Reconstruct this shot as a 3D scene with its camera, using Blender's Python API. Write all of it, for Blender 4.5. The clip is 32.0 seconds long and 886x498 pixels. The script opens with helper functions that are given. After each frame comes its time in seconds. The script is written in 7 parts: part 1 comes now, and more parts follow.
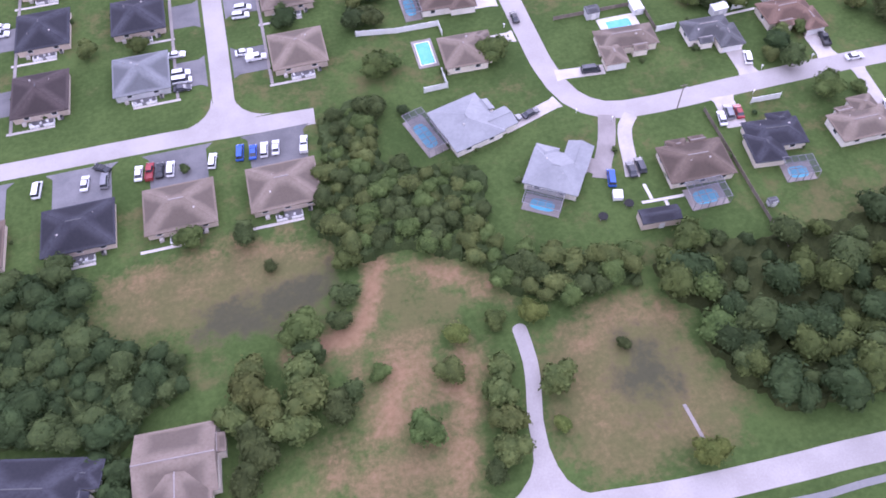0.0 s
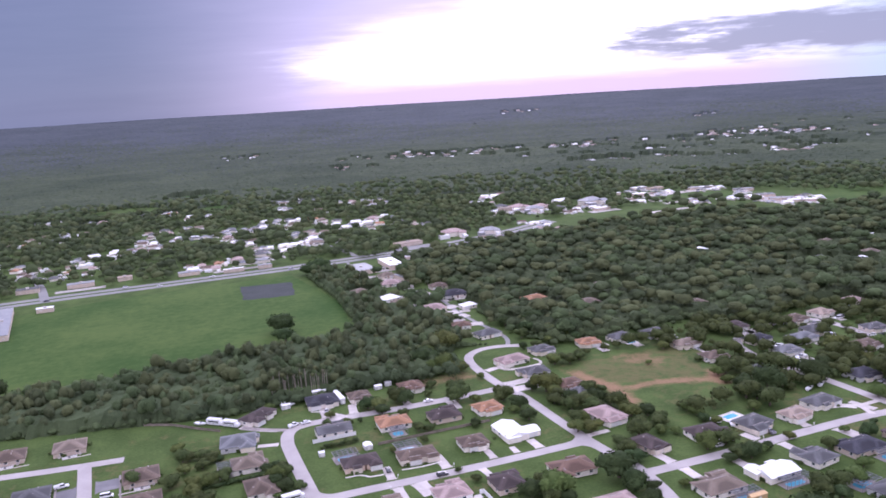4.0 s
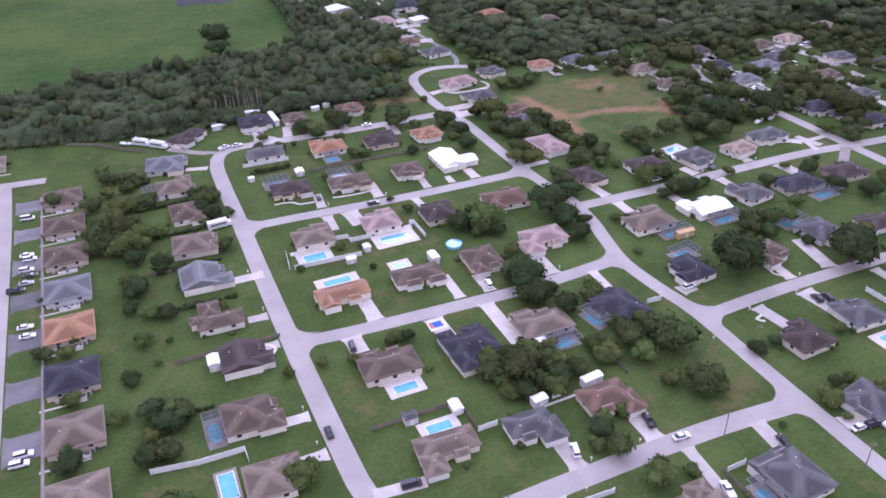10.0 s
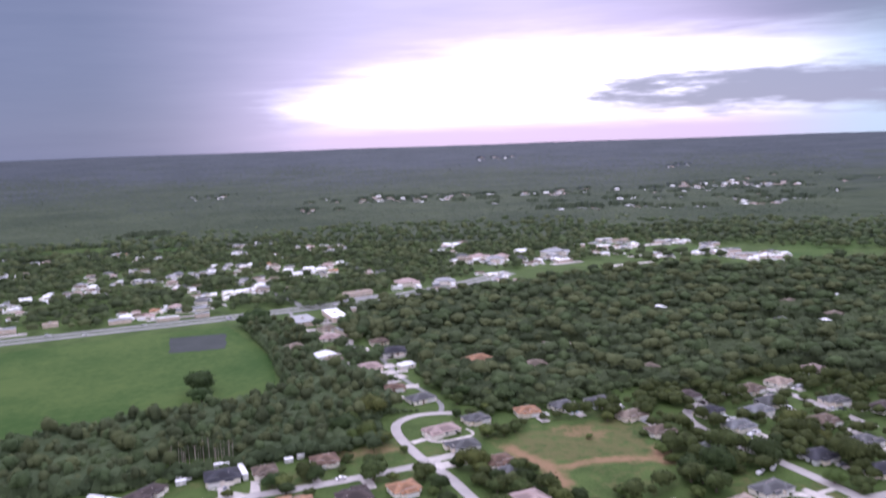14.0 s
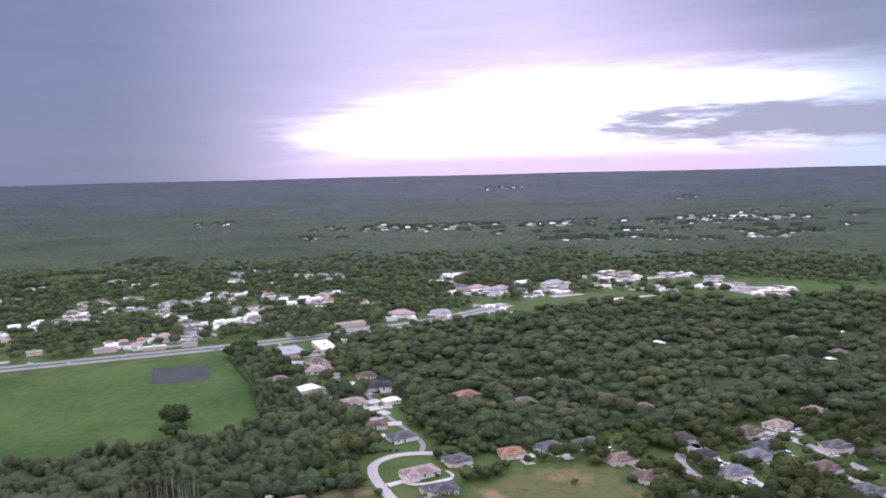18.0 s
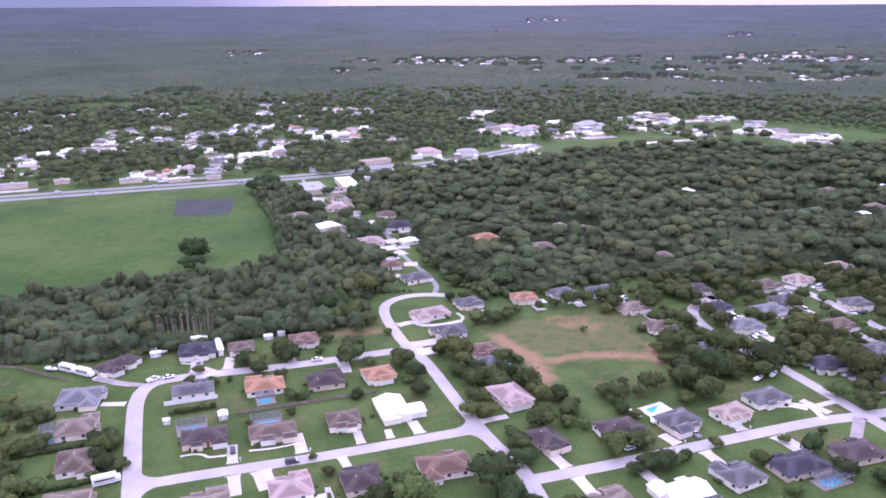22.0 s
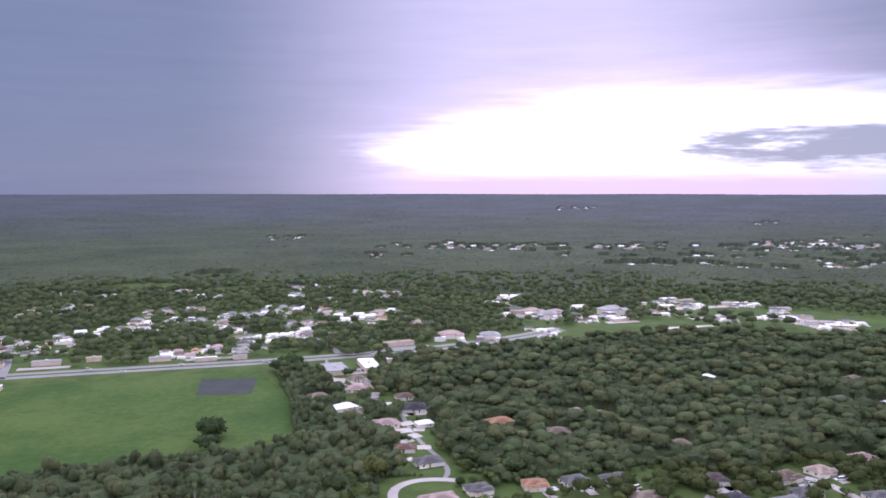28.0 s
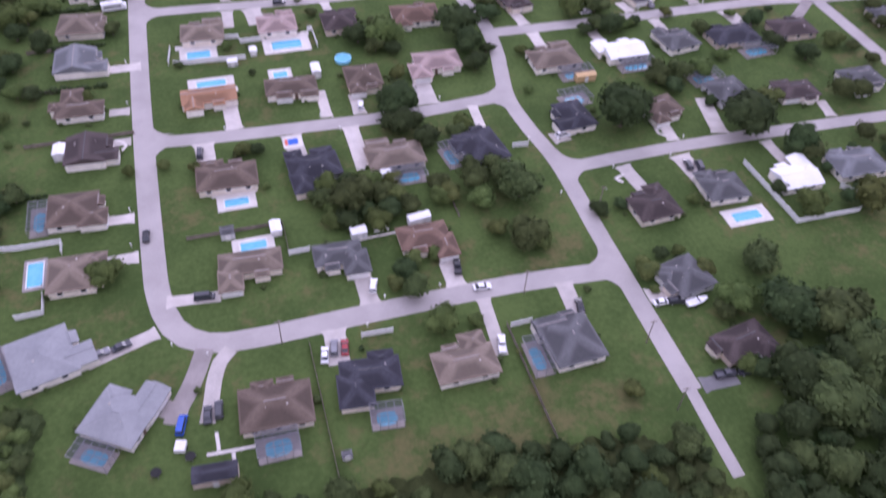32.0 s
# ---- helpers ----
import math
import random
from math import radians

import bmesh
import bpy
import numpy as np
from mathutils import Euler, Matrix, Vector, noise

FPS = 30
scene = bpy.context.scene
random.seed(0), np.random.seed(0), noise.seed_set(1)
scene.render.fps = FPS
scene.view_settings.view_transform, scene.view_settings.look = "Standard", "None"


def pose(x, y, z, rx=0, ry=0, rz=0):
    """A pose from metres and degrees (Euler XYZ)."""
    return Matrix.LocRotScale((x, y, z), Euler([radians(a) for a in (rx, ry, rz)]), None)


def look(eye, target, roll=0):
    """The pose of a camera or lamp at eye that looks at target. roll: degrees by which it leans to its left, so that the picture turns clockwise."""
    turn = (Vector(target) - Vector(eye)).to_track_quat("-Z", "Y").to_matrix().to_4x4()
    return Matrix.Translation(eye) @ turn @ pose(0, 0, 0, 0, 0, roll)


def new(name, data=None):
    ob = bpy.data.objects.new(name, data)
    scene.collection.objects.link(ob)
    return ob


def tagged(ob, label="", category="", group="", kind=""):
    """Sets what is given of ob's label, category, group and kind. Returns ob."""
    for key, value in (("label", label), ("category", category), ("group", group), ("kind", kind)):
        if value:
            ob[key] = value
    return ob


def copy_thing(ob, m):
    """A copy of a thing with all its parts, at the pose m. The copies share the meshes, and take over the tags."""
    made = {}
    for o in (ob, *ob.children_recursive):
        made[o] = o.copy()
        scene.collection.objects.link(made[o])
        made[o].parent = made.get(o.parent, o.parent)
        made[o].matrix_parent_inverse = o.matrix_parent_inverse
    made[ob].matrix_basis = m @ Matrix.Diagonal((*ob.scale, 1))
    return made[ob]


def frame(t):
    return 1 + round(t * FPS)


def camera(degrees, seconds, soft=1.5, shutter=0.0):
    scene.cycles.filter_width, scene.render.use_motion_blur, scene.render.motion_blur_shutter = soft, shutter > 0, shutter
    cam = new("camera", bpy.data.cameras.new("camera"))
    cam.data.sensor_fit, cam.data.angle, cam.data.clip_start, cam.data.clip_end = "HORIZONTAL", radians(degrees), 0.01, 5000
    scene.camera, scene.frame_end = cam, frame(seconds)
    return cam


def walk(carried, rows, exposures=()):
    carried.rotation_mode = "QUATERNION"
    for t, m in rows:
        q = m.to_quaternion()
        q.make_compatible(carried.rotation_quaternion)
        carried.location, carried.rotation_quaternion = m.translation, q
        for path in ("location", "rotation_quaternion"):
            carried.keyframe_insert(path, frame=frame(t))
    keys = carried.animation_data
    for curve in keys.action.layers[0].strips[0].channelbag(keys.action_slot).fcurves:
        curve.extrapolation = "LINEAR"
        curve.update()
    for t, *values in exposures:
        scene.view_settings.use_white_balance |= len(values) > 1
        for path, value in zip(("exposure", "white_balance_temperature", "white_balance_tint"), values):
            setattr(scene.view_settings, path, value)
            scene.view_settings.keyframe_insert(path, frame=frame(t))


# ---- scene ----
# camera: a small aircraft hovering about 143 m up, drifting and tilting
cam = camera(58.32, 32.0, soft=1.7, shutter=0.5)
PATH = [
    (0.0, -25.33, -12.50, 143.44, 33.785, 1.460, -14.287),
    (0.5, -25.75, -11.67, 143.70, 34.873, 1.026, -14.899),
    (1.0, -24.76, -10.86, 144.27, 40.237, 1.252, -14.047),
    (1.5, -22.94, -10.90, 144.66, 54.027, 1.944, -15.094),
    (2.0, -20.85, -12.69, 144.10, 64.683, 2.468, -16.239),
    (2.5, -18.55, -13.58, 143.42, 71.591, 2.691, -18.604),
    (3.0, -17.68, -12.63, 143.33, 75.670, 3.087, -21.210),
    (3.5, -17.52, -10.84, 143.22, 79.512, 3.579, -21.790),
    (5.5, -13.30, -8.51, 143.23, 77.371, 3.095, -22.711),
    (6.0, -13.14, -8.11, 142.41, 76.823, 3.065, -23.215),
    (6.5, -12.05, -7.77, 141.87, 64.767, 2.393, -23.155),
    (7.0, -9.72, -5.00, 143.42, 58.433, 2.157, -23.822),
    (7.5, -7.65, -3.41, 143.88, 58.989, 1.918, -23.194),
    (8.0, -5.43, -2.12, 143.68, 59.000, 1.847, -23.343),
    (8.5, -3.16, -1.09, 143.30, 58.382, 1.742, -23.197),
    (9.0, -0.00, 0.00, 143.00, 58.357, 1.787, -23.000),
    (9.5, 2.38, 1.07, 142.73, 58.188, 1.567, -23.008),
    (10.0, 3.20, 2.63, 142.72, 58.439, 1.405, -23.501),
    (10.5, 4.97, 4.14, 142.46, 58.306, 1.252, -21.960),
    (11.0, 7.92, 5.42, 142.62, 58.962, 1.088, -22.655),
    (11.5, 9.90, 6.53, 142.47, 59.085, 1.071, -23.401),
    (12.0, 11.79, 7.72, 142.28, 59.267, 0.871, -22.579),
    (12.5, 13.68, 10.06, 142.90, 63.015, 0.863, -22.712),
    (13.0, 16.12, 10.85, 143.15, 72.891, 1.244, -22.943),
    (13.5, 18.32, 11.12, 142.83, 76.005, 1.122, -23.421),
    (14.0, 20.24, 12.81, 142.81, 82.341, 1.925, -23.239),
    (14.5, 21.87, 14.78, 142.08, 84.260, 1.883, -22.955),
    (16.5, 34.94, 17.59, 141.09, 84.195, 1.486, -21.475),
    (17.0, 35.98, 18.84, 141.59, 84.905, 1.503, -22.467),
    (17.5, 37.74, 20.09, 141.90, 85.042, 1.118, -22.333),
    (18.0, 39.09, 21.64, 142.04, 84.463, 1.344, -22.431),
    (18.5, 40.73, 23.21, 141.48, 84.731, 1.343, -22.038),
    (19.0, 42.82, 24.37, 140.37, 81.542, 0.755, -23.193),
    (19.5, 44.87, 25.52, 140.40, 76.343, 0.601, -23.754),
    (20.0, 46.82, 26.70, 141.34, 73.319, 0.411, -22.173),
    (20.5, 48.70, 27.65, 142.08, 72.833, 0.351, -21.016),
    (21.0, 50.33, 28.31, 142.55, 71.930, 0.364, -20.173),
    (21.5, 51.75, 28.69, 142.83, 72.051, 0.284, -19.751),
    (22.0, 53.04, 28.67, 143.10, 72.699, 0.212, -19.508),
    (22.5, 54.18, 28.37, 143.33, 72.928, 0.074, -19.515),
    (23.0, 54.96, 27.98, 143.66, 73.363, 0.059, -18.768),
    (23.5, 55.88, 27.29, 143.96, 73.533, -0.058, -18.093),
    (24.0, 56.65, 26.36, 144.22, 73.655, -0.095, -18.053),
    (24.5, 57.19, 25.21, 144.41, 74.016, -0.099, -17.571),
    (26.5, 59.24, 19.17, 145.60, 73.507, -0.425, -17.283),
    (27.0, 60.01, 18.54, 146.82, 77.888, -0.185, -17.342),
    (27.5, 60.39, 17.09, 146.55, 85.088, 0.022, -17.049),
    (28.0, 60.57, 14.76, 146.08, 85.746, 0.004, -16.923),
    (28.5, 60.50, 11.78, 145.68, 84.196, -0.128, -16.625),
    (29.0, 59.93, 8.56, 145.75, 76.445, -0.545, -16.752),
    (29.5, 58.73, 5.75, 146.33, 66.988, -1.057, -16.779),
    (30.0, 57.99, 3.33, 147.25, 63.805, -1.562, -15.471),
    (30.5, 57.51, 0.03, 147.06, 59.817, -1.800, -14.649),
    (31.0, 57.02, -2.91, 147.25, 54.947, -2.105, -15.038),
    (31.5, 57.15, -6.34, 147.28, 49.609, -2.302, -16.350),
    (32.0, 58.29, -8.79, 148.01, 43.840, -2.328, -16.495),
]
EXPOSURES = [(0.0, 0.46, 5340, 36), (1.0, 0.62, 5310, 36), (2.0, 0.13, 5460, 35), (2.8, 0.20, 5540, 33), (6.0, 0.16, 5540, 33), (7.0, 0.05, 5460, 36), (12.0, 0.05, 5440, 36), (13.0, 0.10, 5360, 34), (14.0, 0.14, 5640, 28), (18.5, 0.14, 5660, 28),
             (20.5, 0.58, 5340, 44), (26.5, 0.58, 5340, 44), (28.0, 0.20, 5660, 28), (29.5, 0.18, 5500, 34), (32.0, -0.11, 5540, 37)]
walk(cam, [(t, pose(x, y, z, a, b, c)) for t, x, y, z, a, b, c in PATH], EXPOSURES)

# ---- sky and sun: overcast evening with one bright opening low over the horizon ----
SUN_AZ, SUN_EL = radians(27), radians(24)      # clockwise from +y
world = bpy.data.worlds.new("sky")
scene.world = world
world.use_nodes = True
wt = world.node_tree
wt.nodes.clear()


def node(tree, kind, **given):
    n = tree.nodes.new(kind)
    for key, value in given.items():
        if key == "op":
            n.operation = value
        elif isinstance(key, str) and key.startswith("i"):
            n.inputs[int(key[1:])].default_value = value
    return n


def link(tree, a, b):
    tree.links.new(a, b)


def calc(tree, op, a, b=0.0, c=None, clamp=False):
    """A math node on sockets or numbers."""
    n = tree.nodes.new("ShaderNodeMath")
    n.operation, n.use_clamp = op, clamp
    for i, v in enumerate((a, b) if c is None else (a, b, c)):
        if isinstance(v, (int, float)):
            n.inputs[i].default_value = v
        else:
            tree.links.new(v, n.inputs[i])
    return n.outputs[0]


def ramp01(tree, v, lo, hi):
    n = tree.nodes.new("ShaderNodeMapRange")
    n.interpolation_type = "SMOOTHSTEP"
    tree.links.new(v, n.inputs[0])
    n.inputs[1].default_value, n.inputs[2].default_value = lo, hi
    return n.outputs[0]


def blend(tree, fac, a, b, kind="MIX"):
    n = tree.nodes.new("ShaderNodeMix")
    n.data_type, n.blend_type = "RGBA", kind
    for i, v in ((0, fac), (6, a), (7, b)):
        if isinstance(v, (int, float)):
            n.inputs[i].default_value = v
        elif isinstance(v, tuple):
            n.inputs[i].default_value = (*v, 1) if len(v) == 3 else v
        else:
            tree.links.new(v, n.inputs[i])
    return n.outputs[2]


def fog_noise(tree, vector, scale, detail=4.0, rough=0.55):
    n = tree.nodes.new("ShaderNodeTexNoise")
    n.inputs["Scale"].default_value, n.inputs["Detail"].default_value, n.inputs["Roughness"].default_value = scale, detail, rough
    tree.links.new(vector, n.inputs["Vector"])
    return n.outputs["Fac"]


sky = wt.nodes.new("ShaderNodeTexSky")
sky.sky_type, sky.sun_disc, sky.sun_elevation, sky.sun_rotation = "NISHITA", False, SUN_EL, SUN_AZ
tc = wt.nodes.new("ShaderNodeTexCoord")
turn = wt.nodes.new("ShaderNodeVectorRotate")
turn.rotation_type = "Z_AXIS"
turn.inputs["Angle"].default_value = SUN_AZ     # puts the opening's middle on +y
link(wt, tc.outputs["Generated"], turn.inputs["Vector"])
sep = wt.nodes.new("ShaderNodeSeparateXYZ")
link(wt, turn.outputs[0], sep.inputs[0])
side, up = sep.outputs[0], sep.outputs[2]
ahead = ramp01(wt, sep.outputs[1], -0.2, 0.7)
az = calc(wt, "ARCTAN2", side, sep.outputs[1])
# layered cloud: stretch the direction so that clouds lie flat
flat = wt.nodes.new("ShaderNodeCombineXYZ")
link(wt, calc(wt, "MULTIPLY", az, 2.2), flat.inputs[0])
link(wt, calc(wt, "MULTIPLY", up, 24.0), flat.inputs[1])
puff = fog_noise(wt, flat.outputs[0], 2.3, 8.0, 0.62)
wisp = fog_noise(wt, flat.outputs[0], 6.0, 6.0, 0.6)
broad = fog_noise(wt, flat.outputs[0], 0.7, 3.0, 0.5)
# the opening: its upper edge falls away to the west (left), its lower edge is the horizon
edge = calc(wt, "ADD", 0.100, calc(wt, "MULTIPLY", calc(wt, "SUBTRACT", puff, 0.5), 0.05))
fall = calc(wt, "MULTIPLY", calc(wt, "MAXIMUM", calc(wt, "SUBTRACT", 0.0, az), 0.0), 0.19)
top = calc(wt, "SUBTRACT", edge, fall)
gap = ramp01(wt, calc(wt, "SUBTRACT", top, up), -0.040, 0.034)
west = ramp01(wt, calc(wt, "ADD", az, calc(wt, "MULTIPLY", calc(wt, "SUBTRACT", puff, 0.5), 0.22)), -0.30, -0.15)
east = ramp01(wt, az, 1.5, 0.7)
gap = calc(wt, "MULTIPLY", calc(wt, "MULTIPLY", gap, west), calc(wt, "MULTIPLY", east, ahead))
# a grey cloud bank across the eastern part of the opening
lumpy = wt.nodes.new("ShaderNodeCombineXYZ")
link(wt, calc(wt, "MULTIPLY", az, 4.0), lumpy.inputs[0])
link(wt, calc(wt, "MULTIPLY", up, 26.0), lumpy.inputs[1])
lump = fog_noise(wt, lumpy.outputs[0], 2.6, 7.0, 0.58)
bank_mid = calc(wt, "ABSOLUTE", calc(wt, "SUBTRACT", up, calc(wt, "ADD", calc(wt, "ADD", 0.050, calc(wt, "MULTIPLY", calc(wt, "SUBTRACT", lump, 0.5), 0.060)), calc(wt, "MULTIPLY", calc(wt, "SUBTRACT", wisp, 0.5), 0.012))))
bank = calc(wt, "MULTIPLY", ramp01(wt, bank_mid, 0.034, 0.010), ramp01(wt, calc(wt, "ADD", az, calc(wt, "MULTIPLY", calc(wt, "SUBTRACT", lump, 0.5), 0.45)), 0.06, 0.20))
haze = calc(wt, "MULTIPLY", ramp01(wt, calc(wt, "ADD", up, calc(wt, "MULTIPLY", calc(wt, "SUBTRACT", wisp, 0.5), 0.012)), 0.046, 0.008), 0.92)
deck_w = blend(wt, puff, (0.185, 0.225, 0.315), (0.245, 0.285, 0.375))
deck_m = blend(wt, puff, (0.62, 0.58, 0.76), (0.80, 0.74, 0.90))
glow = calc(wt, "MULTIPLY", ramp01(wt, calc(wt, "ABSOLUTE", calc(wt, "ADD", az, 0.04)), 0.46, 0.05), ramp01(wt, up, 0.75, 0.1))
glow = calc(wt, "MULTIPLY", glow, ahead)
deck_w = blend(wt, ramp01(wt, az, 0.25, 0.6), deck_w, blend(wt, puff, (0.30, 0.36, 0.41), (0.38, 0.44, 0.50)))
deck = blend(wt, glow, deck_w, deck_m)
halo = calc(wt, "MULTIPLY", ramp01(wt, calc(wt, "SUBTRACT", up, top), 0.10, -0.01), calc(wt, "MULTIPLY", ramp01(wt, az, -0.42, -0.05), calc(wt, "MULTIPLY", ahead, ramp01(wt, az, 0.46, 0.16))))
deck = blend(wt, calc(wt, "MULTIPLY", halo, 0.6), deck, (1.05, 0.86, 1.08))
high = blend(wt, ramp01(wt, up, 0.26, 0.62), deck, blend(wt, broad, (1.75, 1.72, 1.85), (2.05, 2.0, 2.1)))
behind = ramp01(wt, calc(wt, "SUBTRACT", 0.0, sep.outputs[1]), 0.0, 0.7)       # the lighter cloud at the camera's back
high = blend(wt, behind, high, blend(wt, broad, (1.30, 1.24, 1.22), (1.55, 1.48, 1.46)))
core = blend(wt, haze, (2.3, 2.2, 2.35), (0.70, 0.54, 0.70))
cool = blend(wt, ramp01(wt, az, 0.24, 0.46), core, (0.62, 0.80, 0.86))
clouds = blend(wt, gap, high, cool)
clouds = blend(wt, calc(wt, "MULTIPLY", bank, gap), clouds, (0.39, 0.42, 0.50))
bg_cloud, bg_air, both = (wt.nodes.new(k) for k in ("ShaderNodeBackground", "ShaderNodeBackground", "ShaderNodeMixShader"))
bg_cloud.inputs[1].default_value, bg_air.inputs[1].default_value = 0.9, 0.05
both.inputs[0].default_value = 0.08            # the cloud hides most of the clear air
link(wt, clouds, bg_cloud.inputs[0])
link(wt, sky.outputs[0], bg_air.inputs[0])
link(wt, bg_cloud.outputs[0], both.inputs[1])
link(wt, bg_air.outputs[0], both.inputs[2])
link(wt, both.outputs[0], wt.nodes.new("ShaderNodeOutputWorld").inputs[0])

sun = new("sun", bpy.data.lights.new("sun", "SUN"))
sun.data.energy, sun.data.angle, sun.data.color = 1.0, radians(25), (1.0, 0.93, 0.88)
sun.matrix_world = look((math.sin(SUN_AZ) * 300, math.cos(SUN_AZ) * 300, 300 * math.tan(SUN_EL) + 0), (0, 0, 0))

# ---- materials ----


def surface(name, low, high=None, scale=1.0, fine=12.0, rough=0.85, bump=0.0, metal=0.0, vary=0.0, island=0.0, spec=0.3, streak=0.0, stain=0.0, thin=0.0):
    """A weathered surface: two tones mixed by broad and fine noise in world space, varied from object to object."""
    m = bpy.data.materials.new(name)
    m.use_nodes = True
    t = m.node_tree
    b = t.nodes["Principled BSDF"]
    high = high or tuple(min(1, c * 1.25) for c in low)
    geo = t.nodes.new("ShaderNodeNewGeometry")
    n1 = fog_noise(t, geo.outputs["Position"], scale, 5.0, 0.6)
    n2 = fog_noise(t, geo.outputs["Position"], scale * fine, 3.0, 0.7)
    f = calc(t, "ADD", calc(t, "MULTIPLY", n1, 0.65), calc(t, "MULTIPLY", n2, 0.35))
    col = blend(t, ramp01(t, f, 0.34, 0.66), low, high)
    if streak:
        mp = t.nodes.new("ShaderNodeMapping")
        mp.inputs["Scale"].default_value = (1.2, 1.2, 0.15)
        link(t, geo.outputs["Position"], mp.inputs["Vector"])
        s = ramp01(t, fog_noise(t, mp.outputs[0], 1.4, 4.0, 0.6), 0.5, 0.75)
        col = blend(t, calc(t, "MULTIPLY", s, streak), col, tuple(c * 0.45 for c in low))
    if stain:
        at = t.nodes.new("ShaderNodeAttribute")
        at.attribute_name = "stain"
        s = calc(t, "ADD", at.outputs["Fac"], calc(t, "MULTIPLY", calc(t, "SUBTRACT", n1, 0.5), 1.4))
        col = blend(t, calc(t, "MULTIPLY", ramp01(t, s, 0.25, 1.05), stain), col, tuple(c * 0.42 for c in low))
    if vary or island:
        info = t.nodes.new("ShaderNodeObjectInfo")
        r = calc(t, "ADD", 1 - vary / 2, calc(t, "MULTIPLY", info.outputs["Random"], vary))
        if island:
            r = calc(t, "MULTIPLY", r, calc(t, "ADD", 1 - island / 2, calc(t, "MULTIPLY", geo.outputs["Random Per Island"], island)))
        hsv = t.nodes.new("ShaderNodeHueSaturation")
        link(t, r, hsv.inputs["Value"])
        link(t, col, hsv.inputs["Color"])
        if island:
            link(t, calc(t, "ADD", 0.485, calc(t, "MULTIPLY", info.outputs["Random"], 0.03)), hsv.inputs["Hue"])
        col = hsv.outputs[0]
    link(t, col, b.inputs["Base Color"])
    b.inputs["Roughness"].default_value, b.inputs["Metallic"].default_value = rough, metal
    b.inputs["Specular IOR Level"].default_value = spec
    if thin:                              # light passes through leaves
        out, through_, both_ = t.nodes["Material Output"], t.nodes.new("ShaderNodeBsdfTranslucent"), t.nodes.new("ShaderNodeMixShader")
        both_.inputs[0].default_value = thin
        link(t, col, through_.inputs[0])
        link(t, b.outputs[0], both_.inputs[1])
        link(t, through_.outputs[0], both_.inputs[2])
        link(t, both_.outputs[0], out.inputs[0])
    if bump:
        bp = t.nodes.new("ShaderNodeBump")
        bp.inputs["Strength"].default_value, bp.inputs["Distance"].default_value = 0.6, bump
        link(t, n2, bp.inputs["Height"])
        link(t, bp.outputs[0], b.inputs["Normal"])
    return m


ROAD = surface("road_asphalt", (0.345, 0.318, 0.305), (0.435, 0.402, 0.388), 0.08, 30, 0.8, 0.01)
ROAD_DARK = surface("dark_asphalt", (0.13, 0.128, 0.135), (0.20, 0.195, 0.20), 0.15, 20, 0.8, 0.01, vary=0.4)
HIGHWAY = surface("highway_asphalt", (0.20, 0.20, 0.20), (0.26, 0.255, 0.25), 0.05, 20, 0.8)
CONCRETE = surface("concrete", (0.45, 0.412, 0.385), (0.58, 0.535, 0.505), 0.25, 14, 0.85, 0.004, vary=0.25)
PAVER = surface("deck_concrete", (0.56, 0.525, 0.49), (0.69, 0.65, 0.615), 0.4, 14, 0.8, 0.004, vary=0.15)
WORN = surface("worn_concrete", (0.25, 0.225, 0.215), (0.34, 0.305, 0.29), 0.25, 14, 0.85, 0.004)
WHITE = surface("white_paint", (0.72, 0.71, 0.71), (0.82, 0.81, 0.80), 0.5, 10, 0.5)
VINYL = surface("white_vinyl", (0.74, 0.74, 0.75), (0.84, 0.84, 0.84), 0.4, 8, 0.4)
WOODGREY = surface("grey_fence_wood", (0.17, 0.145, 0.12), (0.26, 0.22, 0.19), 0.5, 12, 0.9, vary=0.3)
STUCCO = [surface("stucco_" + n, lo, None, 0.3, 14, 0.9, 0.004, vary=0.15, streak=0.15) for n, lo in (
    ("cream", (0.68, 0.61, 0.53)), ("white", (0.77, 0.72, 0.665)), ("tan", (0.55, 0.46, 0.39)), ("peach", (0.66, 0.53, 0.44)), ("grey", (0.54, 0.54, 0.55)))]
SHINGLE = {n: surface("shingle_" + n, lo, hi, 0.22, 9, 0.92, 0.01, vary=0.18, streak=0.25, stain=0.66) for n, lo, hi in (
    ("brown", (0.130, 0.098, 0.077), (0.185, 0.142, 0.112)), ("dark_brown", (0.070, 0.055, 0.052), (0.108, 0.084, 0.081)),
    ("grey", (0.106, 0.108, 0.112), (0.156, 0.156, 0.161)), ("blue_grey", (0.172, 0.180, 0.190), (0.232, 0.240, 0.252)),
    ("charcoal", (0.041, 0.041, 0.053), (0.075, 0.075, 0.090)), ("orange", (0.33, 0.180, 0.105), (0.42, 0.245, 0.150)),
    ("pink", (0.357, 0.264, 0.246), (0.459, 0.357, 0.332)), ("tan", (0.33, 0.26, 0.21), (0.43, 0.35, 0.29)),
    ("russet", (0.155, 0.102, 0.076), (0.225, 0.148, 0.112)), ("taupe", (0.195, 0.155, 0.122), (0.262, 0.214, 0.172)))}
SHINGLE["metal"] = surface("metal_roof", (0.235, 0.242, 0.256), (0.305, 0.311, 0.324), 0.2, 6, 0.5)
SHINGLE["white"] = surface("white_roof", (0.78, 0.78, 0.80), (0.86, 0.86, 0.87), 0.2, 6, 0.5)
PALE_BARK = surface("pale_bark", (0.26, 0.23, 0.19), (0.38, 0.34, 0.28), 1.5, 8, 0.95, 0.02)
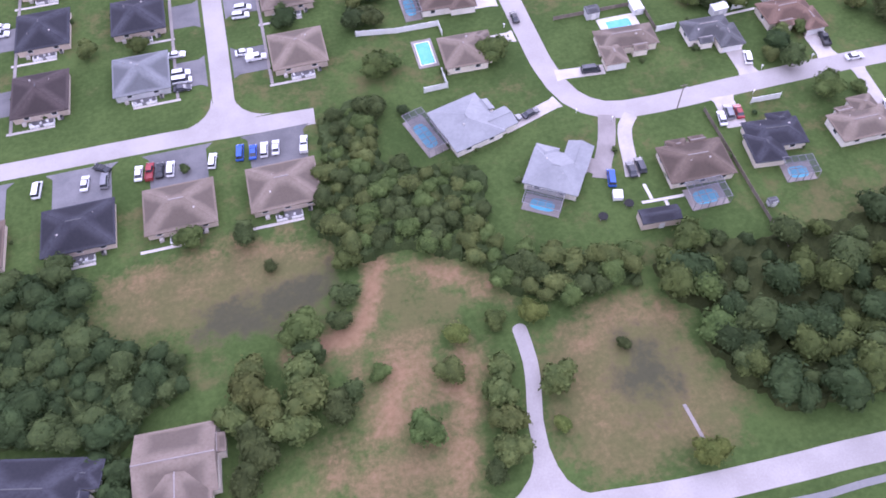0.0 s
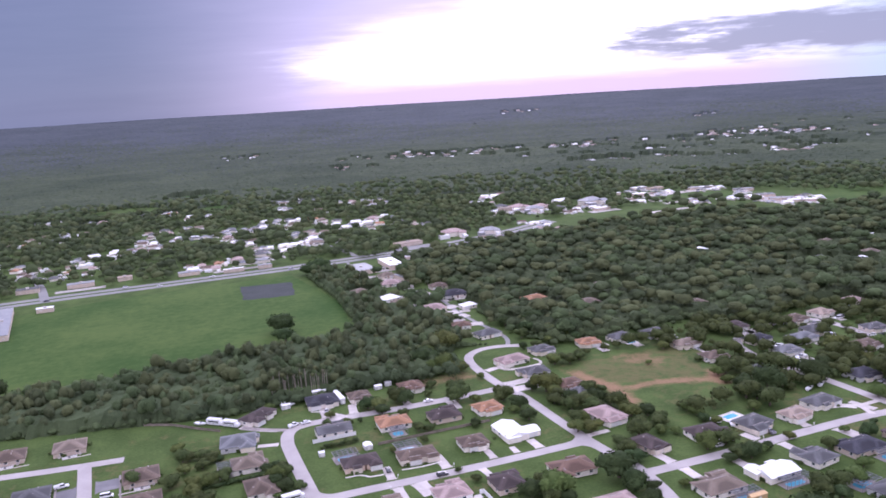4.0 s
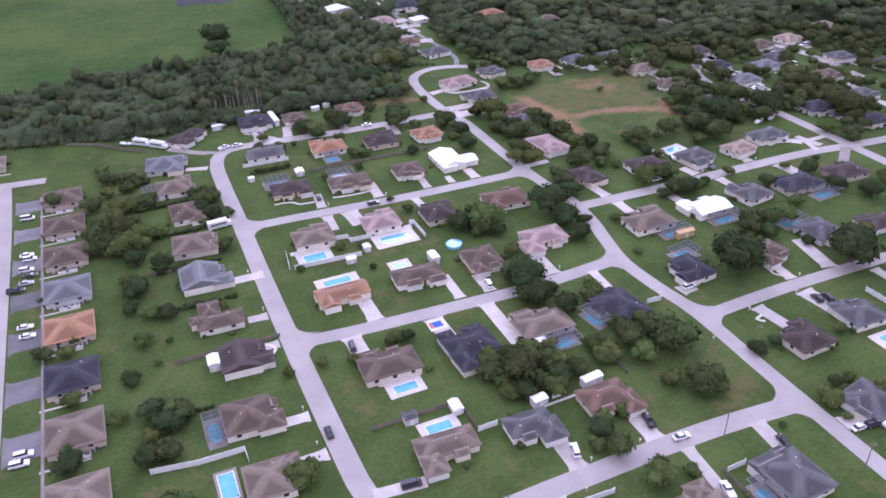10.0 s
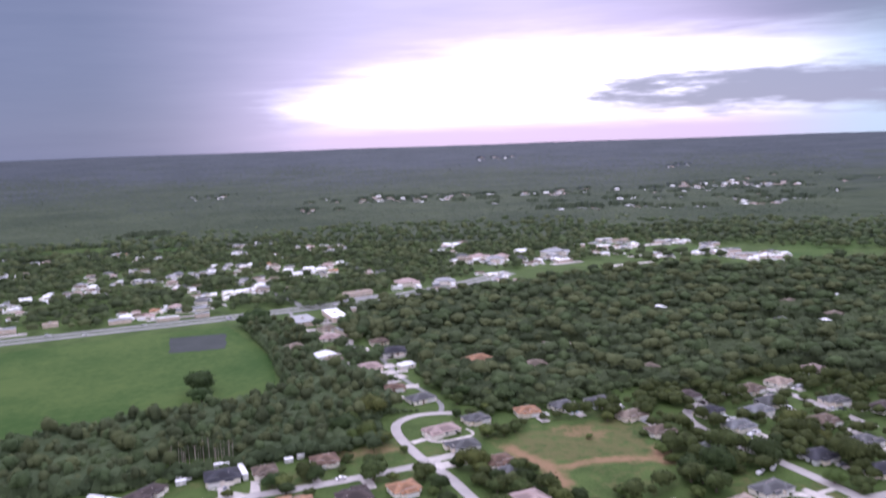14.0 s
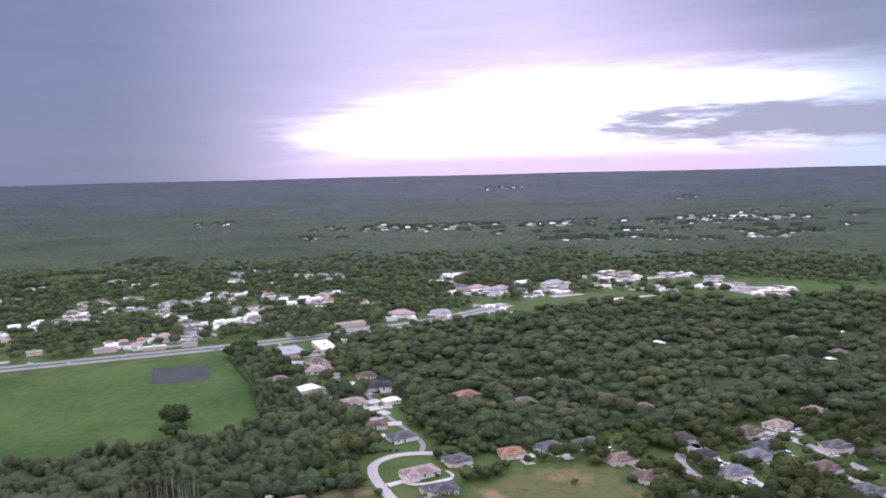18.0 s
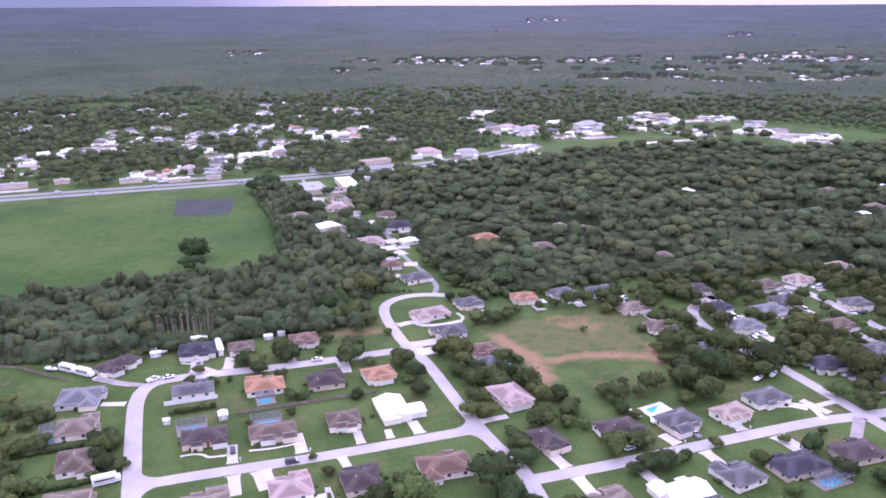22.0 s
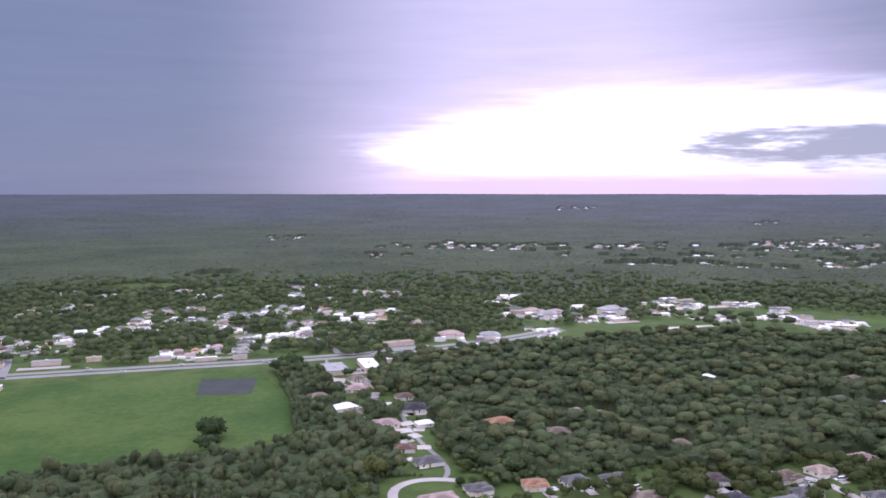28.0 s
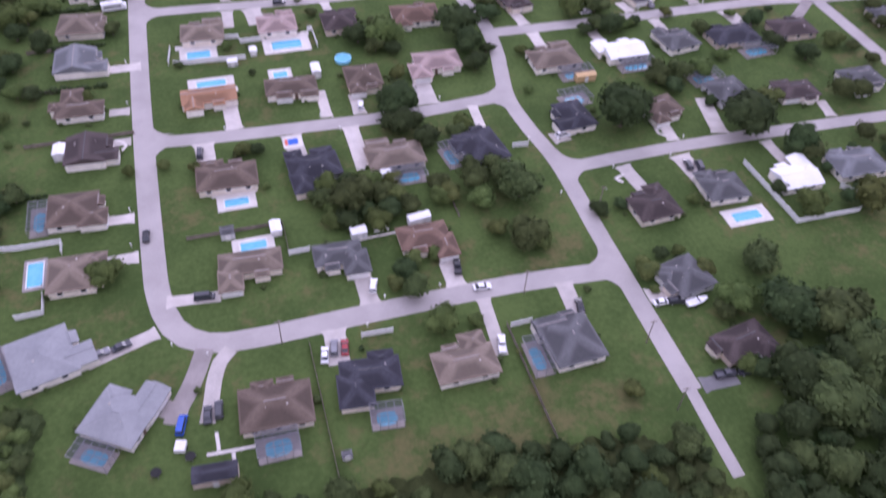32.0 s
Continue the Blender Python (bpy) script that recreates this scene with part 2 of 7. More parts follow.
BARK = surface("bark", (0.09, 0.07, 0.055), (0.16, 0.13, 0.10), 1.5, 8, 0.95, 0.03)
LEAF = {n: surface("leaves_" + n, lo, hi, 0.30, 7, 0.85, vary=0.35, island=0.42, spec=0.08, thin=0.2) for n, lo, hi in (
    ("oak", (0.052, 0.072, 0.026), (0.092, 0.118, 0.042)), ("lime", (0.072, 0.104, 0.032), (0.118, 0.158, 0.048)),
    ("dark", (0.036, 0.057, 0.022), (0.062, 0.089, 0.034)), ("olive", (0.080, 0.104, 0.034), (0.140, 0.163, 0.052)),
    ("bright", (0.098, 0.132, 0.034), (0.158, 0.190, 0.050)))}
WOODLAND = [surface("woodland_" + n, lo, hi, 0.04, 22, 0.9, island=0.36, spec=0.05, thin=0.2) for n, lo, hi in (
    ("dark", (0.058, 0.077, 0.040), (0.090, 0.115, 0.057)), ("olive", (0.087, 0.104, 0.050), (0.130, 0.150, 0.069)), ("green", (0.070, 0.097, 0.046), (0.110, 0.144, 0.065)))]
CANOPY = surface("far_canopy", (0.042, 0.058, 0.036), (0.072, 0.091, 0.054), 0.0045, 11, 0.9, spec=0.05)
# the same forest farther off, with aerial haze put into its base colour
HAZED_CANOPY = [surface("hazed_canopy_" + n, lo, hi, 0.0045, 11, 0.9, spec=0.05) for n, lo, hi in (
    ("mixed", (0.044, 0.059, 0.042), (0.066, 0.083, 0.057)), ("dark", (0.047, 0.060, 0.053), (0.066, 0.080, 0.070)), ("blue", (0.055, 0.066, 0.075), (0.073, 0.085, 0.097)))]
# blue-grey of the horizon strip: haze mixed into the woodland colour
HAZED_DISTANCE = surface("hazed_country", (0.076, 0.088, 0.108), (0.094, 0.106, 0.126), 0.004, 9, 0.95, spec=0.0)
FIELD = surface("hay_meadow", (0.037, 0.080, 0.018), (0.082, 0.126, 0.034), 0.012, 14, 0.95, spec=0.1)
GLASS = surface("window_glass", (0.03, 0.035, 0.045), (0.05, 0.055, 0.065), 0.5, 6, 0.08, spec=0.6)
WATER = surface("pool_water", (0.10, 0.42, 0.60), (0.16, 0.50, 0.68), 0.5, 5, 0.06, 0.01, spec=0.5)
MURK = surface("pond_water", (0.038, 0.046, 0.044), (0.056, 0.064, 0.062), 0.05, 10, 0.75, 0.01, spec=0.1)
LINER = surface("pool_liner", (0.20, 0.50, 0.66), None, 0.5, 6, 0.5)
BRONZE = surface("screen_frame", (0.30, 0.29, 0.30), (0.40, 0.39, 0.40), 0.5, 6, 0.5, metal=0.4)
TYRE = surface("tyre_rubber", (0.02, 0.02, 0.02), (0.035, 0.035, 0.035), 3, 6, 0.9)
CARPAINT = {n: surface("car_" + n, c, None, 0.5, 6, 0.25, spec=0.6) for n, c in (
    ("white", (0.74, 0.74, 0.76)), ("black", (0.015, 0.015, 0.018)), ("dark", (0.05, 0.05, 0.06)), ("silver", (0.42, 0.42, 0.45)),
    ("grey", (0.20, 0.20, 0.22)), ("red", (0.26, 0.03, 0.035)), ("blue", (0.03, 0.09, 0.42)))}
RED = surface("red_court_paint", (0.55, 0.12, 0.10), None, 0.6, 8, 0.8)
BLUE = surface("blue_court_paint", (0.05, 0.13, 0.50), None, 0.6, 8, 0.8)
TAN_WOOD = surface("new_pine", (0.55, 0.38, 0.20), None, 0.8, 8, 0.8)
# pool cage mesh: dark screen that lets most light through
SCREEN = bpy.data.materials.new("insect_screen")
SCREEN.use_nodes = True
_t = SCREEN.node_tree
_mix, _clear, _cloth = (_t.nodes.new(k) for k in ("ShaderNodeMixShader", "ShaderNodeBsdfTransparent", "ShaderNodeBsdfDiffuse"))
_cloth.inputs[0].default_value = (0.09, 0.095, 0.11, 1)
_mix.inputs[0].default_value = 0.45
link(_t, _clear.outputs[0], _mix.inputs[1])
link(_t, _cloth.outputs[0], _mix.inputs[2])
link(_t, _mix.outputs[0], _t.nodes["Material Output"].inputs[0])

# grass with bare sand, dry straw and wet mud where the ground shows them
GRASS = surface("grass", (0.049, 0.081, 0.022), (0.088, 0.131, 0.038), 0.05, 16, 0.95, 0.0, spec=0.1)
_t = GRASS.node_tree
_b = _t.nodes["Principled BSDF"]
_grass = _b.inputs["Base Color"].links[0].from_socket
_geo = [n for n in _t.nodes if n.bl_idname == "ShaderNodeNewGeometry"][0]
_at = _t.nodes.new("ShaderNodeAttribute")
_at.attribute_name = "cover"
_s = _t.nodes.new("ShaderNodeSeparateColor")
link(_t, _at.outputs["Color"], _s.inputs[0])
_n = fog_noise(_t, _geo.outputs["Position"], 0.18, 6.0, 0.65)
_n2 = fog_noise(_t, _geo.outputs["Position"], 0.9, 4.0, 0.7)


def cover(channel, width=0.25, rough=1.7):
    v = calc(_t, "ADD", _s.outputs[channel], calc(_t, "ADD", calc(_t, "MULTIPLY", calc(_t, "SUBTRACT", _n, 0.5), rough), calc(_t, "MULTIPLY", calc(_t, "SUBTRACT", _n2, 0.5), 0.5)))
    return calc(_t, "MULTIPLY", ramp01(_t, v, 0.5 - width, 0.5 + width), ramp01(_t, _s.outputs[channel], 0.02, 0.22))


_c = blend(_t, calc(_t, "MULTIPLY", cover(1), 0.85), _grass, blend(_t, _n2, (0.098, 0.094, 0.040), (0.164, 0.144, 0.064)))
_c = blend(_t, cover(0, 0.40, 1.1), _c, blend(_t, _n2, (0.195, 0.118, 0.058), (0.32, 0.215, 0.132)))
_c = blend(_t, cover(2), _c, blend(_t, _n2, (0.060, 0.061, 0.035), (0.094, 0.090, 0.054)))
link(_t, _c, _b.inputs["Base Color"])

# ---- geometry helpers ----


class Geo:
    """Collects vertices and faces for one mesh."""

    def __init__(self):
        self.v, self.f, self.s = [], [], {}

    def add(self, verts, faces, m=None, stained=()):
        k = len(self.v)
        for i in stained:
            self.s[k + i] = 1.0
        self.v += [tuple(m @ Vector(p)) if m is not None else tuple(p) for p in verts]
        self.f += [tuple(i + k for i in f) for f in faces]
        return self

    def box(self, x0, x1, y0, y1, z0, z1, m=None):
        return self.add([(x0, y0, z0), (x1, y0, z0), (x1, y1, z0), (x0, y1, z0), (x0, y0, z1), (x1, y0, z1), (x1, y1, z1), (x0, y1, z1)],
                        [(3, 2, 1, 0), (4, 5, 6, 7), (0, 1, 5, 4), (1, 2, 6, 5), (2, 3, 7, 6), (3, 0, 4, 7)], m)

    def tube(self, a, b, r0, r1=None, n=6):
        a, b, r1 = Vector(a), Vector(b), r0 if r1 is None else r1
        q = (b - a).to_track_quat("Z", "Y")
        ring = [Vector((math.cos(i * math.tau / n), math.sin(i * math.tau / n), 0)) for i in range(n)]
        return self.add([a + q @ (p * r0) for p in ring] + [b + q @ (p * r1) for p in ring],
                        [(i, (i + 1) % n, n + (i + 1) % n, n + i) for i in range(n)] + [tuple(range(n - 1, -1, -1)), tuple(range(n, 2 * n))])

    def mesh(self, name, mat, smooth=False):
        me = bpy.data.meshes.new(name)
        me.from_pydata(self.v, [], self.f)
        me.materials.append(mat)
        if self.s:
            layer = me.attributes.new("stain", "FLOAT", "POINT")
            layer.data.foreach_set("value", [self.s.get(i, 0.0) for i in range(len(self.v))])
        if smooth:
            me.shade_smooth()
        return me


def part(name, data, parent, label="", at=None):
    """One mesh as a part under its thing."""
    ob = new(name, data)
    ob.parent = parent
    if at is not None:
        ob.matrix_basis = at
    return tagged(ob, label)


def thing(name, m, label, category, group="", kind=""):
    ob = new(name)
    ob.empty_display_size = 0.5
    ob.matrix_basis = m
    return tagged(ob, label, category, group, kind)


def inside(px, py, poly):
    """Which of the points lie in the polygon."""
    ok = np.zeros(px.shape, bool)
    for (x0, y0), (x1, y1) in zip(poly, poly[1:] + poly[:1]):
        hit = ((y0 > py) != (y1 > py)) & (px < (x1 - x0) * (py - y0) / ((y1 - y0) or 1e-9) + x0)
        ok ^= hit
    return ok


def edge_distance(px, py, poly):
    best = np.full(px.shape, 1e9)
    for (x0, y0), (x1, y1) in zip(poly, poly[1:] + poly[:1]):
        dx, dy = x1 - x0, y1 - y0
        u = np.clip(((px - x0) * dx + (py - y0) * dy) / (dx * dx + dy * dy + 1e-9), 0, 1)
        best = np.minimum(best, np.hypot(px - x0 - u * dx, py - y0 - u * dy))
    return best


def soft(px, py, poly, width):
    """1 inside the polygon, 0 outside, with a soft border."""
    d = edge_distance(px, py, poly)
    return np.clip(0.5 + np.where(inside(px, py, poly), d, -d) / (2 * width), 0, 1)


def rise(r):
    """The country swells gently towards the horizon."""
    return 112.0 * np.clip((r - 2300.0) / 2600.0, 0, 1.0) ** 1.5


# ---- ground ----
BROWN_W = [(-77, 92), (-45, 95), (-29, 88), (-30, 79), (-35, 70), (-53, 72), (-78, 78)]
MUD_W = [(-57, 80), (-43, 81), (-30, 83), (-29, 77), (-37, 72), (-49, 70), (-60, 74)]
SAND_C = [(-23, 83), (-13, 81), (2, 69), (-1, 64), (-8, 62), (-12, 52), (-9, 30), (-14, 20), (-34, 22), (-38, 34), (-28, 44), (-22, 54), (-33, 58), (-37, 63), (-26, 66)]
BROWN_E = [(8, 55), (27, 61), (36, 57), (38, 44), (43, 31), (35, 25), (9, 25), (4, 37)]
SAND_E = [(12, 53), (26, 59), (35, 57), (36, 53), (26, 54), (15, 48)]
MUD_E = [(24, 53), (30, 50), (33, 41), (28, 35), (22, 35), (19.5, 42)]
PATH_W = [(-22, 83), (-17, 82), (-22, 70), (-27, 63), (-35, 62), (-42, 62), (-43, 65), (-35, 67), (-28, 69), (-25, 74)]
BANK_N = [(-21, 83), (-5, 79), (6, 69), (4, 65), (-5, 71), (-12, 75), (-21, 78)]
SAND_M = [(-25, 62), (-15, 61), (-13, 51), (-21, 45), (-24, 40), (-33, 42), (-29, 50)]
SAND_R = [(-14, 51), (-7, 59), (-3, 56), (-12, 28), (-17, 29), (-14, 44)]
SAND_L = [(-39, 46), (-13, 39), (-13, 25), (-48, 34)]
ISLE = [(-19, 78), (-14, 76), (-14, 68), (-19, 66), (-21, 70)]
DRY_LOT = [(182, 338), (200, 344), (258, 342), (245, 302), (236, 291), (224, 298), (196, 303), (186, 318)]
TRACK_1 = [(186, 300), (193, 302), (209, 302), (224, 299), (236, 292), (246, 303), (249, 300), (242, 279), (238, 280), (233, 286), (223, 291), (209, 296), (191, 296)]
TRACK_2 = [(180, 334), (187, 333), (195, 303), (190, 281), (184, 278), (181, 284), (186, 302), (182, 320)]
DRY_N = [(107, 352), (139, 350), (140, 362), (110, 364)]
LOT_SPOT = [(218, 345), (232, 340), (237, 326), (229, 316), (218, 325), (214, 336)]
BACK_STRIP = [(-8, 140), (4, 140), (6, 335), (-8, 335)]
RIM_W = [(-77, 93), (-45, 97), (-28, 91), (-29, 85), (-46, 90), (-77, 86)]
YARD_1 = [(66, 84), (90, 80), (112, 84), (135, 80), (138, 66), (100, 60), (66, 60)]
VERGE = [(117, 113), (138, 113), (142, 122), (143, 140), (139, 140), (136, 124), (128, 118)]


def lines(lo, hi, step, far):
    """Even lines between lo and hi, then wider and wider ones out to far."""
    out, gap = list(np.arange(lo, hi + 0.1, step)), step
    while out[-1] < far:
        gap *= 1.14
        out.append(min(far, out[-1] + gap))
    gap = step
    while out[0] > -far:
        gap *= 1.14
        out.insert(0, max(-far, out[0] - gap))
    return np.array(out)


gx, gy = np.meshgrid(lines(-110, 250, 2.5, 4950), lines(10, 370, 2.5, 4950))
px, py = gx.ravel(), gy.ravel()
pz = rise(np.hypot(px, py))
dirt = np.maximum.reduce([soft(px, py, p, w) * k for p, w, k in ((PATH_W, 2, 1.0), (BANK_N, 4, 0.72), (SAND_M, 6, 0.78), (SAND_R, 5, 0.78), (TRACK_1, 3, 0.85), (TRACK_2, 3, 0.85))])
dirt = np.maximum.reduce([dirt, soft(px, py, SAND_L, 8) * 0.5, soft(px, py, SAND_E, 6) * 0.68, soft(px, py, LOT_SPOT, 5) * 0.5, soft(px, py, RIM_W, 5) * 0.5, soft(px, py, BROWN_W, 8) * 0.27, soft(px, py, BROWN_E, 8) * 0.30])
dirt = np.maximum(dirt, soft(px, py, DRY_N, 5) * 0.55) * (1 - soft(px, py, ISLE, 2.5))
dry = np.maximum.reduce([soft(px, py, p, w) * k for p, w, k in ((BROWN_W, 6, 1), (BROWN_E, 6, 1), (DRY_LOT, 4, 0.58), (YARD_1, 7, 0.5), (VERGE, 4, 0.7), (SAND_C, 8, 0.75), (BACK_STRIP, 5, 0.34))])
# each plot's lawn is kept in its own way
plot = np.random.default_rng(4).random((60, 60)) * 0.42
dry = np.maximum(dry, plot[np.clip((px + 200) // 21, 0, 59).astype(int), np.clip(py // 18.5, 0, 59).astype(int)] * ((px > -120) & (px < 300) & (py > 60) & (py < 360)))
mud = np.maximum(soft(px, py, MUD_W, 6) * 0.9, soft(px, py, MUD_E, 7) * 0.85)
ny, nx = gx.shape
idx = np.arange(nx * ny).reshape(ny, nx)
quads = np.stack([idx[:-1, :-1], idx[:-1, 1:], idx[1:, 1:], idx[1:, :-1]], -1).reshape(-1, 4)
me = bpy.data.meshes.new("ground")
me.from_pydata(np.stack([px, py, pz], 1).tolist(), [], quads.tolist())
me.shade_smooth()
layer = me.color_attributes.new("cover", "FLOAT_COLOR", "POINT")
layer.data.foreach_set("color", np.stack([dirt, dry, mud, np.ones_like(mud)], 1).astype(np.float32).ravel())
me.materials.append(GRASS)
tagged(new("ground", me), "flat grassy ground with sandy, dry and muddy patches", "ground", kind="structure")


def strip(name, points, width, mat, z=0.03, label="", thick=0.25, round_end=False):
    """A paved strip along a bent line, with a real edge."""
    pts = [Vector((x, y, 0)) for x, y in points]
    fine = []
    for i in range(len(pts) - 1):          # Catmull-Rom through the points
        p0, p1, p2, p3 = pts[max(i - 1, 0)], pts[i], pts[i + 1], pts[min(i + 2, len(pts) - 1)]
        n = max(2, int((p2 - p1).length / 4))
        for k in range(n):
            u = k / n
            fine.append(0.5 * (2 * p1 + (p2 - p0) * u + (2 * p0 - 5 * p1 + 4 * p2 - p3) * u * u + (3 * p1 - p0 - 3 * p2 + p3) * u ** 3))
    fine.append(pts[-1])
    g = Geo()
    left, right = [], []
    for i, p in enumerate(fine):
        d = (fine[min(i + 1, len(fine) - 1)] - fine[max(i - 1, 0)]).normalized()
        n = Vector((-d.y, d.x, 0)) * width / 2
        left.append(p + n)
        right.append(p - n)
    k = len(fine)
    verts = [(p.x, p.y, z) for p in left] + [(p.x, p.y, z) for p in right] + [(p.x, p.y, z - thick) for p in left] + [(p.x, p.y, z - thick) for p in right]
    faces = []
    for i in range(k - 1):
        faces += [(i, k + i, k + i + 1, i + 1), (i, i + 1, 2 * k + i + 1, 2 * k + i), (k + i + 1, k + i, 3 * k + i, 3 * k + i + 1)]
    faces += [(k, 0, 2 * k, 3 * k), (k - 1, 2 * k - 1, 4 * k - 1, 3 * k - 1)]
    g.add(verts, faces)
    return tagged(new(name, g.mesh(name, mat)), label or "pale grey asphalt street without markings", "road", kind="structure")


W, SIDE = 5.8, 5.4
strip("road", [(150, 330.5), (125, 330.5), (95, 331), (62, 334), (45, 335), (37.0, 331), (33.5, 320), (32.8, 300), (32.7, 266), (32.35, 213), (32.6, 171), (33.1, 140), (33.7, 128), (36.4, 117.2), (43.2, 110.8), (55, 109.3), (80, 109.8), (117, 110), (146, 108)], W, ROAD, 0.03)
strip("road", [(32, 261.7), (52, 261.2), (93, 258.7), (146, 257.7)], W * 0.93, ROAD, 0.038)
strip("road", [(31, 188.1), (50, 186.1), (82, 184.6), (110, 183.9), (142, 186.1)], W * 0.93, ROAD, 0.042)
strip("road", [(182, 386), (171, 391), (159, 391.5), (149, 385), (144.5, 372), (143.4, 352), (144.0, 333), (146.6, 315), (146.8, 280), (147.8, 250), (150.3, 230), (148.9, 212), (145.9, 198), (143.4, 184), (144.4, 168), (146.8, 150), (146.4, 120), (146.2, 90), (146.2, 70)], 5.0, ROAD, 0.046)
strip("road", [(146, 71), (145.6, 60), (145.3, 48.4)], 2.8, ROAD, 0.036, "narrow pale asphalt track at the end of a street")
strip("road", [(149, 223), (184, 222), (224, 222), (260, 221.5), (281, 219), (330, 214)], SIDE, ROAD, 0.052)
strip("road", [(146, 148), (182, 149.5), (237, 148.5), (300, 146)], 4.9, ROAD, 0.056)
strip("road", [(281, 140), (281.5, 195), (281.5, 235), (281, 262), (278, 300), (290, 330), (335, 345)], SIDE, ROAD, 0.06)
strip("road", [(352, 270), (356, 312), (354, 335), (340, 350)], SIDE, ROAD, 0.034)
strip("road", [(-130, 131), (-101, 130), (-57, 129.5), (-26, 128)], SIDE, ROAD, 0.03)
strip("road", [(-47.5, 129), (-47, 160), (-47, 210), (-47.3, 290), (-48.5, 338)], SIDE, ROAD, 0.04)
strip("road", [(-33, 337.5), (-60, 341), (-95, 347), (-110, 347), (-114, 335), (-114, 300), (-114.5, 200), (-115, 131)], SIDE, ROAD, 0.046)
strip("road", [(-60, 24), (-1, 21.4), (23, 19.2), (45, 18.3), (64, 17.8), (140, 14)], 5.2, ROAD, 0.03)
strip("path", [(20, 15), (45, 12.6), (64, 12.4), (140, 9)], 1.3, HIGHWAY, 0.03, "strip of pale gravel beside the road")
strip("road", [(5.0, 58.4), (4.9, 51), (3.7, 45), (2.1, 39), (1.4, 33), (0.3, 28), (-1, 22)], 3.0, ROAD, 0.036, "narrow winding asphalt lane to a vacant lot")
for edge, z, text in (([(5.0 + 1.5 * math.cos(0.42 * k), 58.3 + 1.3 * math.sin(0.42 * k)) for k in range(15)], 0.043, "rounded asphalt end of a lane"),
                      ([(2.9, 34), (-0.1, 34), (-0.7, 31.4), (-2.2, 28.8), (-5, 26.4), (-9, 24.4), (-14, 22), (-1, 19.6), (14, 19.4), (9.5, 22.2), (6, 24.2), (4.2, 26.6), (3.3, 29.6)], 0.05, "pale asphalt mouth of a lane")):
    tagged(new("pavement", Geo().add([(x, y, z) for x, y in edge], [tuple(range(len(edge)))]).mesh("pavement", ROAD)), text, "pavement", kind="structure")
for y, z in ((707, 0.03), (694, 0.03)):
    strip("road", [(-420, y - 12), (-136, y), (0, y), (126, y - 1), (241, y + 8), (330, y + 30), (420, y + 70)], 8.5, HIGHWAY, z, "grey two-lane carriageway of a divided highway")
strip("road", [(176, 715), (172, 760), (160, 830), (150, 900)], 6, HIGHWAY, 0.036)
strip("road", [(-92, 700), (-100, 760), (-120, 860)], 7, HIGHWAY, 0.036)
strip("road", [(176, 391), (181, 402), (182, 422), (180, 445), (180, 473), (182, 500), (183, 526), (176, 548), (168, 572), (158, 610), (156, 642), (161, 690)], 2.8, HIGHWAY, 0.04, "narrow pale road through the woods")
strip("path", [(261.7, 235.2), (267.5, 231), (267, 226), (265.5, 221.5)], 2.6, CONCRETE, 0.07, "pale curved concrete driveway")
strip("path", [(267.5, 230), (272, 230.6), (279.4, 230.8)], 2.6, CONCRETE, 0.078, "pale curved concrete driveway")
# gores where streets meet
for cx, cy, sx, sy in ((35.2, 262, 1, 1), (35.2, 261.4, 1, -1), (35.0, 188, 1, 1), (35.0, 187.4, 1, -1), (148.9, 148.5, 1, 1), (148.9, 148.5, 1, -1), (144.0, 109, -1, 1), (144.0, 109, -1, -1),
                       (145.1, 258.3, -1, 1), (145.1, 258.3, -1, -1), (-44.9, 129.6, 1, 1), (-50.2, 129.6, -1, 1), (141.4, 186, -1, -1), (142.8, 186.6, -1, 1)):
    g = Geo()
    r = 9.0 if cx < 0 else 6.5
    arc = [(cx + sx * (r - r * math.sin(a)), cy + sy * (2.2 + r - r * math.cos(a)), 0.05) for a in (0.0, 0.3, 0.6, 0.9, 1.2, math.pi / 2)]
    g.add([(cx - sx * 0.6, cy + sy * 1.6, 0.05)] + arc, [tuple(range(len(arc) + 1)) if sx * sy < 0 else tuple(range(len(arc), -1, -1))])
    tagged(new("pavement", g.mesh("pavement", ROAD)), "pale asphalt curve at a street corner", "pavement", kind="structure")

# the big hay meadow, its pond, and a far green field
MEADOW = [(-140, 452), (-150, 560), (-110, 655), (-32, 668), (104, 668), (112, 600), (118, 540), (104, 470), (60, 452), (-15, 458)]


def sheet(name, poly, mat, z, label, category):
    """A flat piece of land with a slightly ragged border."""
    rnd = random.Random(len(name) + int(poly[0][0]))
    pts = []
    for (x0, y0), (x1, y1) in zip(poly, poly[1:] + poly[:1]):
        n = max(2, int(math.hypot(x1 - x0, y1 - y0) / 6))
        pts += [(x0 + (x1 - x0) * i / n + rnd.uniform(-1, 1), y0 + (y1 - y0) * i / n + rnd.uniform(-1, 1), z) for i in range(n)]
    g = Geo().add(pts, [tuple(range(len(pts)))])
    me = g.mesh(name, mat)
    if me.polygons[0].normal.z < 0:
        me.flip_normals()
    return tagged(new(name, me), label, category, kind="structure")


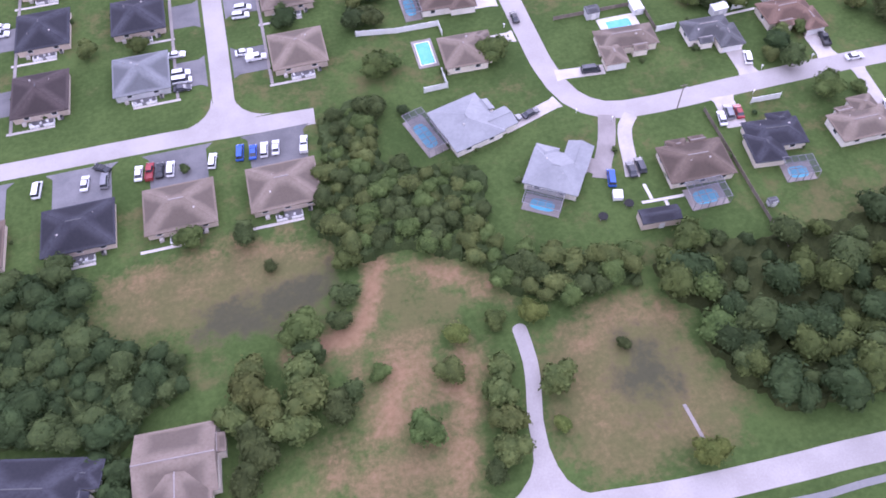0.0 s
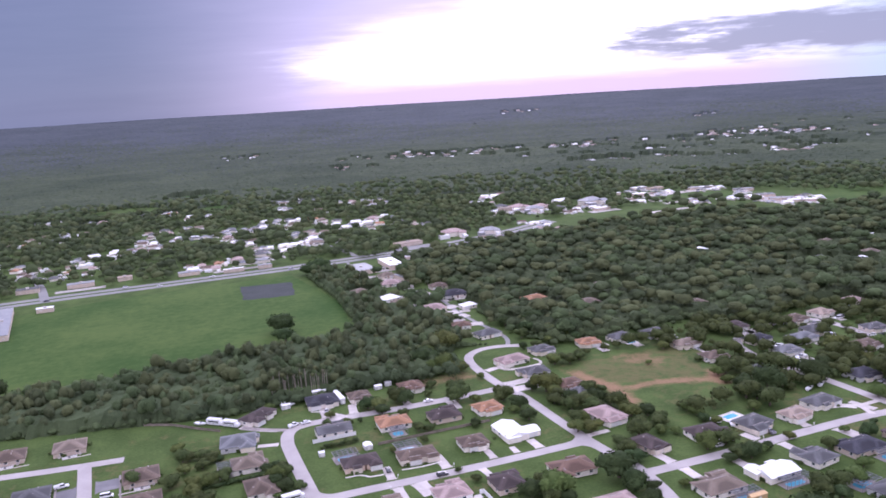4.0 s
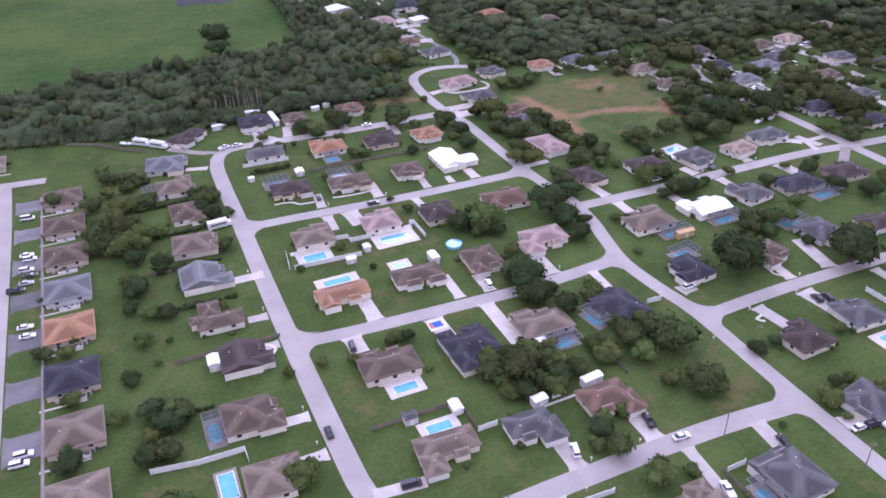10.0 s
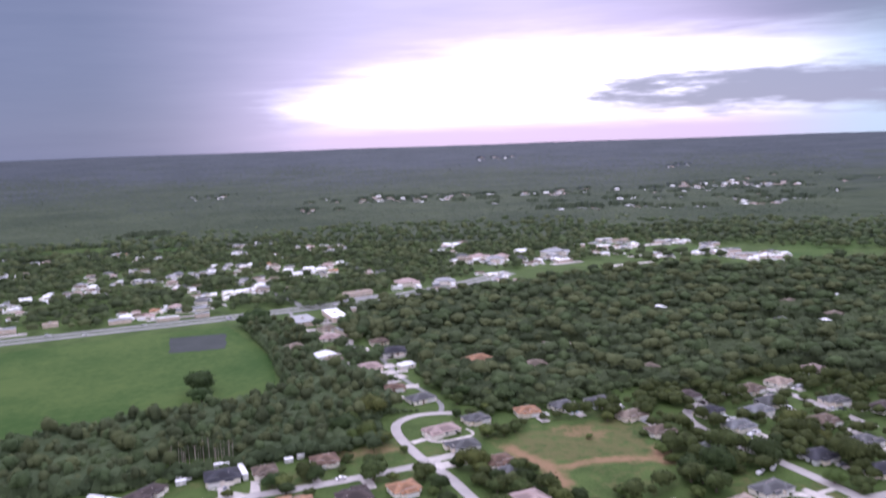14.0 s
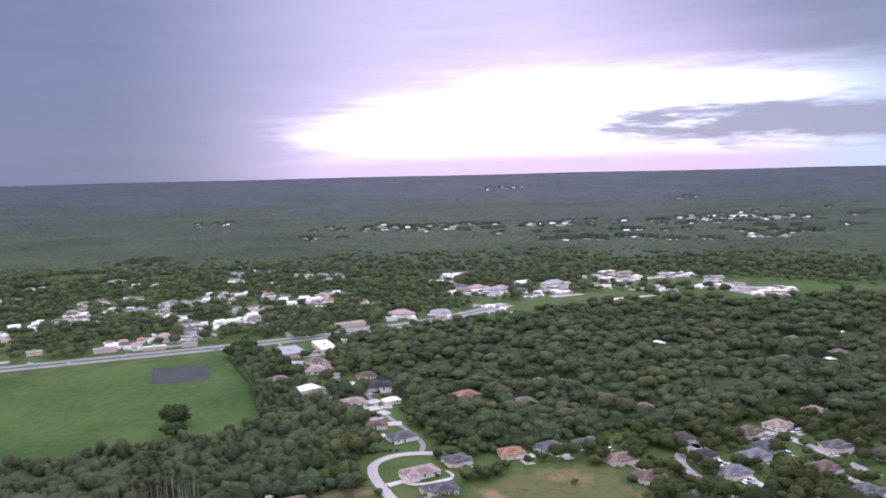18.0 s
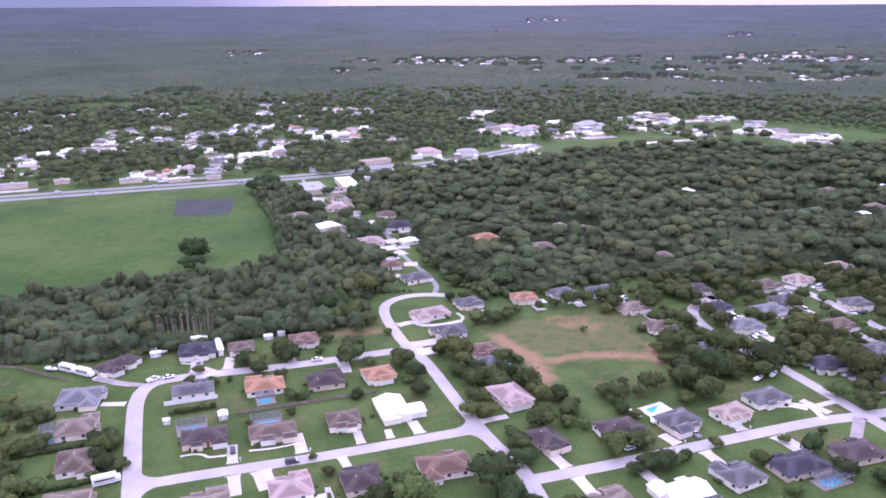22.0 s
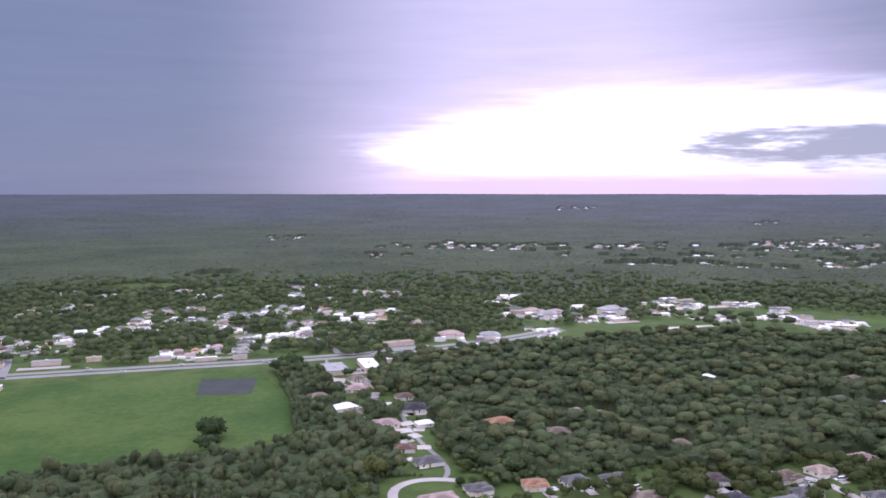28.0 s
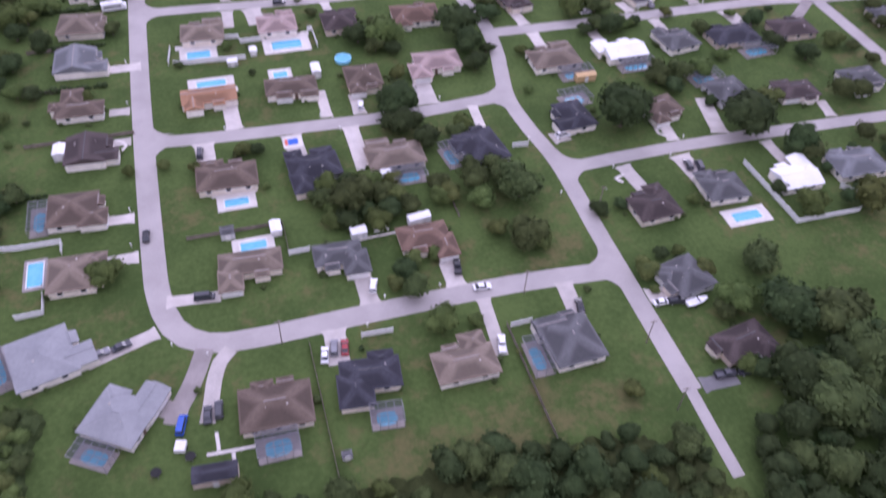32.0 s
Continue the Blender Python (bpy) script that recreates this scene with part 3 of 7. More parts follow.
sheet("meadow", MEADOW, FIELD, 0.03, "large open green hay meadow", "field")
sheet("water", [(54, 599), (92, 592), (99, 640), (58, 648)], MURK, 0.06, "rectangular grey retention pond in the meadow", "pond")
sheet("meadow", [(700, 650), (741, 660), (900, 700), (900, 790), (760, 742)], FIELD, 0.03, "far green field beside the shops", "field")
for k, (cx, cy, w, d) in enumerate(((645, 880, 80, 60), (690, 800, 50, 60), (640, 830, 70, 30), (395, 800, 40, 26), (49, 902, 40, 20), (82, 1420, 60, 80), (106, 1221, 50, 60), (-33, 1290, 110, 50))):
    sheet("meadow", [(cx - w / 2, cy - d / 2), (cx + w / 2, cy - d / 2 + 4), (cx + w / 2 - 5, cy + d / 2), (cx - w / 2 + 6, cy + d / 2 - 3)], FIELD, 0.03, "open patch of green grass among far trees", "field")

# ---- builders ----
PANE = Geo().box(-0.62, 0.62, -0.012, 0.012, -0.5, 0.5).mesh("pane", GLASS)
_ring = [(-0.72, -0.6), (0.72, -0.6), (0.72, 0.6), (-0.72, 0.6), (-0.6, -0.48), (0.6, -0.48), (0.6, 0.48), (-0.6, 0.48)]
_g = Geo().add([(u, -0.05, v) for u, v in _ring] + [(u, 0.04, v) for u, v in _ring],
               [(i, (i + 1) % 4, 4 + (i + 1) % 4, 4 + i) for i in range(4)] + [(8 + i, 12 + i, 12 + (i + 1) % 4, 8 + (i + 1) % 4) for i in range(4)]
               + [(i, 8 + i, 8 + (i + 1) % 4, (i + 1) % 4) for i in range(4)] + [(4 + i, 4 + (i + 1) % 4, 12 + (i + 1) % 4, 12 + i) for i in range(4)])
WINDOW = _g.mesh("window", WHITE)
_g = Geo().box(-2.45, 2.45, -0.05, 0.0, 0, 2.15)
for k in range(4):
    _g.box(-2.38, 2.38, -0.09, -0.05, 0.06 + k * 0.53, 0.53 + k * 0.53)
GARAGE = _g.mesh("garage_door", WHITE)
_g = Geo().box(-0.48, 0.48, -0.06, 0, 0, 2.05).box(-0.56, 0.56, -0.03, 0, 2.05, 2.15)
FRONT_DOOR = _g.mesh("door", SHINGLE["russet"])
VENT = Geo().box(-0.15, 0.15, -0.15, 0.15, -0.3, 0.12).box(-0.19, 0.19, -0.19, 0.19, 0.12, 0.17).mesh("roof_vent", CONCRETE)
PIPE = Geo().tube((0, 0, -0.3), (0, 0, 0.4), 0.06, 0.06, 8).mesh("vent_pipe", CONCRETE)


def roof_piece(cx, cy, w, d, eave, pitch, style, over=0.5):
    """The meshes of one roofed block: its walls, its hip or gable roof and its ridge cap, as Geo."""
    along_x = w >= d
    a, b = (w / 2, d / 2) if along_x else (d / 2, w / 2)
    h = b * pitch
    inset = b * 0.98 if style == "hip" else 0.0
    t = 0.2
    g, wall, cap = Geo(), Geo(), Geo()

    def at(u, v, z):
        return (cx + u, cy + v, z) if along_x else (cx - v, cy + u, z)
    lo, hi = eave - t, eave
    r = max(a - inset, 0.15)
    eaves = [at(-a, -b, hi), at(a, -b, hi), at(a, b, hi), at(-a, b, hi)]
    tops = [at(-r, 0, hi + h), at(r, 0, hi + h)]
    rim = eaves + [at(-a, -b, lo), at(a, -b, lo), at(a, b, lo), at(-a, b, lo)]
    verts = rim + tops
    faces = [(4, 5, 1, 0), (5, 6, 2, 1), (6, 7, 3, 2), (7, 4, 0, 3), (7, 6, 5, 4)]
    slopes = [(0, 1, 9, 8), (2, 3, 8, 9)] + ([(1, 2, 9), (3, 0, 8)] if style == "hip" else [])
    dirty = []
    for s in slopes:                      # weathering darkens the middle of each slope
        pts = [Vector(verts[i]) for i in s]
        c = (sum(pts, Vector()) / len(pts)).lerp((pts[0] + pts[1]) / 2, 0.5)
        k = len(verts)
        verts += [tuple(c.lerp(p, 0.46)) for p in pts]
        dirty += range(k, k + len(pts))
        n = len(s)
        faces += [tuple(range(k, k + n))] + [(s[i], s[(i + 1) % n], k + (i + 1) % n, k + i) for i in range(n)]
    if style != "hip":
        faces += [(1, 2, 9), (3, 0, 8)]
    g.add(verts, faces, None, dirty)
    u, v, z = a - over, b - over, eave - 0.06
    if style == "hip":
        wall.box(cx - w / 2 + over, cx + w / 2 - over, cy - d / 2 + over, cy + d / 2 - over, -0.2, z)
    else:
        u = u + over - 0.06               # the gable wall stands up into the roof
        zr = hi + h * (b - over) / b - 0.12
        wall.add([at(-u, -v, -0.2), at(-u, v, -0.2), at(-u, v, z), at(-u, 0, zr), at(-u, -v, z), at(u, -v, -0.2), at(u, v, -0.2), at(u, v, z), at(u, 0, zr), at(u, -v, z)],
                 [(4, 3, 2, 1, 0), (5, 6, 7, 8, 9), (0, 1, 6, 5), (1, 2, 7, 6), (2, 3, 8, 7), (3, 4, 9, 8), (4, 0, 5, 9)])
    cap.tube(tops[0], tops[1], 0.13, 0.13, 5)
    return g, wall, cap


WORD = {"brown": "brown shingle", "dark_brown": "dark brown shingle", "grey": "grey shingle", "blue_grey": "blue-grey shingle", "charcoal": "charcoal shingle", "orange": "orange tile",
        "pink": "pale pink shingle", "tan": "tan shingle", "russet": "reddish brown shingle", "taupe": "weathered taupe shingle", "metal": "pale metal", "white": "bright white"}
WALLS = ("cream", "white", "tan", "peach", "grey")
ROOF_CAP = surface("ridge_cap", (0.30, 0.27, 0.26), (0.40, 0.36, 0.35), 0.3, 8, 0.9)


def house(x, y, w, d, roof="brown", wall=0, rot=0, style="hip", wings=(), front="S", eave=2.55, pitch=0.42, name="house", extra="", garage=True, vents=2, group="houses of the neighbourhood"):
    """A one-storey house: walls, roof with ridge caps, windows, doors, garage and roof vents. wings: (dx, dy, w, d, style)."""
    rnd = random.Random(int(x * 7 + y * 13))
    top = thing(name, pose(x, y, 0, 0, 0, rot), f"{name.replace('_', ' ')} with {WORD[roof]} {style} roof and {WALLS[wall]} walls{extra}", name.replace("_", " "), group)
    wings = tuple(wings)
    sx, sy = {"S": (0, -1), "N": (0, 1), "E": (1, 0), "W": (-1, 0)}[front]
    if name == "house" and group != "houses by the wood":
        hand = rnd.choice((-1, 1))
        if not wings:                     # a garage wing towards the street
            ww, wd = (min(6.8, w * 0.45), 6.4) if sy else (6.4, min(6.8, d * 0.45))
            wings += ((sx * w * 0.5 + (hand * w * 0.24 if sy else 0), sy * d * 0.5 + (hand * d * 0.24 if sx else 0), ww, wd, rnd.choice(("hip", "gable"))),)
        if len(wings) == 1:               # an entrance porch
            k = -1 if (wings[0][0] if sy else wings[0][1]) > 0 else 1
            wings += ((sx * w * 0.5 + (k * w * 0.16 if sy else 0), sy * d * 0.5 + (k * d * 0.16 if sx else 0), 3.8 if sy else 3.2, 3.2 if sy else 3.8, "gable"),)
    cap_mat = SHINGLE["white"] if roof == "white" else SHINGLE["metal"] if roof == "metal" else ROOF_CAP if roof not in ("charcoal", "dark_brown") else SHINGLE["grey"]
    for i, (dx, dy, ww, wd, ws) in enumerate(((0, 0, w, d, style),) + tuple(wings)):
        rg, wg, cg = roof_piece(dx, dy, ww, wd, eave - 0.03 * i, pitch * (1 - 0.03 * i), ws)
        part("wall" if i == 0 else "wing_wall", wg.mesh("wall", STUCCO[wall if i == 0 or wall == 1 else 0]), top)
        part("roof" if i == 0 else "wing_roof", rg.mesh("roof", SHINGLE[roof]), top)
        part("ridge_cap", cg.mesh("ridge_cap", cap_mat), top)
    w, d = w - 1.0, d - 1.0               # from the roof's outline to the walls
    sides = {"S": (w, (0, -d / 2), 0), "N": (w, (0, d / 2), 180), "E": (d, (w / 2, 0), 90), "W": (d, (-w / 2, 0), -90)}
    blocks = [(dx, dy, ww, wd) for dx, dy, ww, wd, _ in wings]

    def free(px, py):
        return not any(abs(px - bx) < bw / 2 + 0.9 and abs(py - by) < bd / 2 + 0.3 for bx, by, bw, bd in blocks)

    def on(side, u, z, out=0.0):
        length, (ox, oy), a = sides[side]
        return pose(ox, oy, 0, 0, 0, a) @ pose(u, -out, z)
    used = []
    if garage:
        u = (sides[front][0] / 2 - 3.4) * rnd.choice((-1, 1))
        m = on(front, u, 0.05, 0.02)
        if free(m.translation.x, m.translation.y):
            part("garage_door", GARAGE, top, "white panelled garage door", m)
        else:
            dx, dy, ww, wd, _ = wings[0]
            ww, wd = ww - 1.0, wd - 1.0
            k = {"S": (dx, dy - wd / 2, 0), "N": (dx, dy + wd / 2, 180), "E": (dx + ww / 2, dy, 90), "W": (dx - ww / 2, dy, -90)}[front]
            part("garage_door", GARAGE, top, "white panelled garage door", pose(k[0], k[1], 0.05, 0, 0, k[2]) @ pose(0, -0.02, 0))
        used.append((front, u, 3.3))
        m = on(front, -u * 0.3, 0.05, 0.02)
        if free(m.translation.x, m.translation.y):
            part("door", FRONT_DOOR, top, "reddish brown front door", m)
            used.append((front, -u * 0.3, 1.3))
    for side in "SW" if front in "SWN" else "SE":
        length = sides[side][0]
        n = max(1, int(length / 4.6))
        for i in range(n):
            u = (i + 0.5) * length / n - length / 2
            m = on(side, u, 1.5, 0.03)
            if free(m.translation.x, m.translation.y) and not any(s == side and abs(u - v) < r for s, v, r in used):
                part("pane", PANE, part("window", WINDOW, top, "", m))
    for i in range(vents):
        sx = rnd.choice((-1, 1)) * rnd.uniform(0.1, 0.28)
        sy = rnd.choice((-1, 1)) * rnd.uniform(0.12, 0.25)
        b = min(w, d) / 2 + 0.5
        off = abs(sy) * d if w >= d else abs(sx) * w
        part("roof_vent" if i % 2 == 0 else "vent_pipe", VENT if i % 2 == 0 else PIPE, top, "pale metal roof vent", pose(sx * w, sy * d, eave + (b - off) * pitch))
    return top


def duplex(x, y, w, d, roof, side, rot=0):
    """A duplex with a hip roof, its walled patio on the south and air conditioners."""
    top = house(x, y, w, d, roof, 4 if roof == "blue_grey" else 2, rot, "hip", (), side, name="duplex", garage=False, eave=2.3, pitch=0.42, group="duplexes along the west street")
    m = 1 if side == "W" else -1
    g = Geo().box(-2.9, 2.9, -d / 2 - 1.9, -d / 2 + 0.4, -0.1, 0.07)
    part("patio_slab", g.mesh("patio_slab", ROAD_DARK), top, "dark grey patio slab")
    g = Geo().box(-3.0, -0.6, -d / 2 - 2.02, -d / 2 - 1.9, 0, 0.8).box(0.4, 3.0, -d / 2 - 2.02, -d / 2 - 1.9, 0, 0.8)
    g.box(-3.0, -2.9, -d / 2 - 1.9, -d / 2 - 0.5, 0, 0.8).box(2.9, 3.0, -d / 2 - 1.9, -d / 2 - 0.5, 0, 0.8)
    part("patio_rail", g.mesh("patio_rail", WHITE), top, "low white patio rail")
    x0, x1 = sorted((-m * (w / 2 + 1.6), m * 3.0))
    part("garden_walk", Geo().box(x0, x1, -d / 2 - 2.9, -d / 2 - 2.15, -0.1, 0.06).mesh("garden_walk", CONCRETE), top, "pale concrete walk")
    for k in (-0.3, 0.3):
        part("air_conditioner", AC, top, "pale metal air conditioner", pose(k * w, -d / 2 - 0.35, 0))
    return top


AC = Geo().box(-0.45, 0.45, -0.45, 0.45, 0, 0.8).tube((0, 0, 0.8), (0, 0, 0.88), 0.36, 0.36, 10).mesh("air_conditioner", CONCRETE)


def pool(x, y, rot, w, d, patio=0, share=(0.33, 0.29), deck=None):
    """A swimming pool in a pale deck, the water below the coping."""
    top = thing("swimming_pool", pose(x, y, 0, 0, 0, rot), "blue swimming pool in a pale concrete deck", "swimming pool")
    iw, idp = w * share[0], d * share[1]
    g = Geo()
    for x0, x1, y0, y1 in ((-w / 2, w / 2, -d / 2, -idp), (-w / 2, w / 2, idp, d / 2), (-w / 2, -iw, -idp, idp), (iw, w / 2, -idp, idp)):
        g.box(x0, x1, y0, y1, -0.1, 0.12)
    part("deck", g.mesh("deck", deck or PAVER), top)
    if patio:                              # paved as far as the house
        y0, y1 = sorted((patio * (d / 2 + 0.02), patio * (d / 2 + 2.4)))
        part("patio_slab", Geo().box(-w / 2 - 1.2, w / 2 + 0.6, y0, y1, -0.1, 0.11).mesh("patio_slab", PAVER), top, "pale paved patio")
    g = Geo()
    for x0, x1, y0, y1 in ((-iw, iw, -idp, -idp + 0.25), (-iw, iw, idp - 0.25, idp), (-iw, -iw + 0.25, -idp + 0.25, idp - 0.25), (iw - 0.25, iw, -idp + 0.25, idp - 0.25)):
        g.box(x0, x1, y0, y1, -0.1, 0.16)
    part("coping", g.mesh("coping", WHITE), top, "white coping")
    n = 24
    pts = [((iw - 0.1) * math.copysign(abs(math.cos(i * math.tau / n)) ** 0.45, math.cos(i * math.tau / n)), (idp - 0.1) * math.copysign(abs(math.sin(i * math.tau / n)) ** 0.45, math.sin(i * math.tau / n)), 0.07) for i in range(n)]
    part("water", Geo().add(pts, [tuple(range(n))]).mesh("water", WATER), top, "clear blue water")
    return top


def cage(x, y, rot, w, d, h=2.7):
    """A screened pool cage: bars, screen, deck and a pool."""
    top = thing("pool_cage", pose(x, y, 0, 0, 0, rot), "screened pool enclosure with pale aluminium bars over a blue pool", "pool enclosure")
    part("deck", Geo().box(-w / 2, w / 2, -d / 2, d / 2, -0.1, 0.1).mesh("deck", WORN), top)
    iw, idp = w * 0.32, d * 0.32
    n = 20
    part("water", Geo().add([(iw * math.copysign(abs(math.cos(i * math.tau / n)) ** 0.6, math.cos(i * math.tau / n)), idp * math.copysign(abs(math.sin(i * math.tau / n)) ** 0.6, math.sin(i * math.tau / n)), 0.13) for i in range(n)], [tuple(range(n))]).mesh("water", WATER), top, "blue pool water")
    nx_, ny_ = max(2, round(w / 1.9)), max(2, round(d / 1.9))
    s = 0.055
    bar_x = Geo().box(-w / 2, w / 2, -s, s, -s, s).mesh("beam", BRONZE)
    bar_y = Geo().box(-s, s, -d / 2, d / 2, -s, s).mesh("beam", BRONZE)
    post = Geo().box(-s, s, -s, s, 0, h).mesh("post", BRONZE)
    for i in range(ny_ + 1):
        part("beam", bar_x, top, "", pose(0, -d / 2 + d * i / ny_, h))
    for i in range(nx_ + 1):
        part("beam", bar_y, top, "", pose(-w / 2 + w * i / nx_, 0, h + 0.004))
    for i in range(nx_ + 1):
        part("post", post, top, "", pose(-w / 2 + w * i / nx_, -d / 2, 0))
    part("screen", Geo().add([(-w / 2, -d / 2, h + 0.08), (w / 2, -d / 2, h + 0.08), (w / 2, d / 2, h + 0.08), (-w / 2, d / 2, h + 0.08)], [(0, 1, 2, 3)]).mesh("screen", SCREEN), top, "dark insect screen")
    return top


PANEL = Geo().box(-1.17, 1.17, -0.03, 0.03, 0.08, 1.72).box(-1.17, 1.17, -0.05, 0.05, 1.72, 1.82).mesh("panel", VINYL)
POST = Geo().box(-0.08, 0.08, -0.08, 0.08, 0, 1.9).box(-0.1, 0.1, -0.1, 0.1, 1.9, 1.98).mesh("post", VINYL)
PANEL_W = Geo().box(-1.17, 1.17, -0.02, 0.02, 0.08, 1.3).box(-1.17, 1.17, 0.02, 0.07, 0.3, 0.4).box(-1.17, 1.17, 0.02, 0.07, 1.0, 1.1).mesh("panel", WOODGREY)
POST_W = Geo().box(-0.06, 0.06, -0.06, 0.06, 0, 1.4).mesh("post", WOODGREY)


def fence(points, white=True):
    """A panel fence along a line."""
    top = thing("fence", pose(*points[0], 0), "white vinyl panel fence on a lawn" if white else "weathered grey wooden board fence", "fence", "garden fences")
    o = Vector((*points[0], 0))
    for (x0, y0), (x1, y1) in zip(points, points[1:]):
        a, b = Vector((x0, y0, 0)) - o, Vector((x1, y1, 0)) - o
        n = max(1, round((b - a).length / 2.4))
        ang, k = math.degrees(math.atan2(b.y - a.y, b.x - a.x)), (b - a).length / n / 2.4
        for i in range(n):
            c = a.lerp(b, (i + 0.5) / n)
            p = part("panel", PANEL if white else PANEL_W, top, "", pose(*c, 0, 0, ang) @ Matrix.Diagonal((k, 1, 1, 1)))
            part("post", POST if white else POST_W, top, "", pose(*a.lerp(b, i / n), 0, 0, ang))
    part("post", POST if white else POST_W, top, "", pose(*b))
    return top


def drive(x0, y0, x1, y1, w, mat=None, z=0.06):
    a, b = Vector((x0, y0, 0)), Vector((x1, y1, 0))
    d = (b - a).normalized()
    n = Vector((-d.y, d.x, 0))
    g = Geo()
    flare = 1.25
    verts = [a - n * w / 2 * flare, a + n * w / 2 * flare, a + d * 1.6 + n * w / 2, b + n * w / 2, b - n * w / 2, a + d * 1.6 - n * w / 2]
    k = len(verts)
    g.add([(p.x, p.y, z) for p in verts] + [(p.x, p.y, -0.1) for p in verts], [tuple(range(k - 1, -1, -1))] + [(i, (i + 1) % k, k + (i + 1) % k, k + i) for i in range(k)])
    return tagged(new("driveway", g.mesh("driveway", mat or CONCRETE)), "pale concrete driveway from the street to a house" if mat is None else "dark asphalt parking pad beside the street" if mat is ROAD_DARK else "worn grey concrete driveway", "driveway", kind="structure")


# ---- cars ----
WHEEL = Geo().tube((0, -0.11, 0), (0, 0.11, 0), 0.33, 0.33, 12).mesh("wheel", TYRE, True)
RIM = Geo().tube((0, -0.125, 0), (0, 0.125, 0), 0.19, 0.19, 8).mesh("rim", CARPAINT["silver"])
LAMP = Geo().box(-0.05, 0.05, -0.18, 0.18, -0.07, 0.07).mesh("headlight", WHITE)
SHAPES = {  # half length, sill, belt, bonnet start, cabin from/to at the belt, roof from/to, roof height
    "sedan": (2.3, 0.92, -1.75, 1.05, -1.05, 0.35, 1.42), "suv": (2.35, 1.05, -2.25, 1.15, -2.0, 0.55, 1.72),
    "pickup": (2.75, 1.05, -0.55, 1.35, -0.4, 0.85, 1.78), "van": (2.5, 1.1, -2.42, 1.75, -2.3, 1.15, 2.0)}
CAR_MESH = {}


def car(x, y, rot, colour="white", shape="sedan"):
    """A parked car: body, glasshouse, roof, wheels with rims and headlights."""
    key = (colour, shape)
    L, belt, c0, c1, r0, r1, h = SHAPES[shape]
    if key not in CAR_MESH:
        g = Geo()
        prof = [(-L, 0.42), (-L, belt * 0.82), (-L + 0.12, belt), (c1, belt), (L - 0.25, belt * 0.84), (L, belt * 0.66), (L, 0.4), (L - 0.2, 0.28), (-L + 0.2, 0.28)]
        n = len(prof)
        for s0, s1, k in ((-0.82, 0.82, 1.0),):
            g.add([(px_, -0.9 if 0.35 < pz_ < belt else -0.82, pz_) for px_, pz_ in prof] + [(px_, 0.9 if 0.35 < pz_ < belt else 0.82, pz_) for px_, pz_ in prof],
                  [tuple(range(n)), tuple(range(2 * n - 1, n - 1, -1))] + [(i, n + i, n + (i + 1) % n, (i + 1) % n) for i in range(n)])
        if shape == "pickup":
            for ys in (-0.9, 0.78):
                g.box(-L, c0, ys, ys + 0.12, belt - 0.05, belt + 0.38)
            g.box(-L, -L + 0.1, -0.78, 0.78, belt - 0.05, belt + 0.38)
        cab = Geo().add([(c0, -0.78, belt), (c1, -0.78, belt), (c1, 0.78, belt), (c0, 0.78, belt), (r0, -0.62, h - 0.06), (r1, -0.62, h - 0.06), (r1, 0.62, h - 0.06), (r0, 0.62, h - 0.06)],
                        [(0, 1, 5, 4), (1, 2, 6, 5), (2, 3, 7, 6), (3, 0, 4, 7)])
        top = Geo().box(r0 - 0.03, r1 + 0.03, -0.65, 0.65, h - 0.06, h)
        CAR_MESH[key] = (g.mesh("body", CARPAINT[colour]), cab.mesh("glasshouse", GLASS), top.mesh("roof", CARPAINT[colour]))
    body, cab, top = CAR_MESH[key]
    word = {"suv": "sport utility car", "sedan": "sedan car", "pickup": "pickup truck", "van": "van"}[shape]
    t = thing("pickup_truck" if shape == "pickup" else "van" if shape == "van" else "car", pose(x, y, 0.06, 0, 0, rot), f"parked {colour} {word} with dark windows", "car", "parked cars")
    part("body", body, t)
    part("glasshouse", cab, t, "dark tinted windows")
    part("roof", top, t)
    for wx in (-L * 0.6, L * 0.62):
        for wy in (-0.8, 0.8):
            part("rim", RIM, part("wheel", WHEEL, t, "", pose(wx, wy, 0.33)))
    for wy in (-0.6, 0.6):
        part("headlight", LAMP, t, "clear headlight", pose(L + 0.0, wy, belt * 0.62))
    return t


# ---- trees ----
ICO = []
for level in (1, 2, 3):
    _bm = bmesh.new()
    bmesh.ops.create_icosphere(_bm, subdivisions=level, radius=1.0)
    _bm.verts.index_update()
    ICO.append((np.array([v.co[:] for v in _bm.verts]), np.array([[v.index for v in f.verts] for f in _bm.faces])))
    _bm.free()


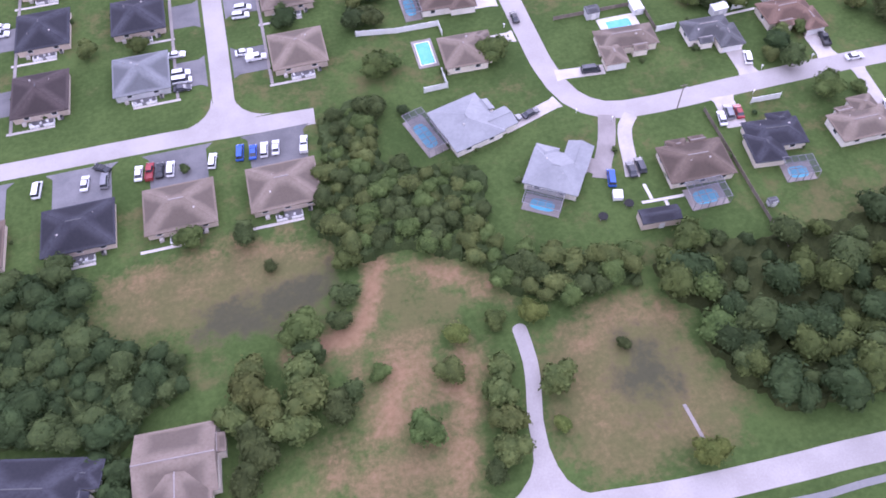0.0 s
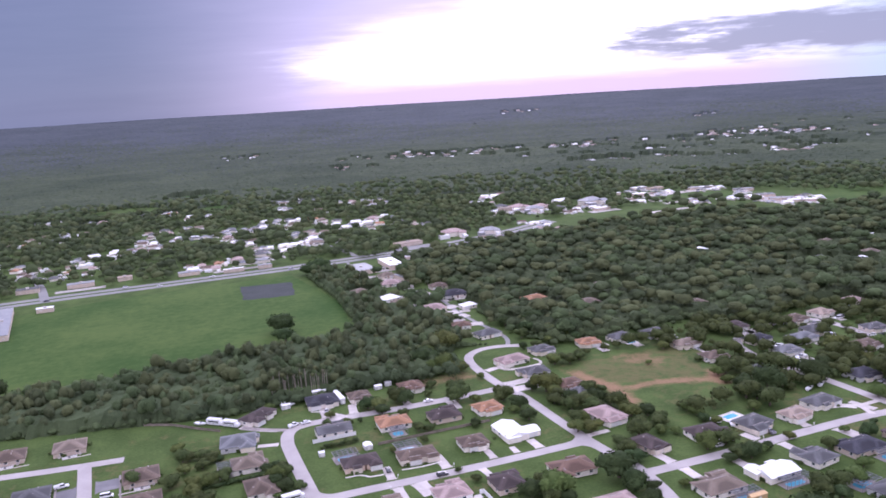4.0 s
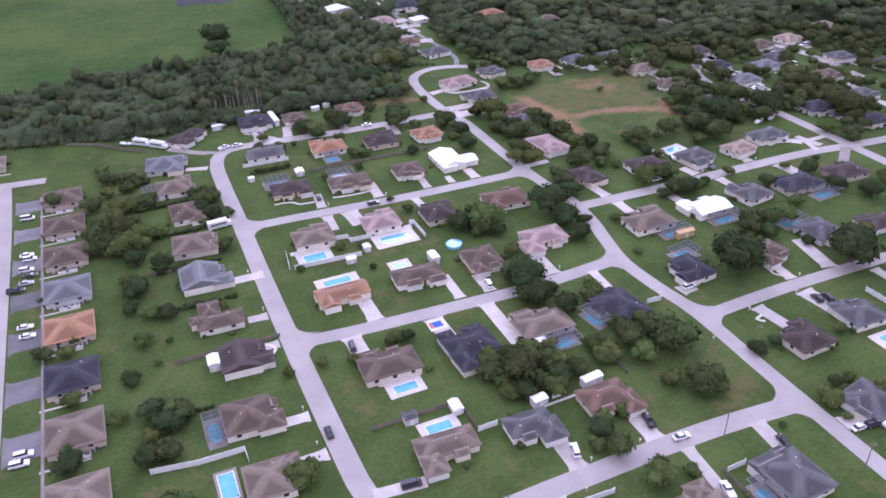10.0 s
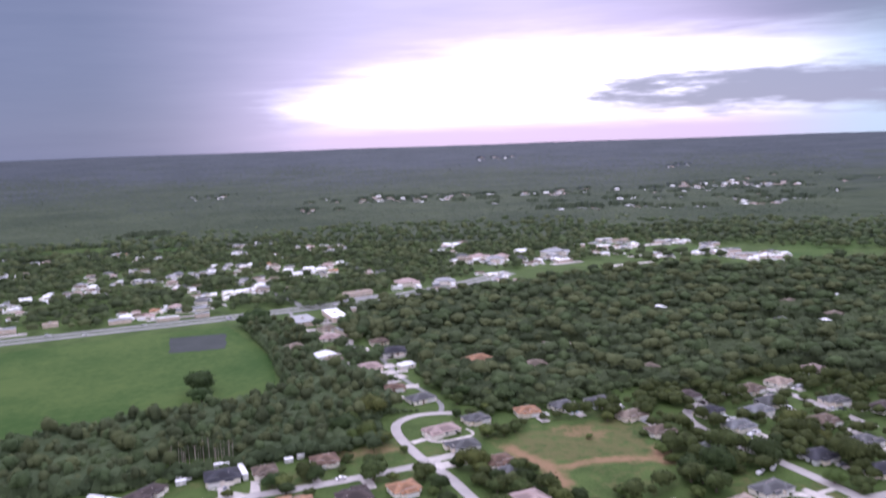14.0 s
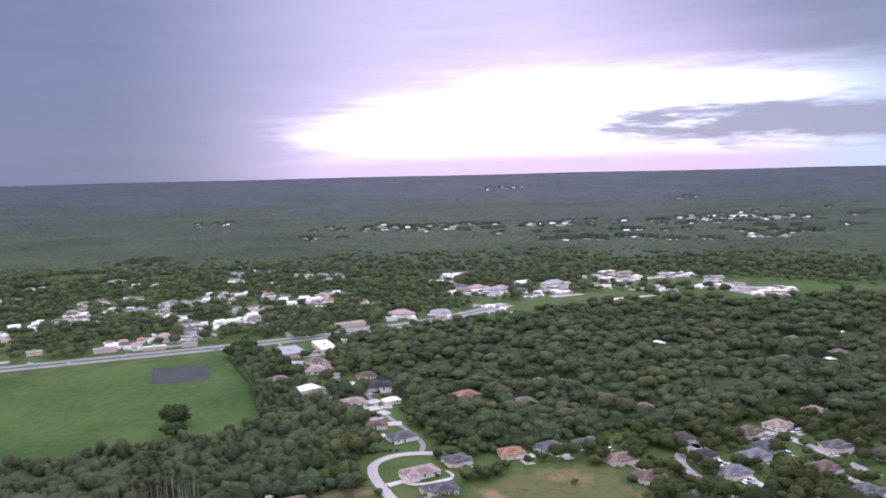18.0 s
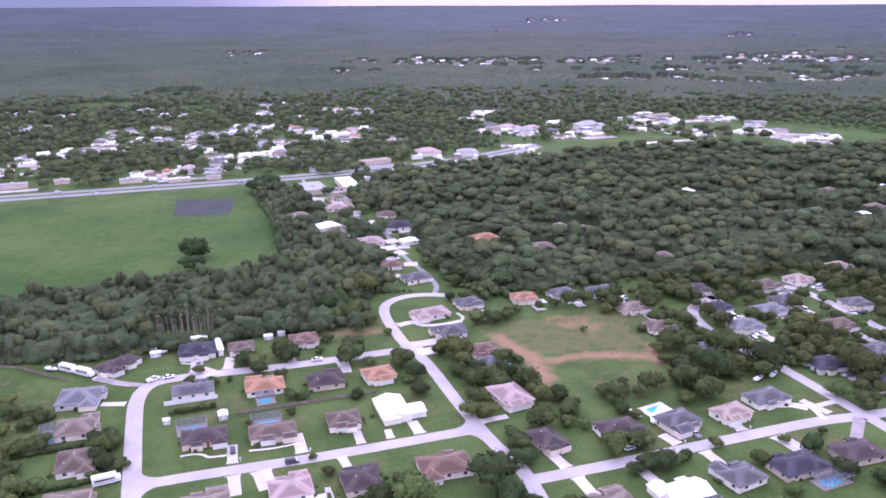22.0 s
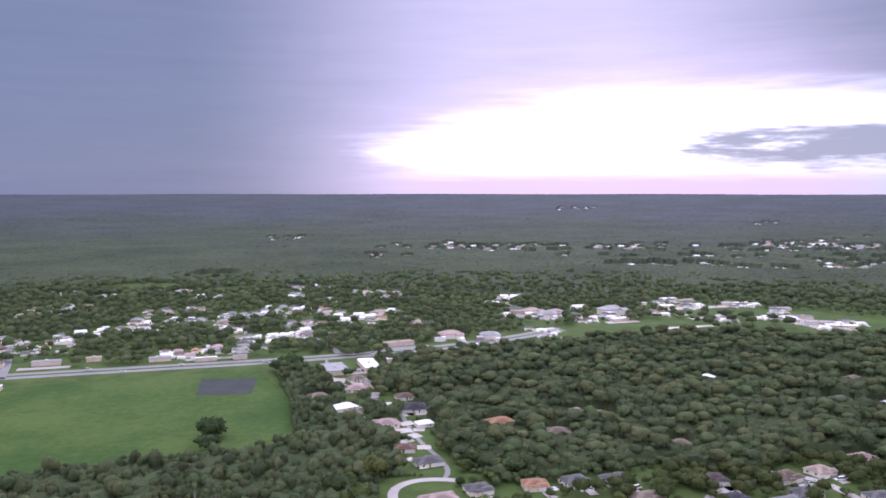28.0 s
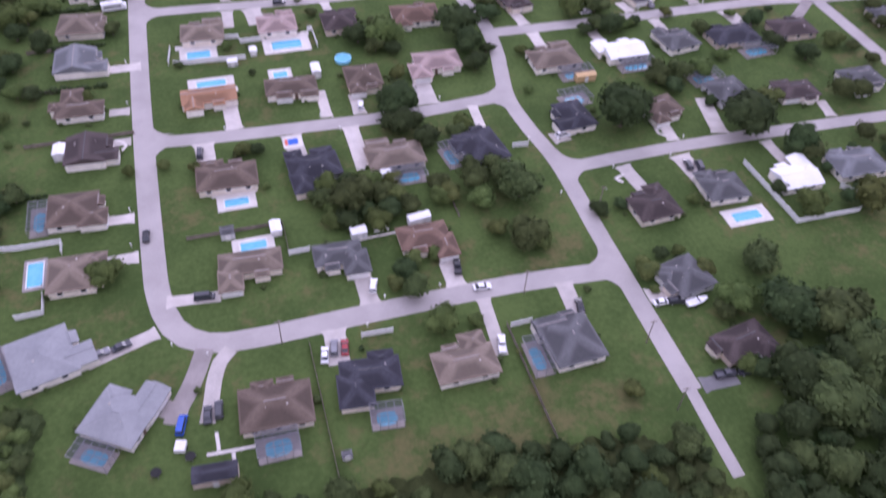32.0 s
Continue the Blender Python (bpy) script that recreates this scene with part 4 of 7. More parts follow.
def crown_arrays(rng, lobes, leaves, squash=0.8, leaf=0.09, level=1, heads=1):
    """Rounded heads of foliage with lobes like a cauliflower and loose leaf clumps at their skin, radius 1 about the origin: vertices, triangles and quads."""
    V, T, Q, k = [], [], [], 0
    iv, it = ICO[level]
    for i in range(heads):
        a, far = i * 2.4 + rng.uniform(-0.5, 0.5), rng.uniform(0.36, 0.55)
        c = np.array([math.cos(a) * far, math.sin(a) * far, rng.uniform(-0.16, 0.22)]) if i else np.zeros(3)
        size = rng.uniform(0.44, 0.62) if i else 1.0 if heads == 1 else 0.80
        n = lobes if i == 0 else max(5, lobes // 2)
        knob = rng.normal(0, 1, (n, 3))
        knob[:, 2] = np.abs(knob[:, 2]) * 0.9 - 0.25
        knob /= np.linalg.norm(knob, axis=1)[:, None]
        force, wide = rng.uniform(0.55, 1.0, n), rng.uniform(0.30, 0.52, n)
        flat = np.array([1, 1, squash])

        def reach(d):
            return (0.66 + 0.36 * (force * np.exp(2 * (d @ knob.T - 1) / wide ** 2)).max(1))[:, None]
        V.append(c + iv * (reach(iv) * 0.90 + rng.normal(0, 0.03, (len(iv), 1))) * size * flat * np.where(iv[:, 2:] < 0, np.array([1, 1, 0.8]), 1))
        T.append(it + k)
        k += len(iv)
        m = int(leaves * (1 if i == 0 else 0.45))
        if m:
            d = rng.normal(0, 1, (m, 3))
            d[:, 2] = np.abs(d[:, 2]) - 0.55
            d /= np.linalg.norm(d, axis=1)[:, None]
            p = c + d * reach(d) * rng.uniform(0.82, 1.13, (m, 1)) * size * flat
            t = d + np.array([0, 0, 0.35]) + rng.normal(0, 0.42, (m, 3))
            t /= np.linalg.norm(t, axis=1)[:, None]
            e1 = np.cross(t, rng.normal(0, 1, (m, 3)))
            e1 /= np.linalg.norm(e1, axis=1)[:, None]
            e2 = np.cross(t, e1)
            sz = leaf * rng.uniform(0.5, 1.0, (m, 1))
            V.append(np.stack([p - e1 * sz, p - e2 * sz * 0.6, p + e1 * sz, p + e2 * sz * 0.6], 1).reshape(-1, 3))
            Q.append(np.arange(m * 4).reshape(-1, 4) + k)
            k += m * 4
    return np.concatenate(V), np.concatenate(T), np.concatenate(Q) if Q else np.zeros((0, 4), int)


def mesh_from(name, V, T, Q, mat):
    """A mesh from arrays of triangles and quads."""
    me = bpy.data.meshes.new(name)
    me.vertices.add(len(V))
    me.vertices.foreach_set("co", V.astype(np.float32).ravel())
    loops = np.concatenate([T.ravel(), Q.ravel()])
    me.loops.add(len(loops))
    me.loops.foreach_set("vertex_index", loops.astype(np.int32))
    start = np.concatenate([np.arange(len(T)) * 3, len(T) * 3 + np.arange(len(Q)) * 4])
    me.polygons.add(len(start))
    me.polygons.foreach_set("loop_start", start.astype(np.int32))
    me.polygons.foreach_set("use_smooth", np.arange(len(start)) < len(T))
    me.update(calc_edges=True)
    me.materials.append(mat)
    return me


TREES = []
TREE_WORD = {"oak": "broad green oak tree", "lime": "light green leafy tree", "dark": "dense dark green tree", "olive": "olive-green tree with sparse leaves", "bright": "yellow-green leafy tree"}


def tree_kind(seed, leafmat, squash=0.9):
    """Trunk, limbs and crown meshes for a tree whose crown has radius 1."""
    rng = np.random.default_rng(seed)
    V, T, Q = crown_arrays(rng, 20, 330, squash, 0.115, 1, 4)
    V[:, 2] += 0.66
    g = Geo().tube((0, 0, -0.05), (0.03, 0.02, 0.45), 0.085, 0.06, 7)
    for i in range(5):
        a = i * 1.26 + rng.uniform(-0.3, 0.3)
        g.tube((0.03, 0.02, 0.4), (0.45 * math.cos(a), 0.45 * math.sin(a), 0.75 + 0.1 * rng.random()), 0.045, 0.015, 5)
    return g.mesh("trunk", BARK), mesh_from("crown", V, T, Q, LEAF[leafmat]), leafmat


for seed, kind in enumerate(("oak", "oak", "lime", "dark", "dark", "olive", "lime", "oak", "olive", "bright", "dark")):
    TREES.append(tree_kind(40 + seed, kind, squash=0.75 + 0.07 * (seed % 4)))


def tree(x, y, r, pick=None, tall=1.0, group="trees of the neighbourhood"):
    rnd = random.Random(int(x * 31 + y * 17))
    if pick is None:
        pick = rnd.randrange(len(TREES) - 2)
    trunk, crown, kind = TREES[pick]
    t = thing("bush" if r < 1.7 else "tree", pose(x, y, 0, 0, 0, rnd.uniform(0, 360)) @ Matrix.Diagonal((r, r * rnd.uniform(0.9, 1.1), r * tall * rnd.uniform(0.85, 1.05), 1)), TREE_WORD[kind] + " on open ground", "tree", group)
    part("trunk", trunk, t, "grey-brown trunk")
    part("crown", crown, t)
    return t

# ---- duplexes west of the neighbourhood ----
for y, c in ((313.5, "brown"), (290, "brown"), (267, "brown"), (244, "blue_grey"), (221.5, "orange"), (197.5, "charcoal"), (174.5, "taupe"), (150.8, "taupe")):
    duplex(-26.5, y, 14.4, 13.8, c, "W")
    drive(-43.8, y + 1.5, -34.8, y + 1.5, 9.5, ROAD_DARK)
for y, c in ((315, "grey"), (292, "grey"), (268, "taupe"), (243, "dark_brown"), (221, "brown"), (198, "charcoal"), (175.5, "charcoal"), (152.3, "blue_grey")):
    duplex(-66.5, y, 14.4, 14.2, c, "E")
    drive(-50.6, y - 1, -58.8, y - 1, 9.5, ROAD_DARK)
for y, c in ((316, "brown"), (294, "grey"), (270, "brown"), (247, "grey"), (223, "grey"), (200, "charcoal"), (176.7, "charcoal"), (152, "dark_brown")):
    duplex(-91.5, y, 14.2, 15.0, c, "W")
    drive(-110.8, y + 1, -99.5, y + 1, 9.0, ROAD_DARK)
for x, c in ((-36.2, "taupe"), (-59.7, "taupe"), (-82, "charcoal"), (-106, "brown")):
    duplex(x, 106.8, 16.2, 13.2, c, "W")
    drive(x, 126.0, x, 115.2, 13.5, ROAD_DARK)
for x, y, w, c in ((-80, 362, 15, "brown"), (-112, 366, 15, "brown"), (-55, 360, 14, "taupe")):
    duplex(x, y, w, 13, c, "E")

for x, y0, y1 in ((-34.6, 142, 322), (-58.4, 143, 324), (-99.2, 142, 326)):
    strip("path", [(x, y0), (x + 0.2, (y0 + y1) / 2), (x, y1)], 0.8, WORN, 0.075, "narrow pale concrete walk between duplexes and parking")

# plastic chairs and bins on the duplex patios
SEAT = Geo().box(-0.25, 0.25, -0.25, 0.25, 0.40, 0.45).mesh("seat", VINYL)
BACK = Geo().box(-0.25, 0.25, 0.22, 0.28, 0.45, 0.9).box(-0.28, -0.23, -0.25, 0.25, 0.6, 0.64).box(0.23, 0.28, -0.25, 0.25, 0.6, 0.64).mesh("backrest", VINYL)
CHAIR_LEG = Geo().box(-0.025, 0.025, -0.025, 0.025, 0, 0.41).mesh("leg", VINYL)
BIN = Geo().box(-0.28, 0.28, -0.33, 0.33, 0.08, 1.0).mesh("body", ROAD_DARK)
BIN_LID = Geo().box(-0.31, 0.31, -0.36, 0.36, 1.0, 1.07).mesh("lid", TYRE)
rnd = random.Random(8)
for x, y, d in [(-26.5, y, 13.8) for y in (150.8, 174.5, 197.5, 221.5, 244)] + [(-66.5, y, 14.2) for y in (152.3, 175.5, 198, 221)] + [(-91.5, y, 15) for y in (152, 176.7)] + [(x, 106.8, 13.2) for x in (-36.2, -59.7, -82)]:
    for k in range(3):
        t = thing("patio_chair", pose(x - 2 + 1.7 * k + rnd.uniform(-0.4, 0.4), y - d / 2 - 1.1 + rnd.uniform(-0.3, 0.3), 0.07, 0, 0, rnd.uniform(0, 360)), "white plastic patio chair on a duplex patio", "chair", "patio chairs")
        part("seat", SEAT, t)
        part("backrest", BACK, t)
        for u, v in ((-0.22, -0.22), (0.22, -0.22), (-0.22, 0.22), (0.22, 0.22)):
            part("leg", CHAIR_LEG, t, "", pose(u, v, 0))
    t = thing("wheeled_bin", pose(x + 4.6 + rnd.uniform(-0.3, 0.3), y - d / 2 - 0.6, 0, 0, 0, rnd.uniform(-20, 20)), "dark grey wheeled bin beside a duplex wall", "bin")
    part("body", BIN, t)
    part("lid", BIN_LID, t, "black lid")

# ---- houses west of the main street ----
house(13.6, 327, 15.5, 14, "blue_grey", 4, -8, wings=((4, -5, 7, 8, "hip"),), front="E")
house(14, 303, 13.5, 12.5, "taupe", 1, -4, wings=((4, 5, 6, 8, "hip"),), front="E")
house(15.5, 280, 11.5, 14, "brown", 1, 0, wings=((3.5, -6, 6, 6, "hip"),), front="E")
house(14.4, 255, 14, 13.5, "taupe", 0, -6, wings=((6, -3, 5, 7, "hip"),), front="E")
house(13.5, 232.3, 13, 13.5, "blue_grey", 1, -2, "gable", ((6.5, -4, 7, 6.5, "gable"),), front="E", pitch=0.34)
house(15.2, 205.5, 14, 7.6, "brown", 1, -2, "hip", ((-2.5, 6.5, 6.6, 9, "hip"), (-7, 2.5, 4, 4.5, "hip")), front="E")
house(17.2, 185.6, 11.4, 12.6, "dark_brown", 1, -3, "gable", (), front="E", pitch=0.3)
house(14.2, 161.3, 12.8, 12.6, "brown", 1, -3, "hip", ((5.2, -4, 7.5, 6.6, "hip"),), front="E")
house(14.6, 138, 11.6, 11.8, "taupe", 0, -2, "hip", ((5, 3, 6, 6, "hip"),), front="E")
house(8.8, 113.8, 13.4, 14.6, "metal", 1, 15, "hip", ((7.4, -3.4, 6.4, 6.4, "gable"),), front="E", pitch=0.3)
house(24.6, 93.8, 13, 11.4, "metal", 1, -33, "hip", ((3.6, 5.6, 6.2, 8.4, "gable"), (-3.6, 3.6, 5.6, 6.4, "hip")), front="E", pitch=0.34)
# ---- south row ----
house(56.3, 88.3, 15.6, 11, "brown", 0, -3, "hip", ((-2.5, 5, 5, 4, "hip"),), front="N")
house(77.4, 91.2, 13.6, 8.4, "charcoal", 0, -6, "hip", ((-3.6, -3.8, 8, 9, "hip"), (2.8, 3.6, 6, 5, "hip")), front="N")
house(98.6, 88.5, 14.6, 8.8, "taupe", 1, 0, "hip", ((3.2, 5.2, 6.4, 6, "hip"),), front="N")
house(124.4, 88.6, 12.6, 13.6, "grey", 1, 3, "hip", ((-3, 5, 8, 6, "gable"),), front="N")
house(160.2, 100, 11.6, 11.4, "grey", 4, 12, "hip", ((-3.6, 1.5, 6, 5.6, "hip"),), front="W")
house(163.4, 78, 14, 8.4, "dark_brown", 2, 10, "hip", ((4, -3.5, 6, 6, "hip"),), front="W")
# ---- between the second cross street and the south street ----
house(54, 165, 16.6, 10.6, "brown", 0, -2, "hip", ((-4, 5, 7, 5, "hip"),), front="N")
house(77.8, 163.6, 14.6, 10.6, "charcoal", 4, 3, "hip", ((-4.4, -6, 6.4, 9, "hip"), (3.4, 4.6, 6.6, 6, "hip"), (-4.6, 5.4, 5.2, 6, "hip"), (1.6, -4.4, 4.4, 5, "gable")), front="N")
house(101, 163, 16.6, 10.2, "taupe", 0, 0, "hip", (), front="N", extra=" behind trees")
house(126.4, 161, 12.6, 15.2, "charcoal", 4, 8, "hip", ((-4.5, 2.5, 8, 7, "hip"),), front="N")
house(56.2, 131.2, 15.6, 7.8, "taupe", 0, -3, "hip", ((-5.0, -5.2, 6.2, 7.6, "hip"),), front="S")
house(77.6, 128.8, 12.4, 7.6, "grey", 1, -2, "hip", ((4.0, -3.8, 6.8, 8.2, "hip"),), front="S")
house(100.2, 129.6, 13.4, 8.6, "russet", 0, 0, "hip", ((4.6, -4.6, 6.0, 8.4, "hip"),), front="S")
# ---- between the first and second cross streets ----
house(53.6, 241, 14.4, 11, "taupe", 0, -3, "hip", (), front="N")
house(78.6, 241, 13.4, 11, "pink", 1, -2, "hip", (), front="N")
house(99.8, 238.5, 12, 12, "dark_brown", 2, 0, "hip", ((4, 5, 6, 5, "hip"),), front="N")
house(127, 237.5, 17, 12, "russet", 1, -4, "hip", ((-5, -4, 6, 8, "hip"),), front="N")
house(52.6, 204, 16.6, 8.2, "orange", 1, 0, "gable", ((-4.8, -3.5, 6.0, 6.6, "gable"),), front="S", pitch=0.36)
house(77.6, 203.4, 16.2, 9.2, "brown", 1, -3, "hip", ((-2.5, -4.2, 5, 4, "gable"), (5.2, -4.6, 5.6, 4, "gable")), front="S")
house(100.6, 203.8, 11.6, 12, "brown", 3, -2, "hip", (), front="S")
house(126.2, 207.2, 15.4, 10.2, "pink", 1, -2, "hip", ((-6.6, -5, 7.2, 8.6, "hip"),), front="S")
# ---- north of the first cross street ----
house(54, 318.5, 15.6, 9.6, "grey", 1, -3, "gable", (), front="N")
house(55.8, 281.8, 15.4, 10.2, "dark_brown", 3, -3, "hip", ((5, -4.6, 5.6, 5, "hip"),), front="S")
house(78.2, 277.2, 16.2, 10, "brown", 0, -4, "hip", ((-2, -4.4, 5, 4, "gable"), (5.4, -4.6, 5, 4, "gable")), front="S")
house(103, 277, 12, 11, "brown", 1, -3, "hip", ((-1, -4.4, 5, 4, "gable"),), front="S")
house(121.5, 279, 11, 16, "white", 1, 0, "gable", ((7, -3.6, 8, 7.6, "gable"), (-2, -6, 6, 6, "gable")), front="S", pitch=0.3)
house(80.2, 313, 15, 11, "orange", 1, -3, "hip", (), front="N")
house(103.2, 309.5, 14.6, 11, "dark_brown", 2, -3, "hip", (), front="N")
house(124.2, 308, 12.6, 10.6, "orange", 1, 4, "hip", ((1, -5, 6, 5, "gable"),), front="S")
house(57.6, 356, 15.6, 13, "charcoal", 1, -4, "hip", ((-4, -5, 5, 5, "gable"),), front="S")
house(75.4, 352.6, 11, 10, "brown", 1, -2, "hip", ((2, -3.6, 4, 4, "gable"),), front="S")
house(102.2, 352, 12.6, 11, "russet", 1, -2, "hip", ((-3, -4, 5, 5, "gable"),), front="S")
house(26, 353, 18, 9, "dark_brown", 1, 37, "hip", ((-4.5, -4.6, 6, 6, "hip"),), front="S")
house(164.5, 362, 17, 11, "pink", 1, 5, "hip", ((-6, -4, 6, 6, "gable"),), front="W")
house(166.5, 339, 13, 11, "grey", 4, -6, "hip", (), front="W")
house(166, 274, 12.6, 17, "pink", 1, 6, "hip", ((-2, -7, 7, 6, "gable"),), front="S")
house(171, 303, 10, 9, "grey", 4, 12, "hip", (), front="W")
house(164.8, 241, 10, 13, "dark_brown", 2, 8, "hip", ((2.5, -5, 5, 6, "gable"),), front="S")
# ---- east streets ----
house(191, 239, 15, 10.4, "dark_brown", 1, -3, "hip", ((5.5, -3.6, 6, 6, "gable"),), front="S")
house(214, 236.5, 14.4, 11, "grey", 0, 8, "hip", (), front="S")
house(235.5, 235, 14, 9, "tan", 1, 6, "hip", ((-3, -4, 5.6, 5, "gable"),), front="S")
house(255, 240, 16, 10, "grey", 1, 6, "hip", ((5, -3, 6, 6, "hip"),), front="S")
house(165, 200, 17, 11.6, "taupe", 1, 0, "hip", (), front="N")
house(190.4, 199, 14.6, 10, "white", 1, 2, "gable", ((-6.4, 3.6, 6, 7, "gable"),), front="N", pitch=0.3)
house(212, 200.4, 13, 10.4, "grey", 1, 8, "hip", (), front="N")
house(233, 199.6, 18, 11, "charcoal", 2, 3, "hip", ((5, -3, 8, 7, "hip"),), front="N")
house(257, 199, 16, 11, "dark_brown", 2, -2, "hip", ((-4, 3, 6, 6, "hip"),), front="N")
house(159.2, 168.8, 9.6, 13.6, "charcoal", 1, 6, "hip", (), front="W")
house(187.4, 166.6, 12.4, 9.4, "brown", 1, 8, "hip", ((-3.5, -4.6, 5.4, 6.4, "hip"),), front="S")
house(213.6, 169.4, 13, 12.6, "grey", 4, 6, "hip", (), front="S")
house(235.6, 164.4, 14, 9, "dark_brown", 1, -2, "hip", ((-3, 3, 7, 6, "hip"),), front="S")
house(262, 166, 14, 10, "grey", 1, 0, "hip", (), front="S")
house(164.4, 125.2, 12.8, 10, "dark_brown", 0, 3, "hip", (), front="N")
house(187.2, 127.6, 12.4, 10.4, "grey", 1, -2, "hip", ((-3, 4.6, 6, 6, "hip"),), front="N")
house(210.6, 126.4, 12.6, 9.4, "white", 1, 0, "gable", ((4.4, 4.2, 6, 8.6, "gable"),), front="N", pitch=0.3)
house(232, 127.6, 17, 11, "blue_grey", 1, -2, "hip", ((-4, 4, 6, 6, "hip"),), front="N")
house(258, 128, 15, 11, "grey", 1, 0, "hip", (), front="N")
# ---- beyond the dry lot and along the wood ----
for i, (x, y, c) in enumerate(((214.7, 366.3, "orange"), (235.6, 365, "grey"), (256.6, 361, "grey"), (259, 336, "taupe"), (257, 311, "brown"), (302.7, 347, "dark_brown"), (296, 322, "charcoal"),
                               (318, 311, "blue_grey"), (334, 318, "grey"), (262.5, 284, "blue_grey"), (294.6, 299, "blue_grey"), (340, 339, "brown"), (186, 369, "grey"), (171.5, 315, "russet"), (298, 255, "charcoal"), (308, 233, "charcoal"), (363, 341, "tan"), (399, 350, "pink"),
                               (300, 200, "grey"), (300, 172, "brown"), (325, 195, "taupe"), (364, 304, "grey"), (376, 285, "dark_brown"), (335, 285, "brown"), (330, 258, "grey"))):
    house(x, y, 13 + i % 4, 10 + i % 3, c, (0, 1, 4)[i % 3], (i * 17) % 21 - 10, "hip", ((3, -4, 6, 5, "gable"),), front="S", extra=" among trees")
    drive(x + 3, y - 15 - i % 4, x + 3, y - 7, 4.4)
for i, (x, y, c, s) in enumerate(((167, 438, "russet", 0.9), (173.5, 413, "grey", 1.1), (167, 487, "pink", 1.2), (194, 516, "charcoal", 1.4), (149, 531, "white", 1.15), (234.6, 468, "orange", 1.5), (123, 387, "orange", 0.9), (261, 440, "taupe", 1.2), (429, 532, "white", 1.2),
                                  (456, 451, "grey", 1.2), (318, 400, "taupe", 1.0), (166, 577, "pink", 1.2), (136, 564, "taupe", 1.0), (190, 480, "white", 0.8), (194, 546, "brown", 1.0), (152, 515, "taupe", 0.9), (172, 607, "taupe", 1.0), (527, 446, "taupe", 1.1), (502, 432, "white", 0.9), (570, 572, "grey", 1.2), (535, 497, "taupe", 1.1), (584, 492, "white", 0.9), (481, 452, "grey", 0.9), (304, 468, "taupe", 0.8), (292, 478, "pink", 0.8))):
    house(x, y, 14 * s, 10 * s, c, i % 2, (i * 23) % 31 - 15, "hip", (), front="S", extra=" by woods", group="houses by the wood")
for x, y, a, w in ((179, 441, 8, 7), (178, 415, 8, 6), (181, 489, 9, 8), (187, 508, 8, 7), (158, 536, 9, 8), (176, 566, 9, 8), (145, 557, 8, 6), (185, 474, 7, 6), (160, 508, 8, 6), (171, 598, 8, 7), (233, 462, 22, 5), (262, 447, 12, 4), (166, 424, 5, 5), (172, 455, 9, 6), (171, 483, 6, 6), (174, 475, 13, 9), (178, 463, 10, 8), (177, 537, 13, 8), (173, 560, 11, 8), (195, 507, 17, 5), (180, 417, 5, 12), (157, 613, 14, 16), (161, 503, 7, 5)):
    o = tagged(new("driveway", Geo().box(-a / 2, a / 2, -w / 2, w / 2, -0.1, 0.06).mesh("driveway", CONCRETE)), "pale concrete forecourt of a house by the woods", "driveway", kind="structure")
    o.matrix_basis = pose(x, y, 0, 0, 0, (x * 13) % 40 - 20)
for pts, w in (([(157, 361), (155.5, 356), (158.5, 352.5), (166, 351), (176, 352)], 2.6), ([(146, 334), (153, 333.6), (161, 334.5)], 6.0), ([(146, 326), (152, 325), (160, 326.5)], 4.4), ([(177.5, 362), (178.5, 356), (176, 352)], 1.6)):
    strip("path", pts, w, CONCRETE, 0.082, "pale concrete forecourt beside the street loop")
strip("path", [(17.5, 345.6), (22, 342), (28, 337.6), (35.5, 333.4)], 3.0, WORN, 0.072, "pale pinkish concrete driveway with parked vehicles")
strip("path", [(56.6, 340), (60, 336.5), (62, 333)], 7.0, CONCRETE, 0.069, "broad pale concrete driveway")
strip("path", [(252, 236), (258, 234.6), (262, 233), (265.3, 229.4)], 1.6, PAVER, 0.087, "narrow pale front walk to a house")
# the two large buildings by the south road
house(-64.0, 46.9, 15.0, 13.4, "taupe", 0, -3, "gable", ((0.2, -9, 12.4, 13, "gable"),), front="E", eave=3.4, pitch=0.3, garage=False, vents=0)
house(-90.6, 48.2, 20, 12.4, "charcoal", 1, -13, "hip", (), front="E", eave=3.4, pitch=0.3, garage=False, vents=1)

